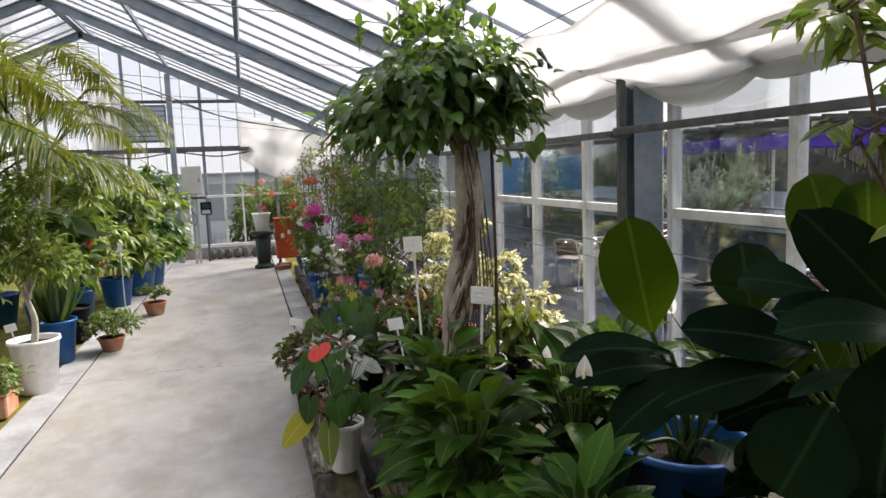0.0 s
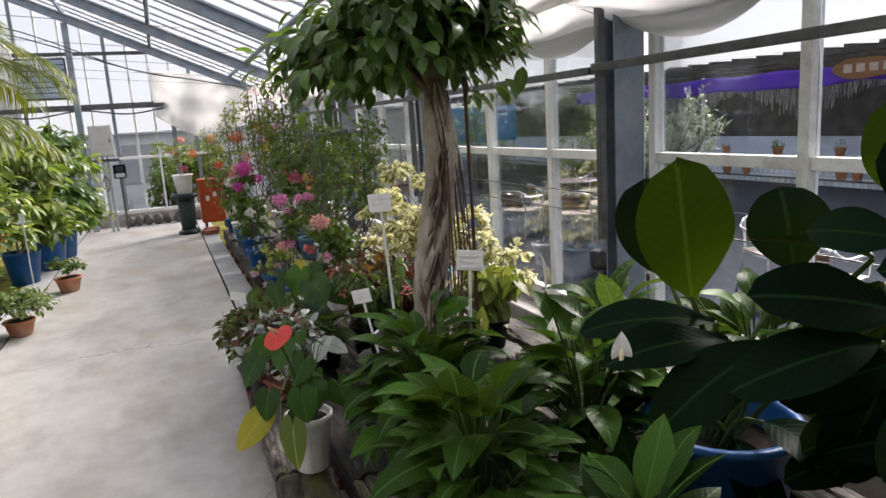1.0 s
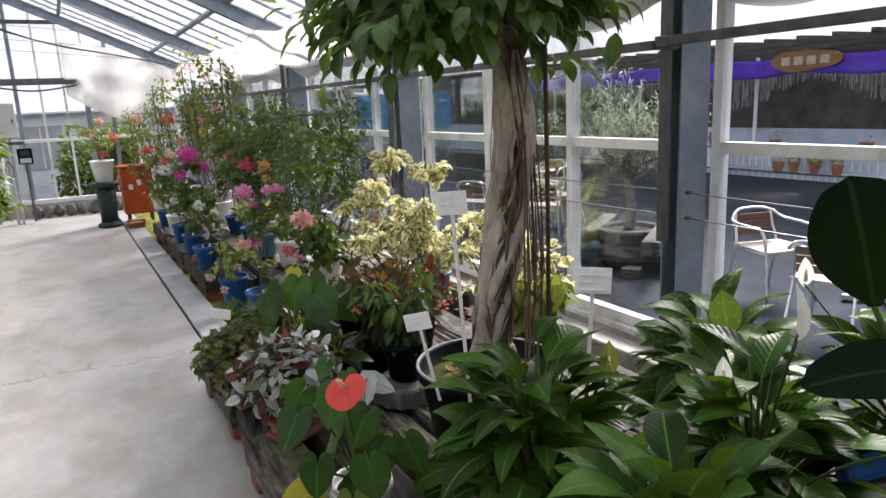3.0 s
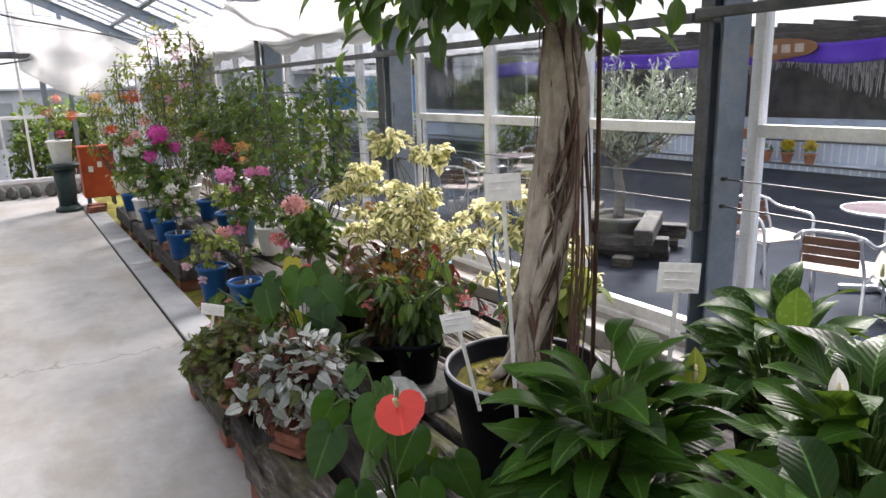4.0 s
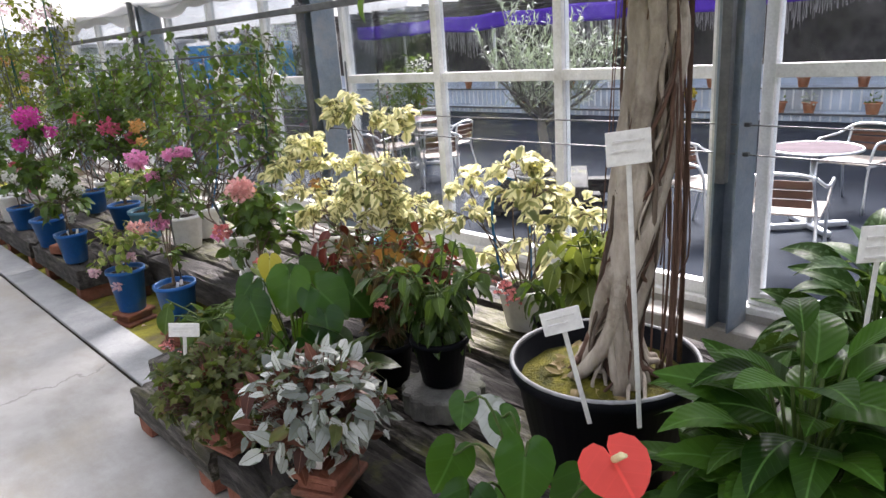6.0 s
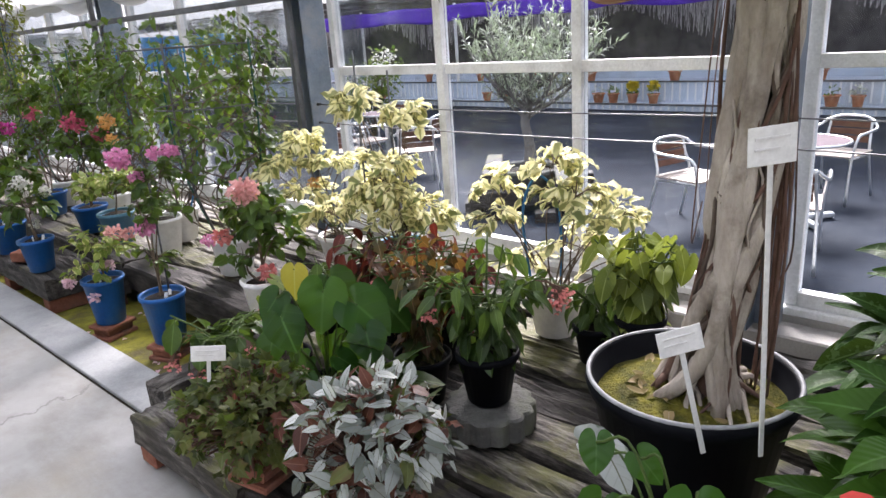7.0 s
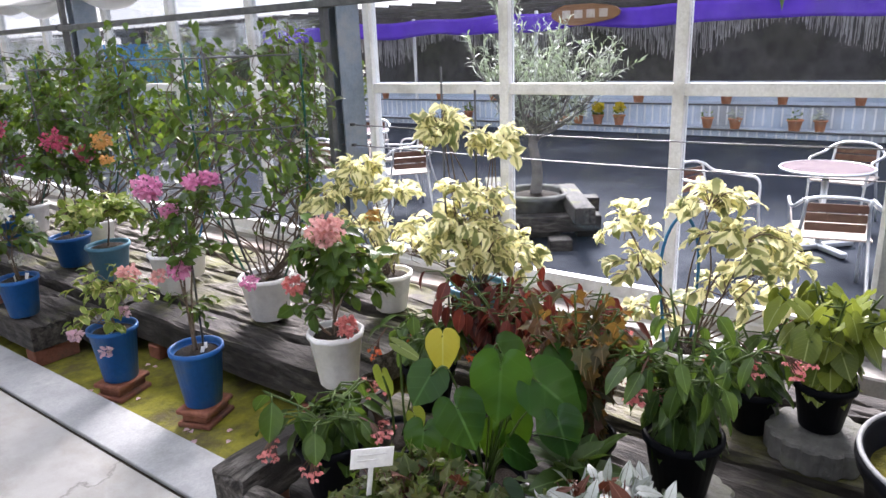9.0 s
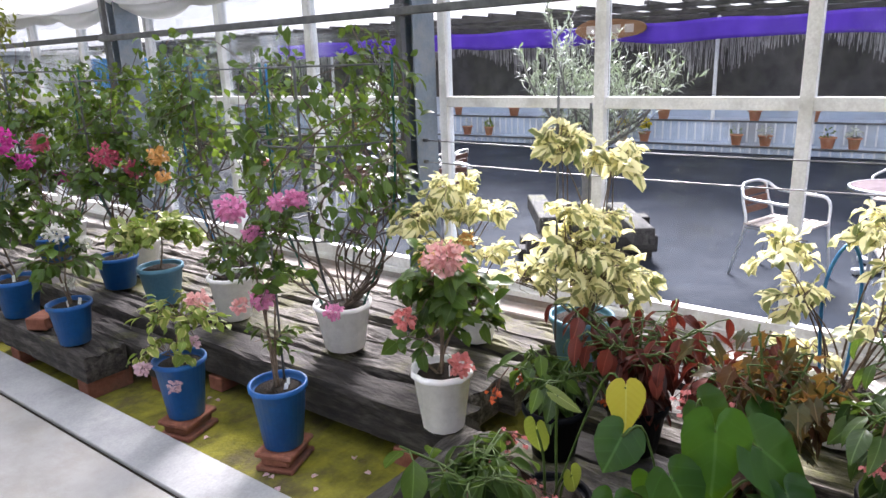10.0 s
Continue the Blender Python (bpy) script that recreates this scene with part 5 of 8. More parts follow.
bush("flowering_bush", 8.2, 12.6, YARD, 0.7, 1.6, 21, L_HEDGE, "leafy bush with white flowers in the yard", blooms=P_WHITE)
bush("yard_bush", 7.5, 16.5, YARD, 1.1, 2.4, 22, L_HEDGE, "tall leafy bush in the yard")
for k, (x, y, r, h) in enumerate(((0.1, 15.9, 0.5, 1.5), (0.75, 16.3, 0.6, 1.7), (-6.2, 16.4, 1.4, 2.4), (-8.5, 16.0, 2.0, 3.4), (3.6, 19.0, 1.6, 2.6), (-10.5, 9.0, 2.2, 3.6), (-10.5, 4.0, 2.0, 3.2))):
    bush("hedge_bush", x, y, YARD, r, h, 60 + k, L_HEDGE, "yellow-green bush beyond the greenhouse glass", 0.11, 1100)
hs = thing("white_house", -1.6, 20.0, YARD, "pale plastered house beyond the gable with dark windows", "house")
part("house_wall", box(-4.5, 4.2, 0, 0.2, 0, 1.95), M_WHITE, hs)
for x in (-3.4, -1.9, -0.2, 1.1, 2.6):
    w_ = part("house_window", box(x - 0.45, x + 0.45, -0.03, -0.004, 0.7, 1.7, 0.006), M_GREYBOX, hs)
    part("window_bar", box(x - 0.02, x + 0.02, -0.05, -0.031, 0.72, 1.68), M_WHITE, w_)
part("house_door", box(-1.5, -0.85, -0.04, -0.004, 0.1, 1.9, 0.006), M_SLATL, hs)
part("house_roof", box(-4.9, 4.6, -0.2, 2.5, 1.953, 2.03, 0.02), M_WHITE, hs)
tp = thing("blue_tarpaulin", 9.4, 21.0, YARD, "bright blue tarpaulin screen on a steel frame", "tarpaulin")
for x in (-1.6, 0.0, 1.6):
    part("tarp_post", box(x - 0.03, x + 0.03, 0.03, 0.09, 0, 2.2, 0.004), M_GALV, tp)
part("tarp_sheet", box(-1.7, 1.7, -0.01, 0.02, 1.0, 2.15, 0.004), M_TARP, tp)
sh = thing("white_shed", 5.2, 21.5, YARD, "plain pale shed beyond the yard", "shed")
part("shed_wall", box(-2.2, 2.2, -1.5, 1.5, 0, 2.2), M_ROOFSHEET, sh)
part("shed_roof", box(-2.4, 2.4, -1.7, 1.7, 2.203, 2.3, 0.01), M_GREYBOX, sh)


# ---- benches of old sleepers ----
def sleeper(x0, x1, y0, y1, top, thick, mat, rz=0.0, label="weathered grey timber sleeper on bricks"):
    cx, cy = (x0 + x1) / 2, (y0 + y1) / 2
    w, ln = x1 - x0, y1 - y0
    t = thing("timber_sleeper", cx, cy, top - thick, label, "timber", "old sleepers forming the bench", rz)
    along_x = w > ln
    a, b = (ln, w) if along_x else (w, ln)
    # section from the foot of one side over the cracked top to the foot of the other
    sec = [(-0.5, 0.0), (-0.5, 0.5), (-0.5, 0.9), (-0.47, 1.0)] + [(q, 1.0) for q in np.linspace(-0.42, 0.42, 11)] + [(0.47, 1.0), (0.5, 0.9), (0.5, 0.5), (0.5, 0.0)]
    rows = max(6, int(b / 0.07))
    sx, sy = cx * 7.3, cy * 3.1
    V, F, n = [], [], len(sec)
    for i in range(rows + 1):
        y = -b / 2 + b * i / rows
        end = min(i, rows - i)
        for px_, pz_ in sec:
            x, z = px_ * a, pz_ * thick
            crack = abs(noise.noise(Vector((x * 11 + sx, (y + cy) * 1.1, sy))))
            rot_ = noise.noise(Vector((x * 7 + sx, (y + cy) * 4, 3.3)))
            wear = (0.022 * max(0.0, 0.12 - crack) / 0.12 + 0.016 * max(0.0, rot_)) * (pz_ > 0.8)
            edge = 0.022 * abs(noise.noise(Vector((sx, (y + cy) * 6, pz_ * 3)))) * (abs(px_) > 0.45)
            yy = y + (0.025 * noise.noise(Vector((x * 18 + sx, 1.7, pz_ * 2))) if end == 0 else 0)
            V.append((x - math.copysign(edge, px_), yy, z - wear - (0.008 if end == 0 and pz_ > 0.8 else 0)))
    for i in range(rows):
        for k in range(n - 1):
            q = i * n + k
            F.append((q, q + n, q + n + 1, q + 1))
        F.append((i * n, i * n + n - 1, (i + 1) * n + n - 1, (i + 1) * n))
    F.append(tuple(range(n)))
    F.append(tuple(range(rows * n, rows * n + n))[::-1])
    place("timber", mesh_of("timber", V, F, mat, smooth=False), t, pose(0, 0, 0, 0, 0, 90) if along_x else None)
    return t


TOP = 0.225
FAR_TOP = 0.23


def bench_brick(x, y, under, size, rz=0, label="red brick under the timber bench"):
    """A brick packed under a timber, on the bed or on the edging."""
    low = BED if x > 0.78 else 0.004
    brick_block(x, y, low, rz, (*size, under - low), label)


rngs = np.random.default_rng(2)
# near bench: an edge row beside the walkway, then rows to the ledge
for x0, y0, y1, dz, mt_ in ((0.32, 4.71, 5.45, -0.02, M_SLEEPER), (0.345, 4.335, 4.695, -0.03, M_DARKTIMBER), (0.297, 3.4, 4.32, -0.01, M_SLEEPER), (0.3, 2.3, 3.385, -0.02, M_DARKTIMBER), (0.31, 1.1, 2.285, -0.01, M_SLEEPER)):
    sleeper(x0, x0 + 0.215, y0, y1, TOP + dz, 0.125, mt_)
    for q in (y0 + 0.08, y1 - 0.08):
        bench_brick(x0 + 0.11, q, TOP + dz - 0.125, (0.2, 0.11), 0)
for k, x in enumerate((0.57, 0.8, 1.03, 1.26, 1.49, 1.72, 1.95)):
    for y0, y1 in ((1.05 + 0.1 * (k % 3), 3.2 + 0.15 * (k % 2)), (3.22 + 0.15 * (k % 2), 5.36 + 0.03 * (k % 3))):
        sleeper(x, x + 0.205, y0, y1, TOP + rngs.uniform(-0.025, 0.006), 0.14, M_SLEEPER if (k + int(y0)) % 3 else M_DARKTIMBER)
        bench_brick(x + 0.1, y0 + 0.3, TOP - 0.166, (0.2, 0.1))
        bench_brick(x + 0.1, y1 - 0.3, TOP - 0.166, (0.2, 0.1))
sleeper(0.48, 1.2, 5.47, 5.63, TOP, 0.14, M_SLEEPER)
bench_brick(0.62, 5.55, TOP - 0.14, (0.12, 0.12))
bench_brick(1.08, 5.55, TOP - 0.14, (0.12, 0.12))
# far bench: long sleepers beside the windows
for k, x in enumerate((1.16, 1.39, 1.62, 1.85, 2.07)):
    for y0, y1 in ((5.66 + 0.06 * (k % 2), 7.4 + 0.2 * (k % 3)), (7.42 + 0.2 * (k % 3), 9.7), (9.72, 12.2)):
        # Front row in dark timber: the shade on its walkway face is coloured in.
        sleeper(x, x + 0.21, y0, y1, FAR_TOP + rngs.uniform(-0.03, 0.004), 0.17, M_SLEEPER if k else M_DARKTIMBER)
        bench_brick(x + 0.1, y0 + 0.25, FAR_TOP - 0.201, (0.2, 0.1))
        bench_brick(x + 0.1, y1 - 0.25, FAR_TOP - 0.201, (0.2, 0.1))
for x0, x1, y0, y1 in ((0.735, 0.96, 7.58, 8.72), (0.735, 0.96, 8.85, 9.95), (0.74, 0.97, 10.1, 11.2)):
    sleeper(x0, x1, y0, y1, FAR_TOP - 0.03, 0.15, M_DARKTIMBER, label="dark tarred timber sleeper on red bricks")
    for q in (y0 + 0.07, y1 - 0.3):
        bench_brick(0.86, q, FAR_TOP - 0.18, (0.24, 0.1), 0, "weathered red brick under the dark timber")
sleeper(0.975, 1.14, 7.28, 8.4, FAR_TOP - 0.05, 0.14, M_DARKTIMBER, label="dark tarred timber sleeper on red bricks")
for q in (7.4, 8.2):
    bench_brick(1.06, q, FAR_TOP - 0.19, (0.14, 0.1), 0, "weathered red brick under the dark timber")

# ---- the strangler fig in its black tub ----
M_LIP = surface("worn_grey_plastic", (0.2, 0.21, 0.22), (0.34, 0.35, 0.36), 0.55, 20, 60, 0.1)


def fig_tree(x, y):
    rng = np.random.default_rng(77)
    tub = thing("black_tub", x, y, 0.282, "wide black plastic tub with mossy soil and dry leaves", "plant tub")
    prof = [(0.185, -0.046), (0.2, -0.036), (0.258, 0.285), (0.272, 0.287), (0.277, 0.31), (0.274, 0.328), (0.262, 0.33), (0.256, 0.32), (0.238, 0.25)]
    place("tub_wall", lathe("tub_wall", prof, M_BLACKPOT, 44), tub)
    ring = [(0.268 * math.cos(a), 0.268 * math.sin(a), 0.329) for a in np.linspace(0, 2 * math.pi, 61)]
    place("rim_lip", tubes("rim_lip", [(np.array(ring), 0.0065)], M_LIP, 8), tub, label="worn pale grey lip")
    V, F = [], []
    for i in range(10):
        for k in range(36):
            q, a = 0.246 * (1 - i / 9.0) + 0.001, k * math.pi / 18
            V.append((q * math.cos(a), q * math.sin(a), 0.262 + 0.05 * (i / 9.0) + 0.014 * noise.noise(Vector((q * 14 * math.cos(a), q * 14 * math.sin(a), 0)))))
    for i in range(9):
        for k in range(36):
            j = (k + 1) % 36
            F.append((i * 36 + k, i * 36 + j, i * 36 + 36 + j, i * 36 + 36 + k))
    place("soil", mesh_of("soil", V, F, M_POTMOSS), tub)
    for k in range(16):
        a = k * 0.393 + rng.uniform(-0.15, 0.15)
        r1 = rng.uniform(0.11, 0.19)
        ln = smooth_line([(0.02 + 0.06 * math.cos(a), -0.02 + 0.06 * math.sin(a), 0.4), (0.02 + 0.09 * math.cos(a), -0.02 + 0.09 * math.sin(a), 0.33), (0.02 + r1 * 0.7 * math.cos(a + 0.2), -0.02 + r1 * 0.7 * math.sin(a + 0.2), 0.315),
                          (0.02 + r1 * math.cos(a + rng.uniform(-0.3, 0.5)), -0.02 + r1 * math.sin(a + 0.3), 0.275)], 6)
        place("surface_root", tubes("surface_root", [(ln, np.linspace(rng.uniform(0.012, 0.024), 0.004, len(ln)))], M_BARK if k % 3 else M_ROOT, 7), tub)
    t = thing("strangler_fig", x + 0.045, y - 0.08, 0.565, "potted fig tree with a braided root trunk and round leafy crown", "tree")
    axis = smooth_line([(-0.045, 0.06, -0.03), (-0.06, 0.02, 0.2), (-0.035, -0.01, 0.45), (0.0, -0.015, 0.65), (0.025, -0.03, 0.9), (0.005, -0.04, 1.2)], 12)
    rad = np.interp(np.linspace(0, 1, len(axis)), (0, 0.1, 0.35, 0.55, 0.8, 1), (0.086, 0.068, 0.062, 0.058, 0.052, 0.046))
    # deeply fluted core of fused roots
    V, F = [], []
    n = 60
    for k, (c, r) in enumerate(zip(axis, rad)):
        z = c[2]
        for i in range(n):
            a = 2 * math.pi * i / n
            w1 = math.sin(2.5 * a + 2.6 * z + 1.2 * math.sin(4 * z))
            w2 = abs(math.sin(2 * a - 3.1 * z + 0.8 * math.sin(7 * z + 1)))
            w3 = noise.noise(Vector((math.cos(a) * 2.2, math.sin(a) * 2.2, z * 4)))
            w4 = noise.noise(Vector((math.cos(a) * 6, math.sin(a) * 6, z * 7)))
            q = r * (0.55 + 0.1 * w1 + 0.22 * w2 ** 0.5 + 0.2 * w3 + 0.1 * w4)
            V.append((c[0] + q * math.cos(a), c[1] + q * math.sin(a), z))
    for k in range(len(axis) - 1):
        for i in range(n):
            j = (i + 1) % n
            F.append((k * n + i, k * n + j, (k + 1) * n + j, (k + 1) * n + i))
    place("trunk", mesh_of("trunk", V, F, M_BARKDARK), t)
    # roots wound about it, thick and pale towards the walkway, thin and dark behind
    for k in range(76):
        a0, tw = (k * 0.45 if k < 28 else rng.uniform(0, 6.28)), rng.uniform(-1.2, 1.2)
        z0, z1 = rng.uniform(-0.02, 0.5), rng.uniform(0.6, 1.18)
        if k % 3 == 0 or k < 16:
            z0 = -0.03
        if k < 12:
            z1 = 1.18
        pale = k < 28 or math.cos(a0 + tw * 0.5 - 3.4) > 0.3
        pts, rr = [], []
        for q in np.linspace(0, 1, 18):
            z = z0 + (z1 - z0) * q
            c = [np.interp(z, axis[:, 2], axis[:, i]) for i in (0, 1)]
            r = np.interp(z, axis[:, 2], rad) * (0.86 + 0.08 * math.sin(6 * q + k)) + (0.002 if k < 28 else 0.011)
            if z0 < 0 and q < 0.14:
                r += (0.14 - q) * 0.35
            a = a0 + tw * q + 0.6 * math.sin(5 * q + k) + 0.35 * math.sin(12 * q + 2 * k)
            pts.append((c[0] + r * math.cos(a), c[1] + r * math.sin(a), z))
            rr.append(rng.uniform(0.75, 1.25) * min(1, 0.25 + 5 * (1 - q)) * (1 if z0 < 0 else min(1, 0.2 + 6 * q)))
        w = rng.uniform(0.014, 0.026) if k < 12 else rng.uniform(0.004, 0.009) if k < 28 else rng.uniform(0.002, 0.006)
        place("wound_root", tubes("wound_root", [(np.array(pts), w * np.array(rr))], M_BARK if pale and (k < 28 or k % 5 < 2) else (M_ROOT if k % 2 else M_BARKDARK), 7), t)
    for k in range(22):
        a = rng.uniform(-1.2, 2.0) - 0.3
        r = rng.uniform(0.07, 0.12)
        x0, y0 = r * math.cos(a), r * math.sin(a)
        low = rng.choice((0.0, 0.0, 0.3, 0.5))
        pts = smooth_line([(x0 * 0.7, y0 * 0.7, 1.15), (x0 + rng.normal() * 0.015, y0, 0.8), (x0 + rng.normal() * 0.02, y0 + rng.normal() * 0.02, 0.4), (x0 * 0.95, y0 * 0.95, low)], 4)
        place("aerial_root", tubes("aerial_root", [(pts, rng.uniform(0.0015, 0.0045))], M_ROOT, 5), t)
    place("aerial_root", tubes("aerial_root", [(np.array(((0.14, -0.06, 1.2), (0.145, -0.06, 0.6), (0.14, -0.06, 0.0))), 0.008)], M_ROOT, 6), t)
    # crown
    C = np.array((-0.13, 0.06, 1.4))
    limbs, spots = [], []
    tips = []
    for k in range(46):
        d = rng.normal(size=3)
        d /= np.linalg.norm(d)
        d[2] = abs(d[2]) * 1.0 - 0.38
        e = C + d * np.array((0.51, 0.47, 0.42)) * rng.uniform(0.7, 1.05) * (1 + 0.12 * math.sin(3 * k))
        s = axis[-1] + np.array((0, 0, rng.uniform(-0.08, 0.08)))
        m = (s + e) / 2 + np.array((0, 0, 0.12))
        ln = smooth_line((s, m, e), 5)
        limbs.append((ln, np.linspace(0.014, 0.004, len(ln))))
        tips.append((ln, d))
    for q in limbs:
        place("limb", tubes("limb", [q], M_TWIG, 6), t)
    for ln, d in tips:
        for _ in range(50):
            p = ln[rng.integers(len(ln) // 2, len(ln))] + rng.normal(size=3) * 0.07
            o = p - C
            o /= np.linalg.norm(o) + 1e-6
            way = o * np.array((0.9, 0.9, 0.35)) + rng.normal(size=3) * 0.4 + np.array((0, 0, -0.55))
            up = np.array((0, 0, 1.0)) + o * 0.5 + rng.normal(size=3) * 0.3
            spots.append((p, basis(way, up), rng.uniform(0.075, 0.125), float(p[0] * 0.3 + p[1])))
    for k in range(26):
        a, r = rng.uniform(0, 6.28), rng.uniform(0.05, 0.42)
        b = C + np.array((r * math.cos(a), r * math.sin(a), 0.38 * math.sqrt(1 - (r / 0.55) ** 2) - 0.05))
        e = b + np.array((rng.normal() * 0.04, rng.normal() * 0.04, rng.uniform(0.08, 0.17)))
        place("sprig", tubes("sprig", [(np.array((b, (b + e) / 2, e)), 0.0025)], M_TWIG, 4), t)
        for q in np.linspace(0.2, 1, 7):
            way = rng.normal(size=3) * 0.6 + np.array((0, 0, 0.7))
            spots.append((b + (e - b) * q, basis(way, rng.normal(size=3) + np.array((0, 0, 0.5))), rng.uniform(0.05, 0.08), float(b[1])))
    tm = [leaf_data("oval", 1, w, 5, 0.35, c, across=1) for w, c in ((0.5, 0.7), (0.46, 1.0), (0.54, 0.4), (0.48, 1.3))]
    meshes = [mesh_of("fig_leaf", v, f, L_FICUS, u) for v, f, u in tm]
    spots.sort(key=lambda s: s[3])
    for k, (p, r, s, _) in enumerate(spots[:300]):
        place("leaf", meshes[k % 4], t, mat4(p, r, s))
    inner = place("inner_foliage", scatter("inner_foliage", tm, [s[:3] for s in spots[300:]], L_FICUS), t)
    inner["kind"] = "stuff"
    # dry leaves on the soil
    for k in range(26):
        a, r = rng.uniform(0, 6.28), rng.uniform(0.1, 0.22)
        dl = thing("fallen_leaf", x + r * math.cos(a), y + r * math.sin(a), 0.26 + 0.325 - r * 0.16, "dry yellow-brown fallen leaf on the tub's soil", "leaf", "fallen leaves in the tub", rng.uniform(0, 360))
        v, f, u = leaf_data("oval", 0.055, 0.028, 4, 0.7 if k % 2 else 0.3, -1.3 if k % 3 else 1.6)
        place("blade", mesh_of("dry_leaf", v, f, L_DRY, u), dl)


L_DRY = leaf_material("dry_leaf", (0.3, 0.21, 0.1), (0.46, 0.36, 0.2), 0.7, vein=(0.5, 0.42, 0.28))
fig_tree(1.095, 3.59)
for bx_, by_ in ((0.95, 3.46), (1.15, 3.66), (1.15, 3.46), (0.95, 3.66)):
    brick_block(bx_, by_, TOP, 0, (0.1, 0.1, 0.022), "flat brick under the black tub")
plant_label(0.86, 3.335, 0.585, 0.73, 0.1, 0.075, -40, -3, 2, "white plant label on a tall white stake")
plant_label(0.8, 3.438, 0.585, 0.32, 0.095, 0.06, -48, -13, 2, "white plastic plant label leaning in the tub")


# ---- leafy rosettes with single blades ----
def rosette(name, x, y, z, pots, leaf_mat, seed, label, blades, length, width, shape, height, spread, curl=(0.5, 1.1), stalk=M_STEM, group="", category="potted plant", segs=8, fold=0.22, wave=0.05,
            leaf_name="leaf", stalk_r=0.004, arc=None, variants=6, upright=0.0, rz=0, hang=False):
    """A plant of single blades on stalks rising from its pot."""
    rng = np.random.default_rng(seed)
    t = thing(name, x, y, z, label, category, group, rz)
    t.matrix_basis = t.matrix_basis @ GROW
    top = pot(t, *pots) if pots else 0.0
    meshes = []
    for k in range(variants):
        v, f, u = leaf_data(shape, 1, width * rng.uniform(0.88, 1.12), segs, fold * rng.uniform(0.6, 1.4), rng.uniform(*curl), wave=wave * rng.uniform(-1, 1))
        meshes.append(mesh_of(leaf_name, v, f, leaf_mat, u))
    stalks = []
    for k in range(blades):
        q = (k + 0.5) / blades
        a = k * 2.39996 + rng.uniform(-0.3, 0.3) if arc is None else rng.uniform(*arc)
        out = spread * (0.25 + 0.75 * q) * rng.uniform(0.6, 1.15)
        h = height * (1.05 - 0.85 * q) * rng.uniform(0.65, 1.2)
        dirn = np.array((math.cos(a), math.sin(a), 0.0))
        b = np.array((0, 0, top - 0.01)) + dirn * 0.02
        e = np.array((0, 0, top)) + dirn * out * 0.55 + np.array((0, 0, h))
        stalks.append((smooth_line((b, b * 0.4 + e * 0.6 - dirn * out * 0.12, e), 4), stalk_r))
        lift = 0.9 - 1.35 * q + upright + rng.uniform(-0.45, 0.45)
        way = dirn + np.array((rng.normal() * 0.35, rng.normal() * 0.35, lift))
        up = np.array((0, 0, 1.0)) - dirn * 0.3 * lift + rng.normal(size=3) * 0.3
        if hang:
            way = dirn * rng.uniform(0.1, 0.7) + np.array((rng.normal() * 0.3, rng.normal() * 0.3, -rng.uniform(0.5, 1.2)))
            up = dirn * 0.35 + np.array((-0.55, -0.5, 0.5)) + rng.normal(size=3) * 0.3
        place(leaf_name, meshes[k % variants], t, mat4(e, basis(way, up), length * rng.uniform(0.72, 1.15)))
    if blades > 100:
        place("leaf_stalk", tubes("leaf_stalk", stalks, stalk, 4), t)["kind"] = "stuff"
    else:
        for q in stalks:
            place("stalk", tubes("stalk", [q], stalk, 5), t)
    return t, top


def spathe(t, x, y, z0, h, size, mat=P_WHITE, face=(-0.6, -0.7, 0.1), tilt=0.0, name="flower"):
    """A flower on a stalk: an upright hooded bract with a spadix."""
    f = np.array(face, float)
    f /= np.linalg.norm(f)
    st = place(name, tubes("flower_stalk", [(smooth_line([(0, 0, z0), (x * 0.5, y * 0.5, z0 + h * 0.6), (x, y, z0 + h)], 5), 0.0035)], M_STEM, 6), t)
    v, fa, u = leaf_data("oval", 1, 0.5, 8, 0.3, 0.35)
    way = np.array((0, 0, 1.0)) + f * tilt
    place("bract", mesh_of("bract", v, fa, mat, u), st, mat4((x, y, z0 + h - 0.01), basis(way, f), size))
    place("spadix", tubes("spadix", [(np.array(((x, y, z0 + h + 0.01), (x, y, z0 + h + size * 0.25), (x, y, z0 + h + size * 0.5))) + f * size * 0.1, (0.006, 0.0065, 0.003))], M_SPADIX, 8), st)


SP = "dense green peace lily with long pointed leaves"
s1, t1 = rosette("peace_lily", 0.84, 2.96, TOP, (0.12, 0.19, M_BLACKPOT), L_SPATH, 101, SP, 140, 0.2, 0.44, "blade", 0.42, 0.42, (0.4, 1.5), group="peace lilies")
s2, t2 = rosette("peace_lily", 0.76, 2.36, TOP, (0.12, 0.19, M_BLACKPOT), L_SPATH, 102, SP, 130, 0.195, 0.44, "blade", 0.38, 0.42, (0.4, 1.5), group="peace lilies")
s3, t3 = rosette("peace_lily", 1.27, 2.57, TOP, (0.12, 0.19, M_WHITEPOT), L_SPATH, 103, "green peace lily with white flowers in a white pot", 120, 0.195, 0.44, "blade", 0.4, 0.42, (0.4, 1.4), group="peace lilies")
s4, t4 = rosette("variegated_peace_lily", 1.71, 3.05, TOP, (0.12, 0.2, M_BLACKPOT), L_SPVAR, 104, "peace lily with white-streaked pointed leaves", 96, 0.22, 0.4, "blade", 0.36, 0.45, (0.5, 1.5), group="peace lilies")
s5, t5 = rosette("peace_lily", 0.9, 1.8, TOP, (0.12, 0.19, M_BLACKPOT), L_SPATH, 105, SP, 110, 0.195, 0.44, "blade", 0.3, 0.4, (0.4, 1.5), group="peace lilies")
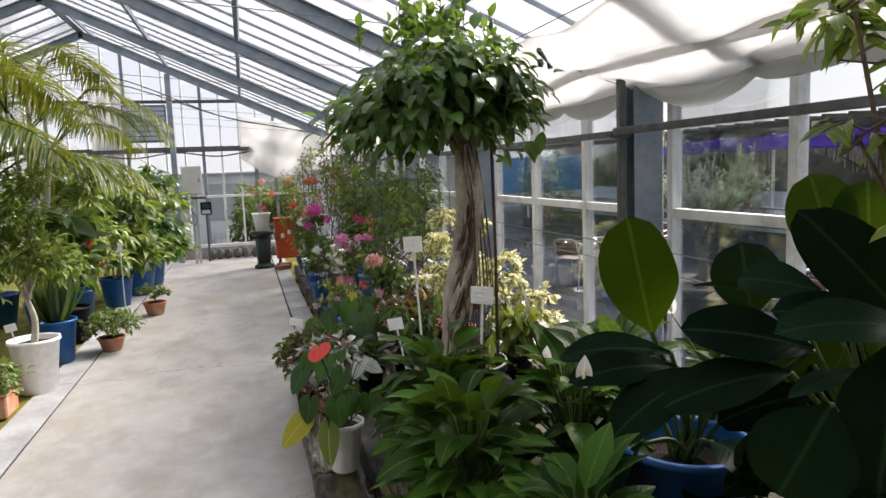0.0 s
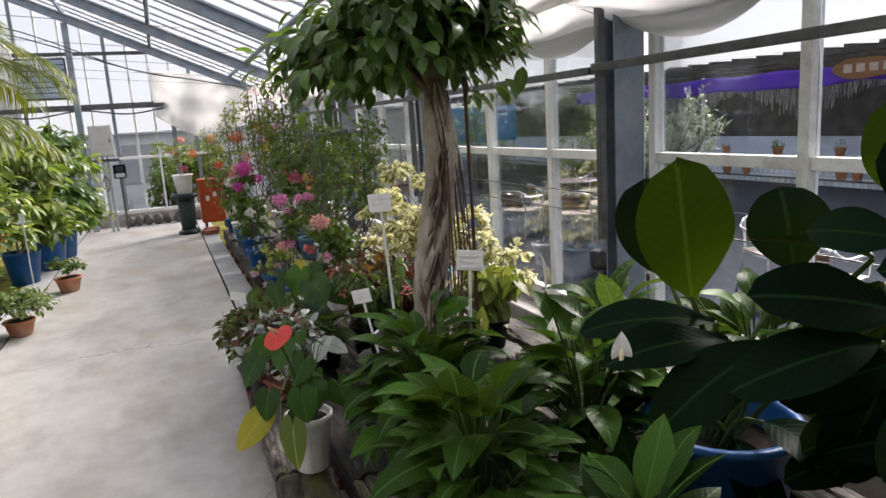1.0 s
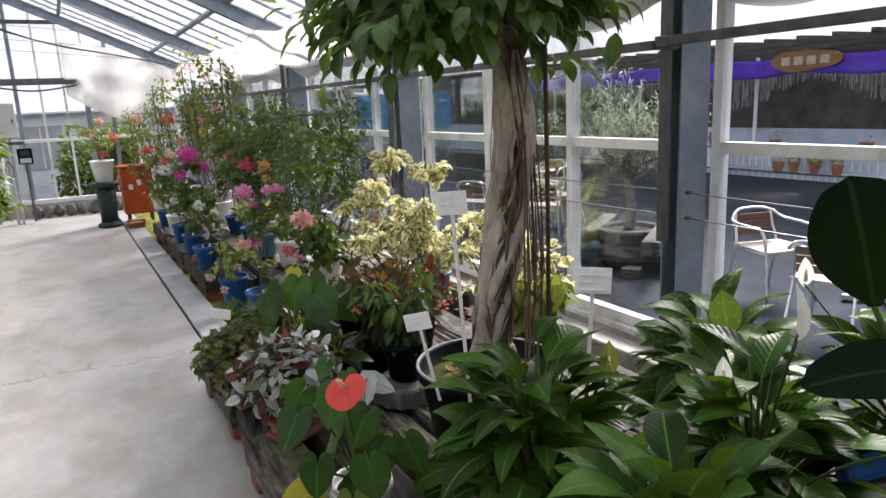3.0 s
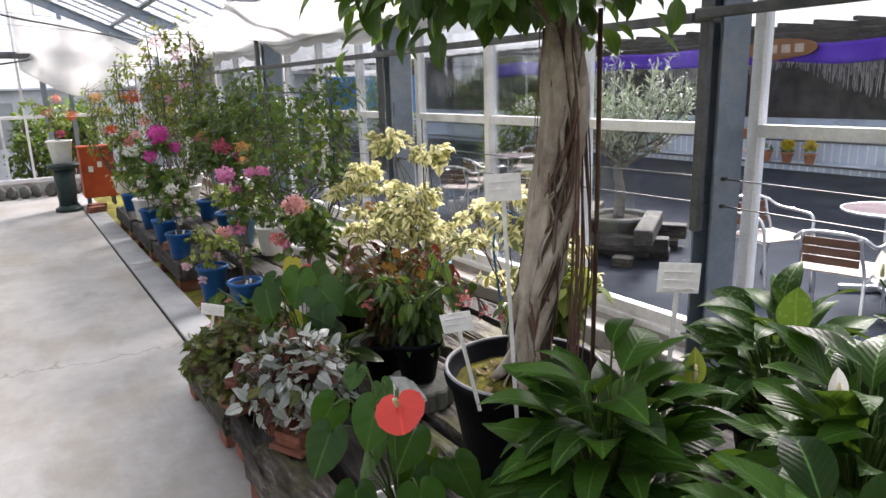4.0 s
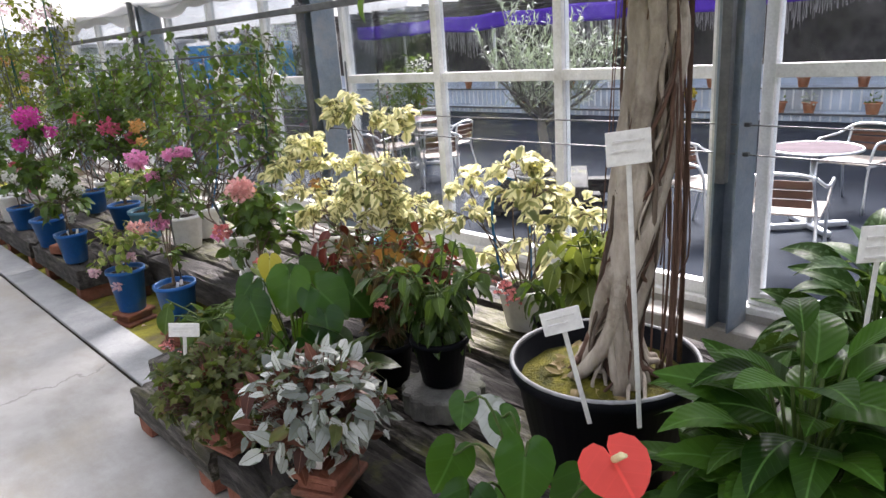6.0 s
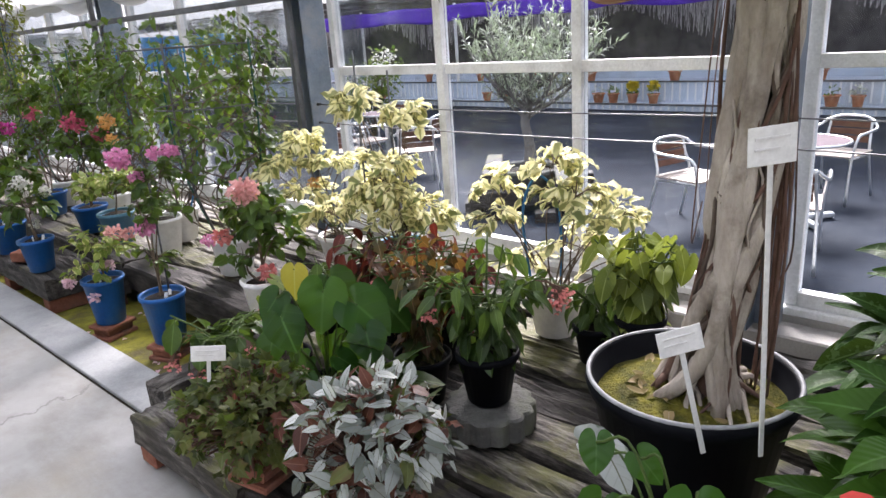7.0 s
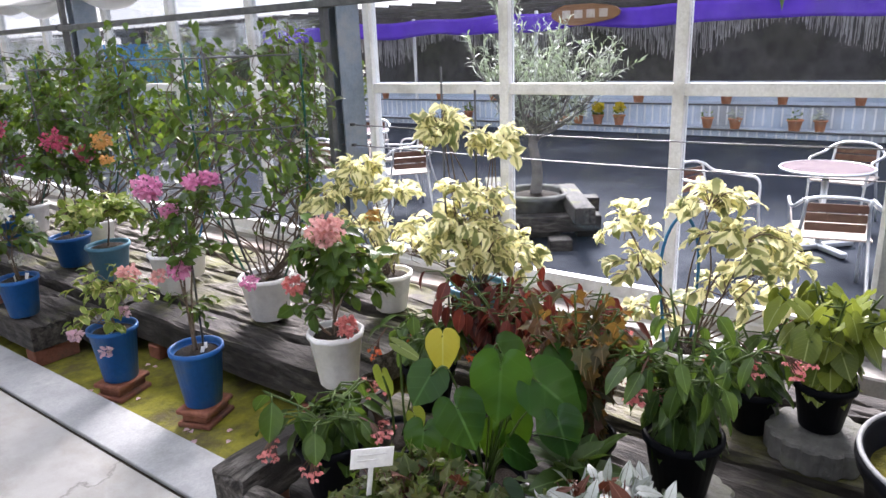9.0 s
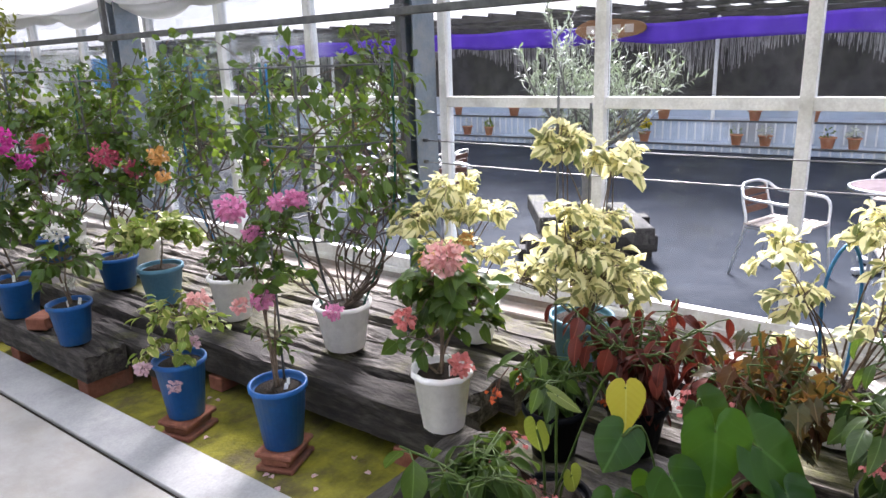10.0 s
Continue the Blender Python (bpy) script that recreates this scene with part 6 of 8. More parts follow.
s6, t6 = rosette("peace_lily", 2.03, 2.55, TOP, (0.12, 0.2, M_BLACKPOT), L_SPATH, 106, SP, 92, 0.22, 0.4, "blade", 0.36, 0.42, (0.5, 1.5), group="peace lilies")
for own, top_, (fx, fy, fz), fs, fm, ff in ((s3, t3, (1.167, 2.595, 0.85), 0.085, P_WHITE, (-0.6, -0.7, 0.1)), (s3, t3, (1.07, 2.1, 0.93), 0.105, P_WHITE, (-0.6, -0.7, 0.1)), (s3, t3, (0.94, 2.26, 1.13), 0.11, P_WHITE, (0.8, -0.5, 0.1)),
                                        (s6, t6, (1.92, 2.87, 0.93), 0.1, P_WHITE, (-0.6, -0.7, 0.1)), (s1, t1, (1.03, 2.86, 0.83), 0.1, L_LIME, (-0.6, -0.7, 0.1))):
    o_ = own.matrix_basis.translation
    spathe(own, (fx - o_.x) / 1.02, (fy - o_.y) / 1.02, top_, (fz - o_.z) / 1.02 - top_, fs, fm, ff)
plant_label(0.99, 2.935, TOP + 0.17, 0.73, 0.1, 0.075, -35, 3, 3, "white plant label with faded lettering on a stake")

# giant-leaved lilies, one in a blue tub
def giant_lily(x, y, pots, blades, loose, seed, label):
    """Broad blunt blades from foot to tip (both in the room), each with the way its face looks, its breadth and bend; loose ones hang among the stalks."""
    rng = np.random.default_rng(seed)
    t = thing("giant_peace_lily", x, y, TOP, label, "potted plant", "giant-leaved lilies")
    top = pot(t, *pots, rim=0.018, taper=0.8, fill=0.8)
    o = np.array((x, y, TOP))
    rows = [(np.array(a) - o, np.array(b) - o, np.array(f, float), w, c, m) for a, b, f, w, c, m in blades]
    for k in range(loose):
        a = k * 2.4 + rng.uniform(-0.4, 0.4)
        q = rng.uniform(0.05, 0.22)
        s = np.array((q * math.cos(a), q * math.sin(a), top + rng.uniform(0.05, 0.34)))
        e = s + np.array((math.cos(a) * 0.26, math.sin(a) * 0.26, rng.uniform(-0.2, 0.08)))
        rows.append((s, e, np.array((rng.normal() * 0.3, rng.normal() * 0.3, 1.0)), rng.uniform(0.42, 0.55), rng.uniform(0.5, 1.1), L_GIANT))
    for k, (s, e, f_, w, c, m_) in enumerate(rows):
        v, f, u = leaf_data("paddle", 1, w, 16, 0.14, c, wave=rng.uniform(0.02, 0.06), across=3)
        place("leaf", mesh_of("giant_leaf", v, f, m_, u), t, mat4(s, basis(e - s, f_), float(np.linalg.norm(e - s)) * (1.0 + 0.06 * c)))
        b = np.array((0.04 * math.cos(k), 0.04 * math.sin(k), top - 0.02))
        ln = smooth_line([b, b * 0.55 + s * 0.45 + np.array((0, 0, 0.06)), s], 5)
        place("stalk", tubes("stalk", [(ln, 0.008)], M_STEM, 7), t)


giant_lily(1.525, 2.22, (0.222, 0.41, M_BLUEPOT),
           (((1.348, 2.154, 1.065), (1.175, 2.016, 1.453), (-0.6, -0.75, 0.15), 0.53, 0.15, L_GIANTLIT), ((1.5, 2.42, 1.04), (1.43, 2.46, 1.36), (-0.7, -0.6, 0.2), 0.72, 0.4, L_GIANT),
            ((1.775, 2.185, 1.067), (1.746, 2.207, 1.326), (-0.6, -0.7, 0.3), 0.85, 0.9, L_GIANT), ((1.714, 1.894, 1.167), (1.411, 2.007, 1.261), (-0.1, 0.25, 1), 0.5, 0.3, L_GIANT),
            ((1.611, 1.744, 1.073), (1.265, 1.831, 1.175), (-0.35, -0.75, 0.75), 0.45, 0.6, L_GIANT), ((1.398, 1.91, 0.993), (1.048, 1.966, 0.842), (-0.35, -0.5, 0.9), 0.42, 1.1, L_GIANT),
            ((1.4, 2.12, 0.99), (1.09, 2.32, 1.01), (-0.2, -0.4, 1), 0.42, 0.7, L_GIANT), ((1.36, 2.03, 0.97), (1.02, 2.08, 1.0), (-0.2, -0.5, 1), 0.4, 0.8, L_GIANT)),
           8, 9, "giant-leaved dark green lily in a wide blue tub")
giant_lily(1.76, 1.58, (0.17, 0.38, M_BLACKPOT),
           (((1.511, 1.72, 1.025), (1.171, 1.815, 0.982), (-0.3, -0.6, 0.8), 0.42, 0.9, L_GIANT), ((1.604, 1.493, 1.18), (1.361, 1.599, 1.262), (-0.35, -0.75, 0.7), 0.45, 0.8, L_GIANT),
            ((1.728, 1.623, 1.169), (1.572, 1.777, 1.466), (-0.75, -0.3, 0.3), 0.36, 0.5, L_GIANT), ((1.747, 1.804, 1.301), (1.69, 1.85, 1.57), (-0.6, -0.75, 0.1), 0.7, 0.2, L_GIANTLIT),
            ((1.779, 1.718, 1.293), (1.775, 1.734, 1.55), (-0.7, -0.6, 0.1), 0.75, 0.3, L_GIANTLIT), ((1.33, 1.41, 1.06), (1.2, 1.42, 0.86), (-0.55, -0.75, 0.45), 0.95, 0.5, L_GIANT),
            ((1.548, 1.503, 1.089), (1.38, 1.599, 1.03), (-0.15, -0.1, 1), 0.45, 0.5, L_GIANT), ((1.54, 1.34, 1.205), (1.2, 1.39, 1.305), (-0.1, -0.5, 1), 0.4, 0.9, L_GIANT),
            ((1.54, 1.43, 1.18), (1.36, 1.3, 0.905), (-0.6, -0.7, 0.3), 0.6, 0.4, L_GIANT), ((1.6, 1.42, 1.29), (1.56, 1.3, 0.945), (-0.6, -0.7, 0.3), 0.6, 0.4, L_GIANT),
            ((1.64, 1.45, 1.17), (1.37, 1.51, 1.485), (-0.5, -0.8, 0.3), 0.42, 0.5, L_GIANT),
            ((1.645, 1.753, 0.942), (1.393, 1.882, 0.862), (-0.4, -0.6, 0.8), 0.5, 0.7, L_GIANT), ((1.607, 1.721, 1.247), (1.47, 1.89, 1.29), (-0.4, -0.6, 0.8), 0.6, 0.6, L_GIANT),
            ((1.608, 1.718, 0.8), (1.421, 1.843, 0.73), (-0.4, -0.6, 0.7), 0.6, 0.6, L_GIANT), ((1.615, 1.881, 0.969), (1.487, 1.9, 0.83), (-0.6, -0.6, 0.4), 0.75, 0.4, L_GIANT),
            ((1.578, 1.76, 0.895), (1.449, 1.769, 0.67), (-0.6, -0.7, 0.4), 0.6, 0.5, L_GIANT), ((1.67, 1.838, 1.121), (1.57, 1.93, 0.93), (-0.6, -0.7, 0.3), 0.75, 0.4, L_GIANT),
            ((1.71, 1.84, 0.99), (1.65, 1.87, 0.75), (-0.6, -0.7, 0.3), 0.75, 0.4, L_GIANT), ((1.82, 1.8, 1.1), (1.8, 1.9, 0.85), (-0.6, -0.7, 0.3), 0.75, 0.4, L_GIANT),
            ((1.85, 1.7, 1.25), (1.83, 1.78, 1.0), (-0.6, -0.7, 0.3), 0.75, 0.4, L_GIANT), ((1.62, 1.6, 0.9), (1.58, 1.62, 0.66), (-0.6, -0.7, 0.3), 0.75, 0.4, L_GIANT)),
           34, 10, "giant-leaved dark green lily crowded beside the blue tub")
w7 = potted("small_lily", 1.62, 2.75, TOP, (0.09, 0.18, M_WHITEPOT), [(0, 0, 0.3, 0.12, 0.12, 0.1, 24)], L_SPATH, 31, "small green plant in a white plastic pot", size=0.14, templates=T_LANCE, stem=M_STEM)

# anthuriums
def heart_leaves(t, top, rows, breadth=1.1):
    """Heart leaves on thin stalks: foot and tip of each blade in the room, and the way its face looks."""
    inv = t.matrix_basis.inverted()
    for k, (a, b, face) in enumerate(rows):
        s, e = np.array(inv @ Vector(a)), np.array(inv @ Vector(b))
        v, f, u = leaf_data("heart", 1, breadth * (0.95 + 0.05 * (k % 3)), 8, 0.3, 0.45 + 0.15 * (k % 3), wave=0.045)
        place("leaf", mesh_of("leaf", v, f, L_ANTH, u), t, mat4(s, basis(e - s, np.array(face, float)), 0.8 * float(np.linalg.norm(e - s))))
        place("stalk", tubes("stalk", [(smooth_line(((0, 0, top), s * 0.6 + np.array((0, 0, 0.4 * s[2])), s), 5), 0.003)], M_STEM, 5), t)


an, ta = rosette("anthurium", 0.445, 3.31, TOP + 0.01, (0.088, 0.23, M_WHITEPOT), L_ANTH, 111, "red anthurium with heart-shaped leaves in a white pot", 9, 0.1, 1.1, "heart", 0.2, 0.34, (0.1, 0.6), group="anthuriums", segs=8, hang=True)
st_ = place("flower", tubes("flower_stalk", [(smooth_line([(0, 0, ta), (-0.06, -0.11, ta + 0.26), (-0.112, -0.225, ta + 0.415)], 5), 0.0035)], M_STEM, 6), an)
v, f, u = leaf_data("broad", 1, 1.36, 8, 0.1, 0.35)
place("bract", mesh_of("red_bract", v, f, P_RED, u), st_, mat4((-0.112, -0.23, ta + 0.432), basis(np.array((-0.3, -0.75, -0.5)), np.array((-0.5, -0.45, 0.65))), 0.082))
place("spadix", tubes("spadix", [(np.array(((-0.116, -0.235, ta + 0.437), (-0.134, -0.258, ta + 0.462), (-0.145, -0.272, ta + 0.474))), (0.006, 0.006, 0.003))], M_SPADIX, 8), st_)
heart_leaves(an, ta, (((0.27, 3.339, 0.712), (0.2, 3.32, 0.6), (-0.55, -0.6, 0.6)), ((0.377, 3.292, 0.773), (0.32, 3.26, 0.66), (-0.55, -0.6, 0.6)), ((0.322, 3.429, 0.747), (0.25, 3.428, 0.665), (-0.3, -0.8, 0.5)),
                      ((0.433, 3.211, 0.72), (0.37, 3.21, 0.61), (-0.5, -0.7, 0.5)), ((0.426, 3.495, 0.794), (0.38, 3.47, 0.74), (-0.5, -0.4, 0.8)), ((0.467, 3.427, 0.764), (0.46, 3.37, 0.72), (-0.6, -0.2, 0.7)),
                      ((0.467, 3.178, 0.629), (0.45, 3.13, 0.54), (-0.5, -0.7, 0.5)), ((0.29, 3.24, 0.6), (0.26, 3.2, 0.49), (-0.5, -0.75, 0.4)), ((0.4, 3.12, 0.62), (0.4, 3.07, 0.5), (-0.5, -0.75, 0.4)),
                      ((0.56, 3.2, 0.6), (0.58, 3.13, 0.5), (-0.4, -0.75, 0.5))))
for k, (px_, py_, pz_) in enumerate(((0.17, 0.3, 0.4), (0.13, 0.24, 0.42))):
    v, f, u = leaf_data("heart", 1, 0.85, 8, 0.3, 0.8, wave=0.08)
    place("pale_leaf", mesh_of("pale_leaf", v, f, L_SILVER, u), an, mat4((px_, py_, pz_), basis(np.array((0.6 - 0.9 * k, -0.5, -0.25)), np.array((-0.3, -0.4, 0.9))), 0.1), "silvery pale leaf")
    place("stalk", tubes("stalk", [(smooth_line(((0, 0, ta), (px_ * 0.6, py_ * 0.6, pz_ + 0.03), (px_, py_, pz_)), 5), 0.003)], M_STEM, 5), an)
for k, (p_, w_) in enumerate((((0.25, 3.22, 0.45), (-0.75, 0.05, -0.8)), ((0.36, 3.13, 0.42), (-0.1, -0.4, -1)))):
    v, f, u = leaf_data("heart", 1, 0.75, 8, 0.2, 0.5)
    e = (np.array(p_) - np.array((0.445, 3.28, 0.175))) / 1.02
    place("yellow_leaf", mesh_of("yellow_leaf", v, f, L_YELLOW if k == 0 else L_LIME, u), an, mat4(e, basis(np.array(w_), np.array((-0.6, -0.75, 0.2))), 0.15), "yellowing drooping leaf")
a2, t_a2 = rosette("anthurium", 0.72, 4.69, TOP, (0.11, 0.17, M_BLACKPOT), L_ANTH, 112, "large heart-leaved anthurium without flowers", 10, 0.1, 1.1, "heart", 0.16, 0.4, (0.05, 0.5), group="anthuriums", hang=True)
heart_leaves(a2, t_a2, (((0.686, 4.611, 0.761), (0.631, 4.59, 0.6), (-0.6, -0.6, 0.5)), ((0.752, 4.531, 0.712), (0.804, 4.398, 0.6), (-0.4, -0.4, 0.8)), ((0.727, 4.471, 0.64), (0.695, 4.41, 0.54), (-0.55, -0.6, 0.6)),
                        ((0.552, 4.654, 0.703), (0.546, 4.58, 0.585), (-0.55, -0.6, 0.6)), ((0.63, 4.794, 0.72), (0.553, 4.813, 0.638), (-0.6, -0.5, 0.7)), ((0.875, 4.557, 0.684), (0.94, 4.439, 0.549), (-0.3, -0.5, 0.8)),
                        ((0.787, 4.642, 0.56), (0.774, 4.59, 0.45), (-0.6, -0.6, 0.4)), ((0.587, 4.79, 0.58), (0.534, 4.77, 0.49), (-0.6, -0.5, 0.6)), ((0.768, 4.66, 0.763), (0.79, 4.584, 0.652), (-0.4, -0.4, 0.8))), 1.25)
yl, _ = rosette("anthurium", 0.78, 5.04, TOP, (0.1, 0.16, M_BLACKPOT), L_LIME, 113, "pale lime heart-leaved plant behind the begonias", 3, 0.12, 0.75, "heart", 0.36, 0.12, (0.2, 0.5), group="anthuriums", hang=True)
v, f, u = leaf_data("egg", 1, 0.85, 8, 0.2, 0.4)
e = (np.array((0.739, 4.83, 0.78)) - np.array((0.78, 5.04, TOP))) / 1.02
place("yellow_leaf", mesh_of("yellow_leaf", v, f, L_YELLOW, u), yl, mat4(e, basis(np.array((-0.25, -0.15, -0.9)), np.array((-0.7, -0.6, 0.2))), 0.11), "yellow drooping leaf")
place("stalk", tubes("stalk", [(smooth_line(((0, 0, 0.14), e * 0.7 + np.array((0, 0, 0.16)), e), 5), 0.003)], M_STEM, 5), yl)


def leaf_ball(name, x, y, z, potspec, mats, seed, label, n, size, shape, width, clump, wave=0.08, droop=0.75, group="begonias"):
    """A bushy plant: single blades lying over one another on a rounded form; mats: (material, share)."""
    rng = np.random.default_rng(seed)
    t = thing(name, x, y, z, label, "potted plant", group)
    t.matrix_basis = t.matrix_basis @ GROW
    top = pot(t, *potspec)
    kinds = []
    for m_, share in mats:
        ms = []
        for k in range(4):
            v, f, u = leaf_data(shape, 1, width * rng.uniform(0.8, 1.2), 6, rng.uniform(0.1, 0.5), rng.uniform(0.1, 1.0), wave=wave * rng.uniform(-1, 1))
            ms.append((mesh_of(name + "_leaf", v, f, m_, u), (v, f, u)))
        kinds.append((share, ms, m_, []))
    cx, cy, cz, rx, ry, rz_ = clump
    lines = []
    for k in range(n):
        d = rng.normal(size=3)
        d[2] = d[2] * 0.9 + 0.35
        d /= np.linalg.norm(d)
        r = rng.uniform(0.62, 1.1) * (1 + 0.14 * noise.noise(Vector(d * 2.3 + np.array((seed, 0, 0)))))
        p = np.array((cx, cy, cz)) + d * np.array((rx, ry, rz_)) * r
        fall = np.array((0, 0, -1.0)) + d * d[2] + d * 0.35
        way = fall * droop + d * 0.45 + rng.normal(size=3) * 0.55
        up = d * 1.2 + np.array((0, 0, 0.5)) + rng.normal(size=3) * 0.5
        pick, acc, kind_ = rng.uniform(), 0.0, kinds[0]
        for q in kinds:
            acc += q[0]
            if pick < acc:
                kind_ = q
                break
        spot = (p, basis(way, up), size * rng.uniform(0.5, 1.3))
        if k < 300:
            place("leaf", kind_[1][k % 4][0], t, mat4(*spot))
        else:
            kind_[3].append(spot)
        lines.append((np.array(((0, 0, top), p * 0.6 + np.array((0, 0, 0.02)), p)), 0.0018))
    for share, ms, m_, rest in kinds:
        if rest:
            place("foliage", scatter("foliage", [q[1] for q in ms], rest, m_), t)["kind"] = "stuff"
    place("leaf_stalk", tubes("leaf_stalk", lines, M_ROOT, 4), t)["kind"] = "stuff"
    return t


# rex and star begonias
i_brick(0.5, 4.2, TOP, 25)
leaf_ball("silver_begonia", 0.5, 4.21, TOP + 0.085, (0.1, 0.12, M_WHITEPOT), ((L_SILVER, 0.74), (L_BROWNBEG, 0.16), (L_STARBEG, 0.1)), 121,
          "bushy silver-leaved begonia with bronze shoots on clay feet", 620, 0.05, "egg", 0.62, (0, 0, 0.17, 0.2, 0.2, 0.17), 0.14, 0.6)
i_brick(0.43, 4.66, TOP, 10)
leaf_ball("star_begonia", 0.41, 4.69, TOP + 0.085, (0.1, 0.1, M_TERRA), ((L_STARBEG, 0.92), (L_BROWNBEG, 0.08)), 123,
          "low green begonia with bronze-edged angular leaves", 720, 0.036, "star", 1.3, (0, 0, 0.12, 0.21, 0.21, 0.15), 0.2, 0.8)
plant_label(0.32, 4.765, TOP + 0.22, 0.235, 0.1, 0.05, -35, 8, 2)
rosette("dark_begonia", 0.77, 4.44, TOP, (0.09, 0.14, M_BLACKPOT), L_CANE, 124, "dark green begonia with silvery round leaves", 20, 0.1, 0.8, "heart", 0.2, 0.24, (0.4, 1.0), group="begonias", segs=6)


def hanging_bloom(t, rng, s, e, mat):
    """A drooping cyme: a forked red stalk with small flowers of four petals each."""
    spots, lines = [], []
    for k in range(14):
        q = e + rng.normal(size=3) * np.array((0.014, 0.014, 0.014))
        lines.append((smooth_line((s, s * 0.4 + e * 0.6 + np.array((0, 0, 0.015)), q), 3), 0.0013))
        for j in range(4):
            a = j * 1.57 + k
            d = np.array((math.cos(a), math.sin(a), -0.7))
            spots.append((q, basis(d, np.array((0, 0, 1.0)) + rng.normal(size=3) * 0.3), 0.014 if j % 2 else 0.011))
    st = place("flower_stalk", tubes("flower_stalk", lines, M_ROOT, 4), t)
    place("blossom", scatter("blossom", T_PETAL, spots, mat), st)


def cane_begonia(x, y, z, seed, label, leaf_mat, canes, height, spread, flower, leaf=0.13, shape="wing", width=0.5, blooms=3, per=9, pot_spec=(0.1, 0.18, M_BLACKPOT)):
    rng = np.random.default_rng(seed)
    t = thing("cane_begonia", x, y, z, label, "potted plant", "begonias")
    t.matrix_basis = t.matrix_basis @ GROW
    top = pot(t, *pot_spec)
    meshes = []
    for k in range(5):
        v, f, u = leaf_data(shape, 1, width * rng.uniform(0.85, 1.15), 7, rng.uniform(0.1, 0.4), rng.uniform(0.3, 0.9), wave=0.05)
        meshes.append(mesh_of("cane_leaf", v, f, leaf_mat, u))
    lines = []
    for c in range(canes):
        a = c * 2.4 + rng.uniform(-0.4, 0.4)
        d = np.array((math.cos(a), math.sin(a), 0))
        e = d * spread * rng.uniform(0.4, 1) + np.array((0, 0, top + height * rng.uniform(0.65, 1.05)))
        ln = smooth_line(((0, 0, top), d * spread * 0.25 + np.array((0, 0, top + height * 0.55)), e), 6)
        place("cane", tubes("cane", [(ln, np.linspace(0.006, 0.003, len(ln)))], M_STEM, 6), t)
        for k in range(per):
            p = ln[int(len(ln) * (0.08 + 0.89 * k / per))]
            b = a + k * 2.1 + rng.uniform(-0.5, 0.5)
            o = np.array((math.cos(b), math.sin(b), 0))
            q = p + o * 0.05
            lines.append((np.array((p, q)), 0.0025))
            way = o * 0.65 + np.array((rng.normal() * 0.2, rng.normal() * 0.2, -rng.uniform(0.3, 1.5)))
            place("leaf", meshes[(c + k) % 5], t, mat4(q, basis(way, o * 0.6 + np.array((0, 0, 1.0)) + rng.normal(size=3) * 0.3), leaf * rng.uniform(0.75, 1.2)))
        if c < blooms:
            p = ln[-2] + np.array((d[0] * 0.07, d[1] * 0.07 - 0.02, -rng.uniform(0.03, 0.12)))
            hanging_bloom(t, rng, ln[-2], p, flower)
    place("leaf_stalk", tubes("leaf_stalk", lines, M_STEM, 4), t)["kind"] = "stuff"
    return t


cr = thing("concrete_ring", 1.06, 4.26, TOP, "scalloped grey concrete block under black pots", "concrete block")
place("ring_body", lathe("ring_body", [(0.145, 0), (0.15, 0.008), (0.15, 0.08), (0.142, 0.088), (0.001, 0.1)], M_STONE, 96, 14, 0.05, True), cr).data.polygons.foreach_set("use_smooth", [False] * (4 * 96 + 2))
cane_begonia(1.06, 4.26, TOP + 0.1, 131, "tall cane begonia with red-backed leaves and coral flowers", L_CANE, 10, 0.34, 0.25, P_CORAL, 0.085, per=16)
cane_begonia(1.05, 4.56, TOP, 132, "tall cane begonia with bronze lobed leaves in a black pot", L_BRONZE, 10, 0.44, 0.2, P_CORAL, 0.06, "star", 1.0, per=20)
cane_begonia(1.37, 5.03, TOP, 133, "dark red-leaved begonia bush in a blue pot", L_REDBEG, 17, 0.33, 0.24, P_ROSE, 0.082, "wing", 0.5, 0, 22)
cane_begonia(1.35, 4.7, TOP, 134, "red-brown begonia with upright canes", L_REDBEG, 11, 0.3, 0.22, P_CORAL, 0.085, "wing", 0.5, 2, 18)
cane_begonia(1.2, 5.25, TOP, 135, "begonia with orange flowers in a black pot", L_CANE, 9, 0.22, 0.2, P_SCARLET, 0.08, "wing", 0.55, 4, 11)
cane_begonia(0.62, 5.19, TOP, 136, "low begonia with drooping coral flowers", L_CANE, 9, 0.18, 0.2, P_CORAL, 0.1, "oval", 0.62, 6, 11)
lb = thing("concrete_ring", 1.62, 3.99, TOP, "scalloped grey concrete block under black pots", "concrete block")
place("ring_body", lathe("ring_body", [(0.145, 0), (0.15, 0.008), (0.15, 0.08), (0.142, 0.088), (0.001, 0.1)], M_STONE, 96, 14, 0.05, True), lb).data.polygons.foreach_set("use_smooth", [False] * (4 * 96 + 2))
cane_begonia(1.62, 3.99, TOP + 0.1, 137, "lime-leaved begonia hanging over its black pot", L_LIME, 11, 0.32, 0.2, P_CORAL, 0.075, "heart", 0.85, 0, 15, (0.085, 0.16, M_BLACKPOT))
cane_begonia(1.67, 4.2, TOP, 138, "green begonia with coral flowers near the ledge", L_CANE, 6, 0.22, 0.2, P_CORAL, 0.09, "wing", 0.55, 3, 10, (0.085, 0.16, M_BLACKPOT))

# ---- cream variegated bougainvilleas by the window ----
def stick(x, y, z0, z1):
    return ([(x, y, z0), (x + 0.005, y, z1)], 0.005, M_DARK)


YG = "cream-variegated bougainvilleas"
YL = "cream and green variegated bougainvillea on a dark support"
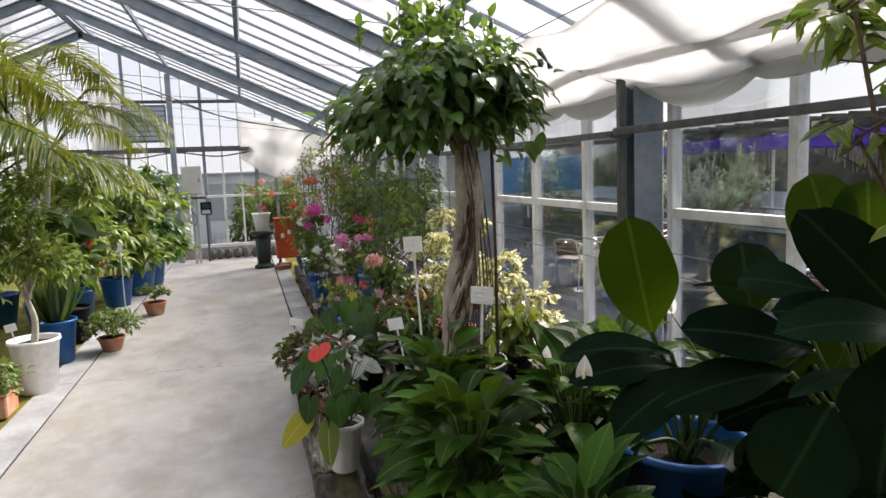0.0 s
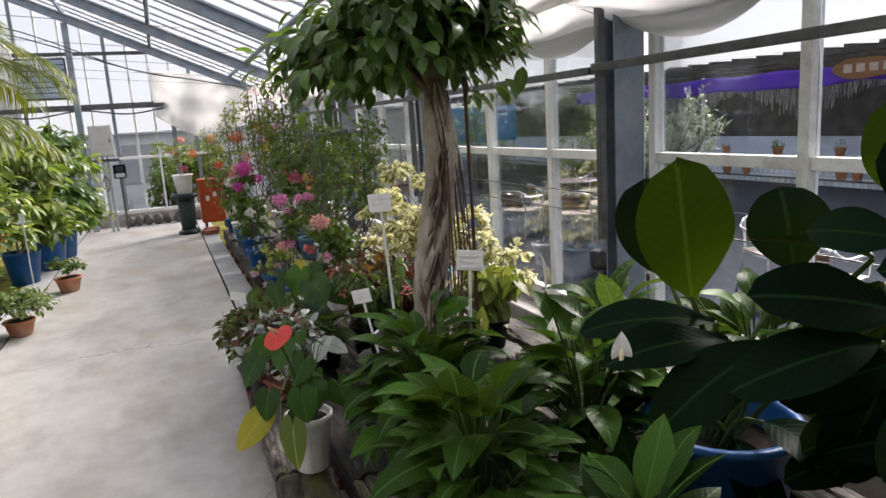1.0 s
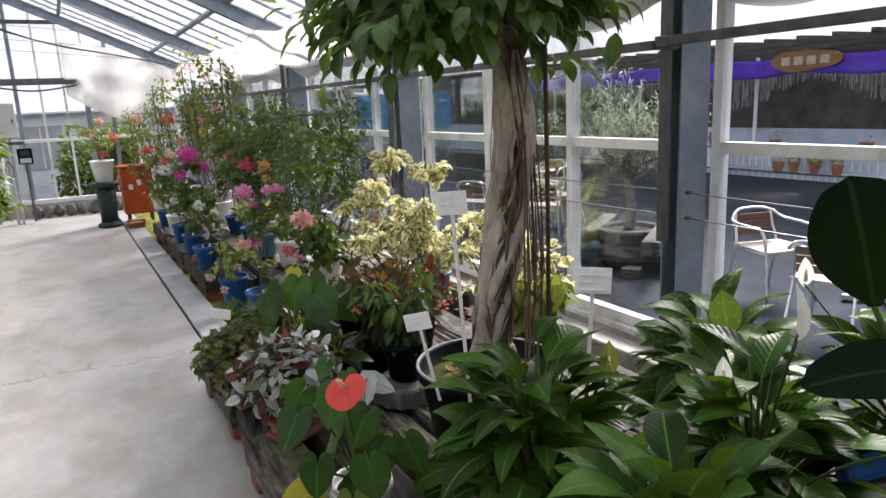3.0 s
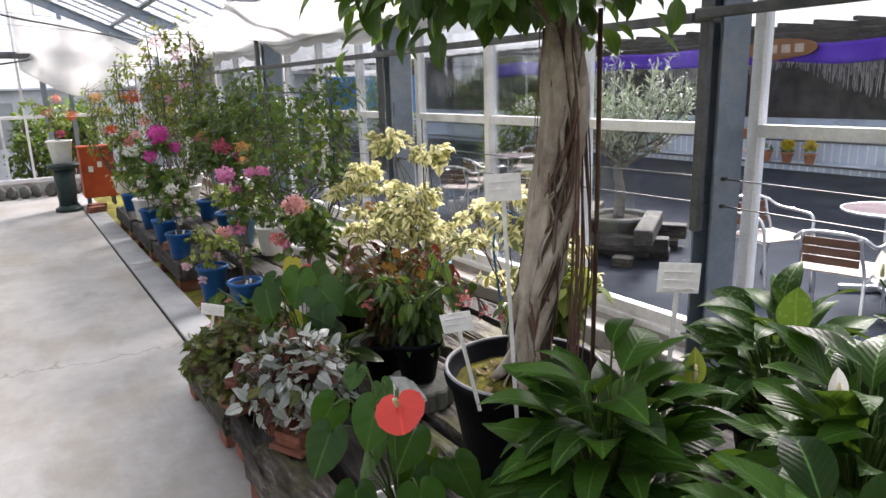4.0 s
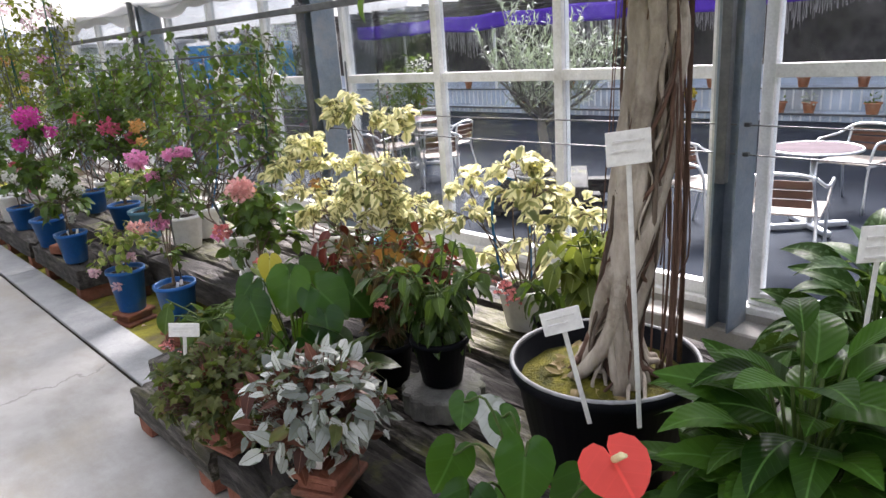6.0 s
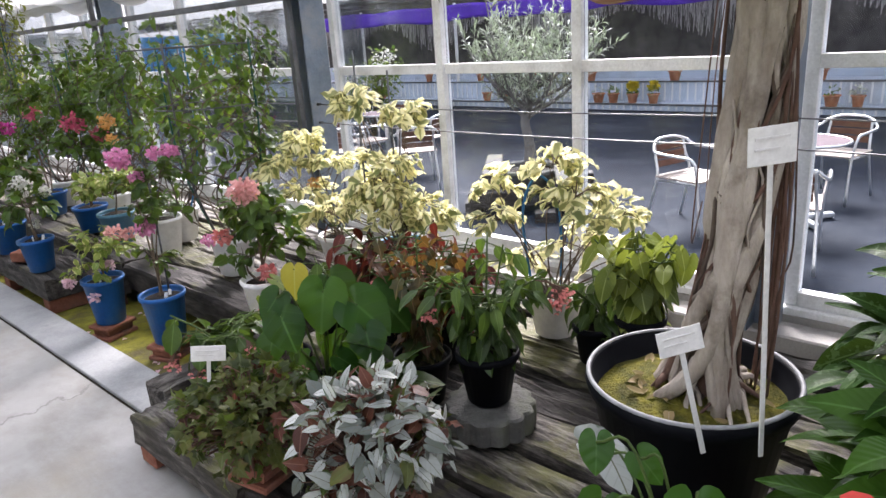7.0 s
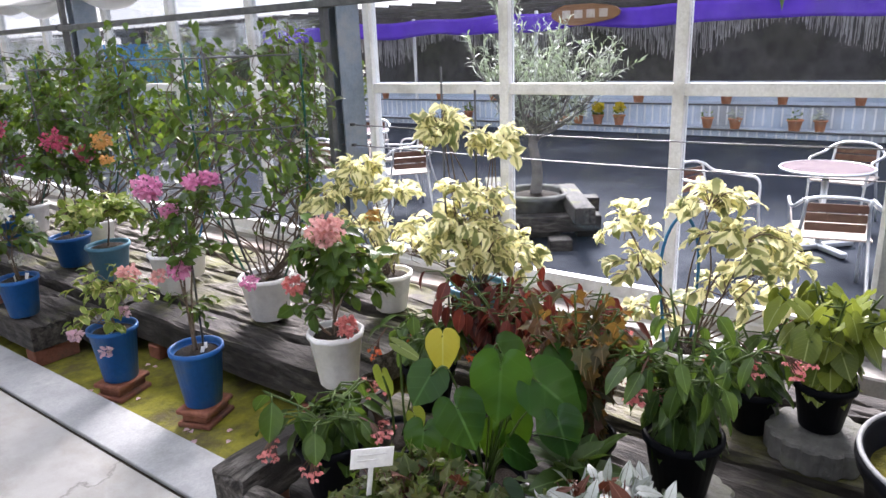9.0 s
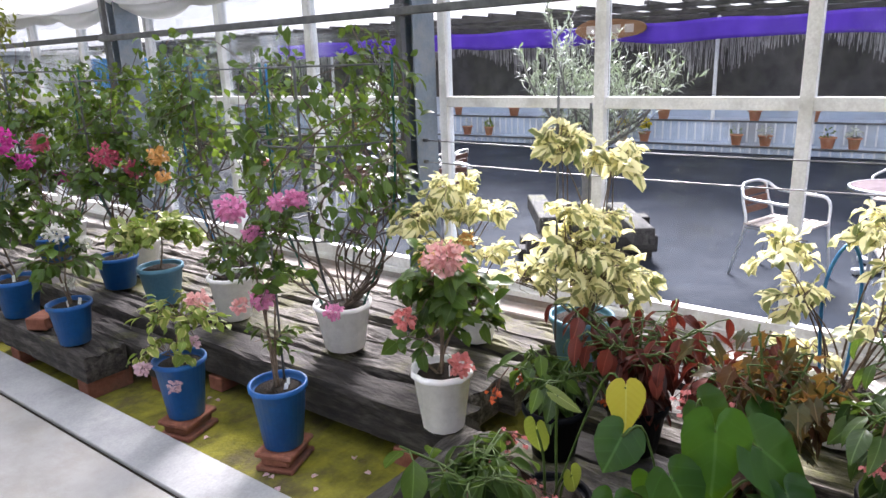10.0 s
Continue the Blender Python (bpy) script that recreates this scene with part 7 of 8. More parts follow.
potted("variegated_bougainvillea", 1.86, 5.46, TOP + 0.015, (0.13, 0.23, M_PALEBLUE), [(-0.26, -0.02, 0.98, 0.11, 0.11, 0.08, 82), (-0.08, -0.16, 0.89, 0.12, 0.12, 0.07, 91), (-0.14, -0.08, 0.66, 0.15, 0.15, 0.07, 102), (-0.2, -0.06, 0.54, 0.2, 0.2, 0.07, 149),
       (-0.1, -0.12, 0.43, 0.22, 0.2, 0.08, 149), (-0.34, 0.1, 0.46, 0.16, 0.14, 0.06, 80), (0.06, -0.16, 0.34, 0.18, 0.17, 0.08, 126)],
       L_CREAM, 141, YL, group=YG, size=0.066, n_stem=3, templates=T_CRINK, supports=[stick(-0.2, 0.02, 0.18, 1.2), stick(-0.05, -0.04, 0.18, 1.1)], stem_r=0.0042, droop=0.38)
potted("variegated_bougainvillea", 1.81, 4.48, TOP, (0.12, 0.2, M_WHITEPOT), [(-0.12, -0.08, 0.76, 0.13, 0.13, 0.06, 77), (-0.16, -0.2, 0.66, 0.16, 0.15, 0.07, 95), (-0.13, 0.2, 0.65, 0.13, 0.12, 0.06, 55), (-0.2, 0.12, 0.54, 0.14, 0.12, 0.05, 41),
       (0.0, -0.26, 0.54, 0.17, 0.14, 0.07, 77), (0.04, -0.12, 0.4, 0.18, 0.15, 0.06, 55), (0.08, -0.34, 0.4, 0.12, 0.1, 0.05, 34), (-0.06, 0.1, 0.33, 0.15, 0.15, 0.06, 34)],
       L_CREAM, 142, YL, group=YG, size=0.06, n_stem=2, templates=T_CRINK, stem_r=0.0042, droop=0.38,
       supports=[([(-0.08, 0.05, 0.15), (-0.12, 0.07, 0.55), (-0.07, 0.02, 0.7), (0.01, -0.02, 0.55), (0.05, 0.0, 0.15)], 0.006, M_BLUETUBE)])
potted("variegated_bougainvillea", 1.88, 6.02, FAR_TOP, (0.11, 0.2, M_WHITEPOT), [(-0.17, 0.0, 0.74, 0.16, 0.14, 0.06, 93), (-0.28, 0.08, 0.63, 0.14, 0.13, 0.06, 73), (-0.06, -0.1, 0.62, 0.16, 0.14, 0.07, 87), (-0.16, 0.02, 0.47, 0.16, 0.16, 0.07, 73), (0.04, -0.06, 0.4, 0.16, 0.14, 0.07, 66), (-0.1, 0.05, 0.3, 0.16, 0.16, 0.06, 63)],
       L_CREAM, 143, YL, group=YG, size=0.064, n_stem=2, templates=T_CRINK, stem_r=0.0042, droop=0.38, flowers=[(-0.2, -0.1, 0.55, 0.03, P_ORANGE, 10)])


# ---- bougainvilleas in rows ----
BG = "potted bougainvilleas"
potted("bougainvillea", 1.135, 5.67, FAR_TOP, (0.105, 0.23, M_WHITEPOT, 0), [(0.03, 0, 0.52, 0.17, 0.17, 0.09, 120), (-0.02, -0.02, 0.6, 0.13, 0.13, 0.07, 70), (0.08, -0.05, 0.4, 0.15, 0.15, 0.08, 60), (0.0, 0.05, 0.33, 0.16, 0.16, 0.07, 44)], L_BOUG, 151,
       "peach-flowered bougainvillea in a white slatted pot", group=BG, size=0.072, flowers=[(-0.1, -0.1, 0.67, 0.075, P_PEACH, 80), (-0.17, 0.02, 0.47, 0.045, P_CORAL, 30), (-0.05, -0.12, 0.29, 0.05, P_CORAL, 34), (0.06, 0.1, 0.6, 0.04, P_ORANGE, 14)])
i_brick(0.93, 6.35, BED, 20)
potted("bougainvillea", 0.93, 6.35, BED + 0.085, (0.112, 0.275, M_BLUEPOT), [(0.0, 0, 0.46, 0.1, 0.1, 0.12, 32), (0.08, 0.05, 0.7, 0.14, 0.14, 0.12, 70), (0.12, 0.05, 0.86, 0.13, 0.13, 0.07, 60), (0.0, 0.08, 0.82, 0.1, 0.1, 0.06, 32)], L_BOUG, 152,
       "thin pink bougainvillea in a blue pot on a clay foot", group=BG, size=0.06, flowers=[(-0.02, 0.145, 0.98, 0.07, P_PINK, 76), (0.03, 0.1, 0.88, 0.045, P_PINK, 26), (0.19, 0.005, 0.99, 0.05, P_PINK, 46), (0.12, 0.03, 0.99, 0.04, P_PINK, 24), (0.0, 0.04, 0.63, 0.055, P_PINK, 46), (-0.06, 0.1, 0.6, 0.035, P_PEACH, 16)], supports=[stick(0.05, 0.02, 0.15, 0.85)])
i_brick(0.855, 6.92, BED, 15)
potted("bougainvillea", 0.855, 6.92, BED + 0.085, (0.11, 0.275, M_BLUEPOT), [(0.05, 0, 0.45, 0.18, 0.18, 0.14, 130), (-0.05, 0, 0.32, 0.14, 0.14, 0.08, 50)], L_BOUGY, 153,
       "pale pink bougainvillea in a blue pot on a clay foot", group=BG, size=0.055, flowers=[(-0.18, -0.02, 0.3, 0.035, P_PALE, 18), (-0.1, -0.1, 0.2, 0.03, P_PALE, 12), (0.1, -0.05, 0.52, 0.06, P_PEACH, 40), (0.02, -0.1, 0.36, 0.03, P_PALE, 14)])
potted("bougainvillea", 0.815, 7.8, FAR_TOP - 0.03, (0.1, 0.215, M_BLUEPOT), [(0, 0, 0.42, 0.17, 0.17, 0.13, 120), (0.05, 0.1, 0.6, 0.12, 0.12, 0.12, 70)], L_BOUG, 154,
       "white-flowered bougainvillea in a blue pot on a timber", group=BG, size=0.07, flowers=[(-0.02, -0.05, 0.58, 0.06, P_WHITE, 34), (0.1, -0.04, 0.5, 0.045, P_WHITE, 24), (0.02, 0.0, 0.3, 0.03, P_WHITE, 12)])
brick_block(0.86, 8.2, FAR_TOP - 0.03, 30, (0.2, 0.12, 0.07), "red brick lying on the dark timber")
potted("bougainvillea", 0.85, 8.5, FAR_TOP - 0.03, (0.12, 0.22, M_BLUEPOT), [(0, 0, 0.55, 0.17, 0.17, 0.2, 190), (0.0, 0, 0.85, 0.1, 0.1, 0.12, 60)], L_BOUG, 155,
       "magenta bougainvillea in a blue pot on a timber", group=BG, size=0.08, flowers=[(0.0, -0.1, 0.98, 0.12, P_MAGENTA, 110), (-0.08, -0.1, 0.8, 0.07, P_MAGENTA, 40), (0.14, -0.05, 0.86, 0.06, P_MAGENTA, 34)])
potted("bougainvillea", 0.86, 9.38, FAR_TOP - 0.03, (0.1, 0.2, M_BLUEPOT), [(0, 0, 0.4, 0.15, 0.15, 0.14, 110)], L_BOUG, 156, "white-flowered bougainvillea in a blue pot", group=BG, size=0.07,
       flowers=[(-0.05, -0.1, 0.48, 0.07, P_WHITE, 40), (0.1, -0.1, 0.36, 0.05, P_ROSE, 26)])
potted("bougainvillea", 0.88, 9.9, FAR_TOP - 0.03, (0.1, 0.24, M_WHITEPOT), [(0, 0, 0.6, 0.2, 0.2, 0.22, 180)], L_BOUG, 157, "white and rose bougainvillea in a white pot", group=BG, size=0.07,
       flowers=[(-0.06, -0.1, 0.75, 0.1, P_WHITE, 60), (0.1, -0.1, 0.5, 0.06, P_ROSE, 36), (0.0, -0.1, 0.92, 0.06, P_PEACH, 30)])
potted("bougainvillea", 0.87, 10.7, FAR_TOP - 0.03, (0.1, 0.2, M_BLUEPOT), [(0, 0, 0.45, 0.2, 0.2, 0.2, 160), (0, 0, 0.8, 0.18, 0.18, 0.15, 120)], L_BOUGY, 158, "rose-flowered bougainvillea in a blue pot", group=BG, size=0.07,
       flowers=[(0.05, -0.1, 0.8, 0.08, P_CORAL, 50), (-0.1, 0, 0.95, 0.07, P_SCARLET, 40)])
potted("bougainvillea", 1.38, 7.88, FAR_TOP, (0.12, 0.22, M_PALEBLUE), [(0, 0, 0.4, 0.24, 0.22, 0.12, 260)], L_BOUGY, 159, "pale variegated bougainvillea in a pale blue pot", group=BG, size=0.07, templates=T_CRINK)
potted("bougainvillea", 1.44, 7.3, FAR_TOP, (0.115, 0.24, M_WHITEPOT), [(0, 0, 0.32, 0.16, 0.16, 0.1, 110)], L_BOUG, 160, "low bougainvillea in a fluted white pot", group=BG, size=0.06)
potted("bougainvillea", 1.4, 8.4, FAR_TOP, (0.12, 0.2, M_BLUEPOT), [(0, 0, 0.6, 0.2, 0.2, 0.2, 160), (0.05, 0, 0.85, 0.14, 0.14, 0.14, 90)], L_BOUG, 161, "rose-red bougainvillea in a blue pot", group=BG, size=0.07,
       flowers=[(-0.02, -0.1, 0.82, 0.1, P_ROSE, 70), (0.14, -0.1, 0.72, 0.07, P_ROSE, 40)])
potted("bougainvillea", 1.45, 9.35, FAR_TOP, (0.12, 0.2, M_BLUEPOT), [(0, 0, 0.6, 0.2, 0.2, 0.22, 170), (0.0, 0, 0.95, 0.16, 0.16, 0.14, 90)], L_BOUG, 162, "rose-red bougainvillea in a blue pot", group=BG, size=0.07,
       flowers=[(-0.02, -0.1, 0.85, 0.09, P_ROSE, 60), (0.1, -0.1, 0.6, 0.06, P_MAGENTA, 30)])


def trellis_plant(x, y, seed, label, h, r, leaf_mat, n=420, size=0.06, potmat=M_WHITEPOT, flowers=(), tube_mat=M_GREENTUBE, vines=16, bare=0.35):
    """Bougainvillea trained round three upright tubes with hoops."""
    rng = np.random.default_rng(seed)
    t = thing("trained_bougainvillea", x, y, FAR_TOP, label, "potted plant", "trained bougainvilleas on hoops")
    top = pot(t, 0.13, 0.23, potmat, lobes=0)
    for k in range(4):
        a = k * 1.571 + 0.4
        pts = smooth_line([(0.08 * math.cos(a), 0.08 * math.sin(a), top - 0.05), (r * 0.8 * math.cos(a), r * 0.8 * math.sin(a), top + h * 0.4), (r * 0.9 * math.cos(a), r * 0.9 * math.sin(a), top + h)], 5)
        place("support", tubes("support", [(pts, 0.006)], tube_mat if k % 2 else M_DARK, 6), t)
    for z in (0.35, 0.7, 0.98):
        ring = [(r * 0.86 * math.cos(a), r * 0.86 * math.sin(a), top + h * z) for a in np.linspace(0, 6.283, 25)]
        place("hoop", tubes("hoop", [(np.array(ring), 0.004)], M_DARK, 5), t)
    lines, spots = [], []
    for k in range(vines):
        a, z = rng.uniform(0, 6.28), top
        pts = [(0.03 * math.cos(a), 0.03 * math.sin(a), z)]
        while z < top + h * rng.uniform(0.8, 1.1):
            a += rng.uniform(-0.8, 1.1)
            z += rng.uniform(0.05, 0.18) * h
            q = r * rng.uniform(0.6, 1.15) * min(1, 0.35 + (z - top) / h * 1.6)
            pts.append((q * math.cos(a), q * math.sin(a), z))
        ln = smooth_line(pts, 5)
        lines.append((ln, np.linspace(0.005, 0.002, len(ln))))
        m = max(1, int(n * 1.05) // vines)
        hubs = rng.uniform(bare, 1, size=6) ** 0.8
        for _ in range(m):
            u = min(1.0, max(bare, rng.choice(hubs) + rng.normal() * 0.02))
            p = ln[int(u * (len(ln) - 1))] + rng.normal(size=3) * 0.045
            o = np.array((p[0], p[1], 0.0))
            o /= np.linalg.norm(o) + 1e-6
            way = o * 0.7 + rng.normal(size=3) * 0.5 + np.array((0, 0, -0.5))
            spots.append((p, basis(way, np.array((0, 0, 1.0)) + o * 0.5 + rng.normal(size=3) * 0.3), size * rng.uniform(0.6, 1.3)))
    for q in lines:
        place("vine", tubes("vine", [q], M_BARKDARK, 5), t)
    place("foliage", scatter("foliage", T_SMALL, spots, leaf_mat), t)["kind"] = "stuff"
    for fx, fy, fz, fr, fm, fn in flowers:
        blossom(t, rng, fx, fy, fz, fr, fm, fn)
    return t


TB = "bougainvillea trained on a hoop frame in a white pot"
trellis_plant(1.47, 6.5, 171, TB, 1.12, 0.34, L_BOUG, 800, 0.06, bare=0.3, vines=20, flowers=[(-0.25, -0.2, 0.3, 0.045, P_PINK, 24), (0.1, -0.25, 0.9, 0.03, P_WHITE, 6)])
trellis_plant(1.66, 7.5, 172, TB, 1.12, 0.31, L_BOUG, 900, 0.064, bare=0.35, vines=18, flowers=[(0.1, -0.2, 0.8, 0.02, P_CORAL, 6), (-0.24, 0.3, 0.86, 0.07, P_ORANGE, 44), (-0.24, 0.28, 0.74, 0.045, P_ORANGE, 20)], tube_mat=M_BLUETUBE)
trellis_plant(1.66, 8.58, 173, TB, 1.08, 0.36, L_BOUG, 900, 0.066, bare=0.35, vines=18)
trellis_plant(1.7, 9.65, 174, TB, 1.15, 0.36, L_BOUG, 900, 0.066, vines=18)
trellis_plant(1.52, 10.55, 175, "tall bougainvillea with pale pink sprays on a hoop frame", 1.8, 0.36, L_AUTUMN, 800, 0.06, flowers=[(0, -0.1, 1.75, 0.12, P_PALE, 40), (-0.2, -0.1, 1.9, 0.1, P_PALE, 34), (0.2, 0, 1.85, 0.12, P_PALE, 40), (0.05, -0.2, 1.4, 0.08, P_PINK, 24), (-0.15, -0.2, 1.25, 0.07, P_PINK, 20)])
trellis_plant(1.3, 11.4, 176, "tall bougainvillea with scarlet and orange flowers", 1.5, 0.4, L_BOUGY, 700, 0.06, flowers=[(-0.2, -0.25, 1.3, 0.14, P_SCARLET, 60), (0.1, -0.3, 1.45, 0.12, P_ORANGE, 50), (-0.1, -0.3, 1.0, 0.1, P_CORAL, 40), (0.2, -0.2, 1.1, 0.1, P_SUNNY, 40)])
trellis_plant(1.85, 11.8, 177, TB, 1.5, 0.4, L_AUTUMN, 600, 0.06)
trellis_plant(1.0, 12.25, 178, "yellow-flowered bougainvillea behind the red box", 1.2, 0.34, L_BOUGY, 500, 0.06, flowers=[(-0.1, -0.2, 1.1, 0.13, P_SUNNY, 60), (-0.2, -0.2, 1.3, 0.1, P_ORANGE, 50), (0.1, -0.2, 1.3, 0.1, P_SCARLET, 40), (-0.15, -0.25, 0.85, 0.1, P_PEACH, 40)])

# ---- across the walkway ----
LG = "pots across the walkway"


def standard_tree(name, x, y, potspec, trunk_h, clumps, leaf_mat, seed, label, bark=M_PALEBARK, size=0.08, r=0.022, z=0.0):
    rng = np.random.default_rng(seed)
    t = thing(name, x, y, z, label, "potted tree", LG)
    t.matrix_basis = t.matrix_basis @ WIDE
    top = pot(t, *potspec)
    ln = smooth_line([(0, 0, top - 0.02), (0.02, 0.0, top + trunk_h * 0.5), (-0.02, 0.0, top + trunk_h)], 6)
    place("trunk", tubes("trunk", [(ln, np.linspace(r * 1.2, r * 0.8, len(ln)))], bark, 10), t)
    stem_parts(t, stems_to((-0.02, 0, top + trunk_h - 0.02), clumps, rng, r * 0.45), bark, r * 0.45, "limb")
    sp = []
    for c in clumps:
        sp += leaf_spots(rng, c, size, 0.2, shell=0.2)
    place("crown", scatter("crown", T_LANCE, sp, leaf_mat), t)
    return t


standard_tree("variegated_fig", -1.6, 6.14, (0.17, 0.4, M_WHITEPOT), 0.35, [(0, 0, 1.02, 0.3, 0.3, 0.2, 460), (-0.1, 0, 1.3, 0.28, 0.26, 0.18, 360), (0.2, -0.05, 0.98, 0.22, 0.2, 0.15, 240), (-0.3, 0, 1.08, 0.24, 0.22, 0.22, 240), (0.05, 0.05, 1.55, 0.16, 0.16, 0.12, 120)], L_CITRUS, 201,
              "standard fig with cream-edged leaves in a white pot", size=0.085)
plant_label(-1.69, 6.03, 0.4, 0.18, 0.08, 0.06, 10, -10, 1)
strap = thing("strap_leaved_plant", -1.66, 7.03, 0, "strap-leaved plant in a tall blue pot", "potted plant", LG)
tt = pot(strap, 0.17, 0.4, M_BLUEPOT)
rngl = np.random.default_rng(12)
sp = []
for k in range(70):
    a = rngl.uniform(0, 6.28)
    d = np.array((math.cos(a), math.sin(a), rngl.uniform(1.2, 3.2)))
    sp.append((np.array((0.05 * math.cos(a), 0.05 * math.sin(a), tt)), basis(d, np.array((math.cos(a), math.sin(a), 0.6))), rngl.uniform(0.45, 0.72)))
place("foliage", scatter("foliage", T_STRAP, sp, L_STRAP), strap)
potted("bird_of_paradise", -1.74, 7.87, 0, (0.19, 0.34, M_BLACKPOT), [(0, 0, 0.75, 0.28, 0.28, 0.25, 60), (0.1, 0, 1.05, 0.25, 0.25, 0.2, 40)], L_STRAP, 203, "broad-leaved plant with orange flowers in a black pot", group=LG, size=0.3, templates=T_LANCE, stem=M_STEM,
       flowers=[(0.25, -0.1, 0.95, 0.05, P_SCARLET, 14), (0.35, -0.1, 0.75, 0.05, P_ORANGE, 12)])
potted("white_flowered_herb", -1.265, 7.31, 0, (0.11, 0.13, M_TERRA), [(0, 0, 0.24, 0.26, 0.26, 0.15, 560)], L_HERB, 204, "bushy small-leaved plant in a terracotta pot on the walkway", group=LG, size=0.05, stem=M_STEM)
potted("small_shrub", -1.07, 9.0, 0, (0.12, 0.15, M_TERRA), [(0, 0, 0.26, 0.17, 0.17, 0.09, 220)], L_BOUG, 205, "small green shrub in a red-brown pot on the walkway", group=LG, size=0.055)
pl_ = thing("trough_planter", -1.83, 5.62, 0.0, "low brown trough with leafy herbs", "planter", LG)
part("trough", box(-0.2, 0.2, -0.13, 0.13, 0, 0.16, 0.012), M_TERRA, pl_)
part("trough_rim", box(-0.215, 0.215, -0.145, 0.145, 0.162, 0.185, 0.006), M_TERRA, pl_)
place("foliage", scatter("foliage", T_SMALL, leaf_spots(np.random.default_rng(6), (0, 0, 0.27, 0.3, 0.22, 0.12, 420), 0.06, 0.3), L_HERB), pl_)
for k, (x, y, s) in enumerate(((-1.62, 9.85, 1.0), (-1.44, 10.65, 1.05), (-1.9, 8.95, 1.1), (-1.4, 11.6, 0.9))):
    potted("rubber_plant", x, y, 0, (0.19, 0.36, M_BLUEPOT), [(0.15, -0.05, 0.8 * s, 0.45, 0.45, 0.26, 260), (0.1, 0, 1.3 * s, 0.5, 0.5, 0.36, 330), (0.25, -0.1, 0.58 * s, 0.34, 0.32, 0.16, 130)], (L_HEDGE, L_FICUS, L_CITRUS, L_HEDGE)[k], 210 + k,
           "leafy tropical shrub in a large blue pot", group=LG, size=0.17, templates=T_LANCE, stem=M_PALEBARK, stem_r=0.012, droop=0.5)
plant_label(-1.3, 8.4, 0.0, 0.95, 0.05, 0.1, 0, 0, 1, "thin white marker stake beside the pots")


def palm(x, y, h, seed, fronds, length, label, lean=(0.0, 0.0)):
    rng = np.random.default_rng(seed)
    t = thing("palm", x, y, 0, label, "palm", "palms")
    t.matrix_basis = t.matrix_basis @ WIDE
    top = pot(t, 0.2, 0.36, M_BLUEPOT)
    canes = []
    for k in range(4):
        a = k * 1.57 + 0.4
        e = np.array((0.16 * math.cos(a) + lean[0], 0.16 * math.sin(a) + lean[1], h * (0.8 + 0.08 * k)))
        canes.append(e)
        ln = smooth_line(((0.05 * math.cos(a), 0.05 * math.sin(a), top - 0.02), e * 0.5 + np.array((0, 0, top * 0.5)), e), 6)
        place("cane", tubes("cane", [(ln, np.linspace(0.028, 0.02, len(ln)))], M_PALEBARK, 9), t)
    for k in range(fronds):
        e = canes[k % 4]
        a = k * 2.4 + rng.uniform(-0.3, 0.3)
        d = np.array((math.cos(a), math.sin(a), 0))
        ln = length * rng.uniform(0.8, 1.1)
        up = rng.uniform(0.25, 0.75)
        rib = smooth_line((e, e + d * ln * 0.35 + np.array((0, 0, ln * up * 0.7)), e + d * ln * 0.75 + np.array((0, 0, ln * up * 0.55)), e + d * ln + np.array((0, 0, ln * (up * 0.55 - 0.2)))), 8)
        fr = place("frond", tubes("frond_rib", [(rib, np.linspace(0.009, 0.002, len(rib)))], L_PALM, 5), t)
        sp_ = []
        for q in np.linspace(0.1, 0.99, 54):
            i = q * (len(rib) - 1)
            p = rib[int(i)] + (rib[min(len(rib) - 1, int(i) + 1)] - rib[int(i)]) * (i - int(i))
            tg = rib[min(len(rib) - 1, int(i) + 1)] - rib[max(0, int(i) - 1)]
            tg /= np.linalg.norm(tg)
            side = np.cross(tg, (0, 0, 1.0))
            side /= np.linalg.norm(side) + 1e-6
            for s in (-1, 1):
                way = side * s + tg * 0.75 + np.array((0, 0, -0.25)) + rng.normal(size=3) * 0.06
                sp_.append((p, basis(way, np.array((0, 0, 1.0)) + side * s * -0.3), length * 0.4 * math.sin(math.pi * (0.12 + 0.8 * q)) ** 0.7 * rng.uniform(0.85, 1.1)))
        place("leaflet", scatter("leaflet", T_BLADE, sp_, L_PALM), fr)["kind"] = "stuff"
    return t


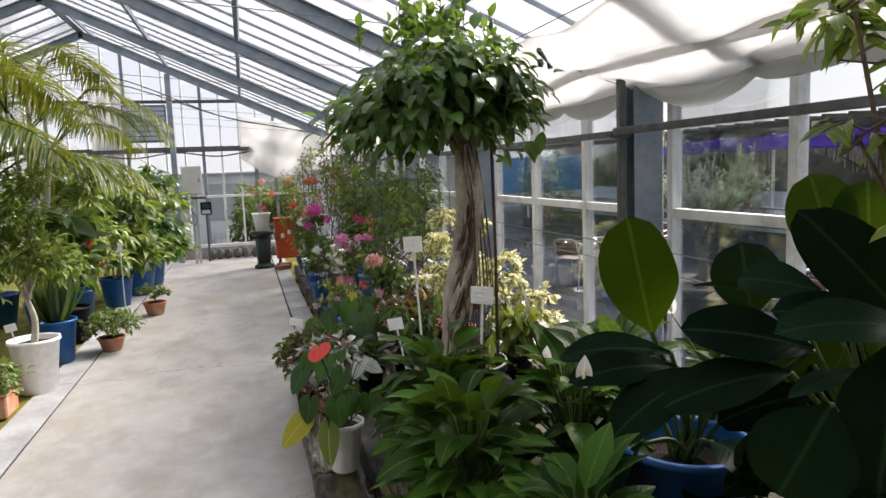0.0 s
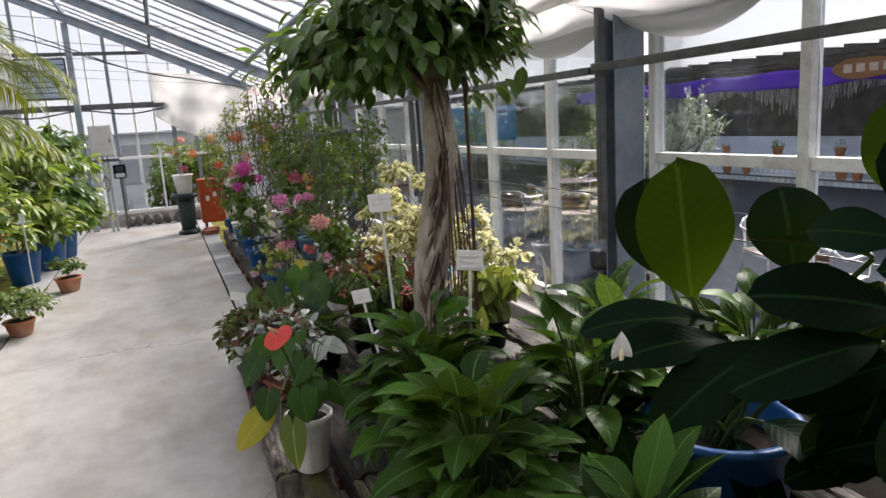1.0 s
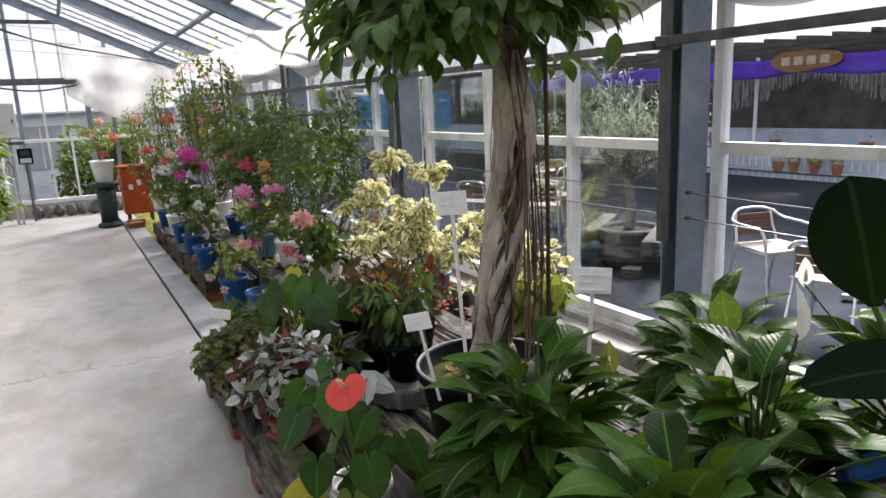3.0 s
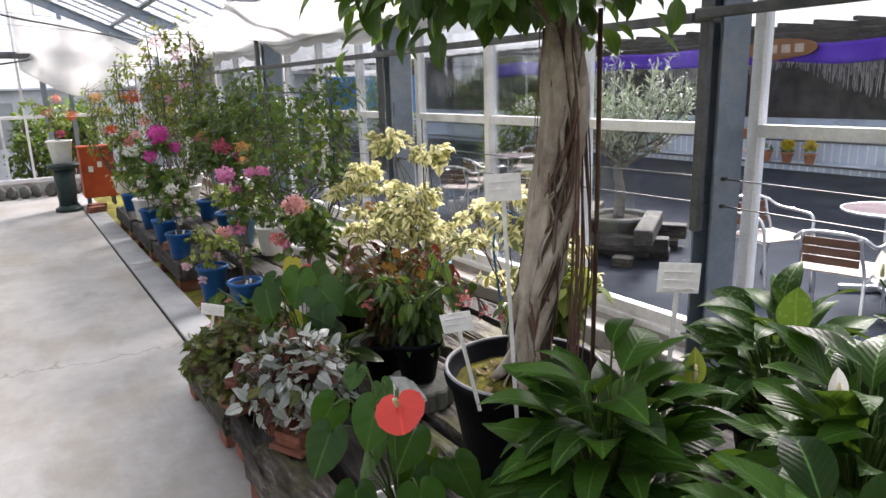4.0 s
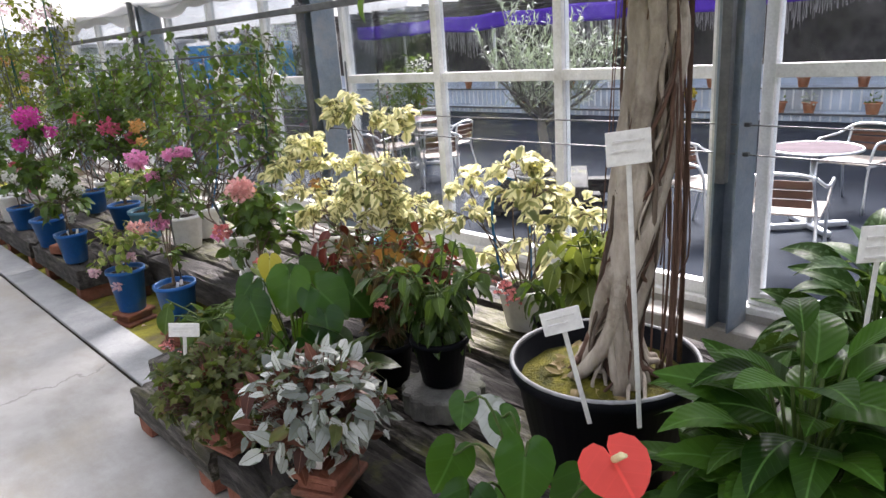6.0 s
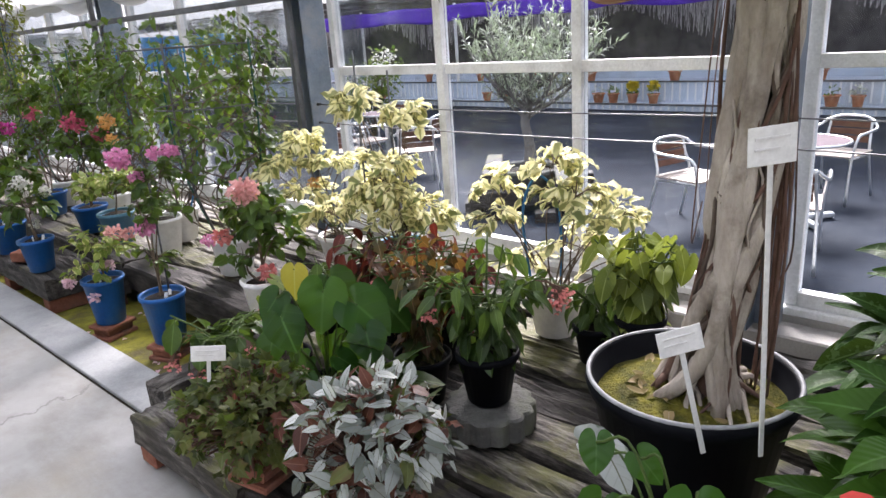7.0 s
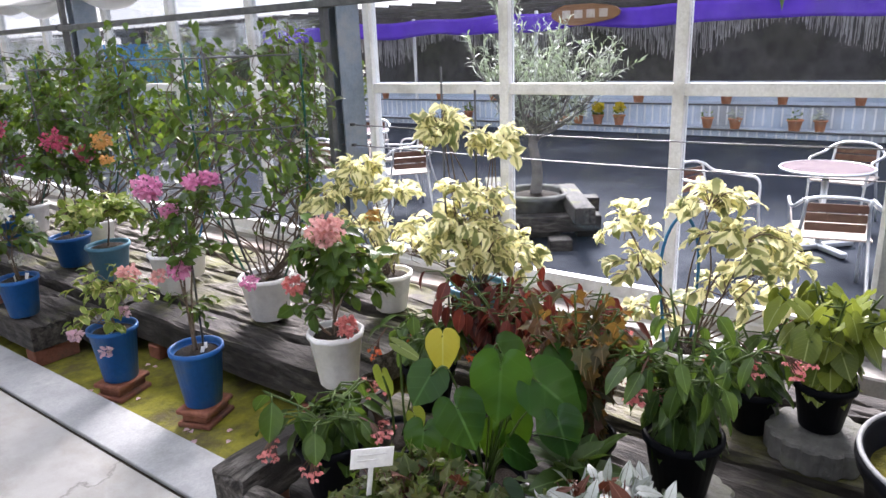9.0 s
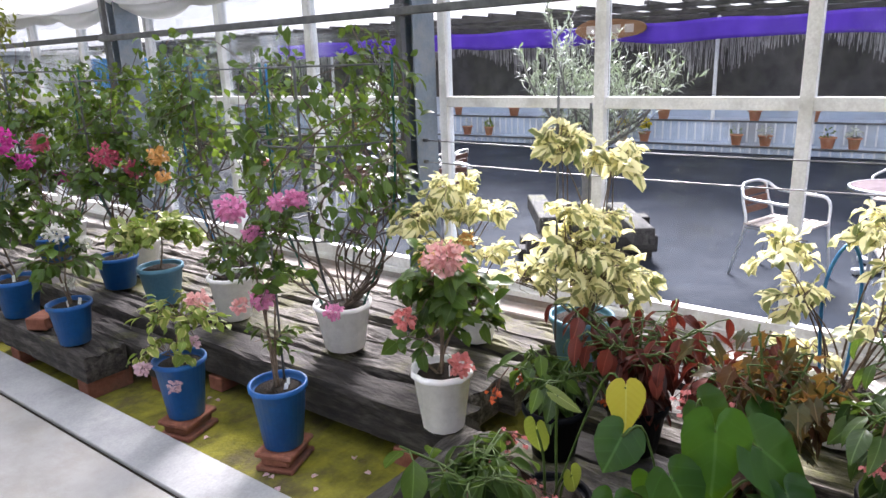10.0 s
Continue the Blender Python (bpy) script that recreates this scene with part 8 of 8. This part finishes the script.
T_BLADE = [leaf_data("lance", 1, 0.046, 4, 0.35, c, across=1) for c in (0.4, 0.8, 1.1)]
palm(-2.2, 6.15, 1.85, 301, 15, 1.15, "feathery yellow-green palm in a blue pot", (0.1, 0.0))
palm(-2.05, 8.3, 2.3, 302, 18, 1.12, "feathery yellow-green palm behind the pots")
for k, (x, y, h) in enumerate(((-2.45, 7.1, 1.6), (-2.75, 9.1, 1.8), (-2.35, 10.5, 1.6), (-2.45, 12.0, 1.7), (-3.3, 5.4, 1.7), (-3.6, 7.5, 1.9), (-3.6, 10.5, 2.0))):
    potted("leafy_shrub", x, y, 0, (0.2, 0.36, M_BLUEPOT if k % 2 else M_BLACKPOT), [(0, 0, h * 0.45, 0.4, 0.4, h * 0.2, 260), (0.1, 0, h * 0.75, 0.42, 0.42, h * 0.2, 300), (-0.1, 0.1, h, 0.35, 0.35, h * 0.15, 200)], (L_CITRUS, L_HEDGE, L_BOUGY, L_HEDGE, L_CITRUS, L_HEDGE, L_BOUG)[k], 320 + k,
           "tall leafy shrub in the bed across the walkway", group="shrubs in the far bed", size=0.11, templates=T_LANCE, stem=M_PALEBARK, stem_r=0.016)

# variegated shrub that leans over the near bench
potted("variegated_shrub", 1.85, 1.35, TOP, (0.17, 0.32, M_BLACKPOT), [(-0.58, 0.0, 1.66, 0.12, 0.14, 0.1, 48), (-0.42, -0.05, 1.58, 0.16, 0.18, 0.12, 64), (-0.5, 0.0, 1.42, 0.09, 0.1, 0.1, 24), (-0.3, -0.05, 1.3, 0.14, 0.14, 0.14, 30), (-0.1, 0.0, 1.75, 0.3, 0.3, 0.2, 120)], L_CITRUS, 401,
       "tall shrub with yellow-edged leaves leaning over the bench", size=0.075, templates=T_LANCE, stem_r=0.01)

# paper slips in the pots
for k, (x, y, z) in enumerate(((0.915, 6.3, 0.26), (0.955, 6.32, 0.26), (0.825, 6.87, 0.26), (0.795, 7.76, 0.38), (0.835, 7.75, 0.38), (0.82, 8.45, 0.39), (1.115, 5.62, 0.43), (1.39, 7.25, 0.43))):
    sl = thing("name_slip", x, y, z, "small white plastic name slip stuck in the pot", "plant label", "name slips in the pots", -30 + 25 * (k % 4))
    part("slip", box(-0.008, 0.008, -0.001, 0.001, 0, 0.065, 0.0006), M_TAG, sl, m=Matrix.Rotation(radians(14 - 9 * (k % 4)), 4, "Y"))

# fallen bracts on the moss
rngf = np.random.default_rng(44)
for k in range(16):
    fx, fy = rngf.uniform(0.74, 1.1), rngf.uniform(5.9, 7.2)
    b = thing("fallen_bract", fx, fy, BED + 0.002, "faded pink fallen flower bract on the moss", "petal", "fallen bracts", rngf.uniform(0, 360))
    v, f, u = leaf_data("oval", 0.035, 0.026, 3, 0.5, 0.8)
    place("petal", mesh_of("fallen_petal", v, f, P_PALE, u), b)
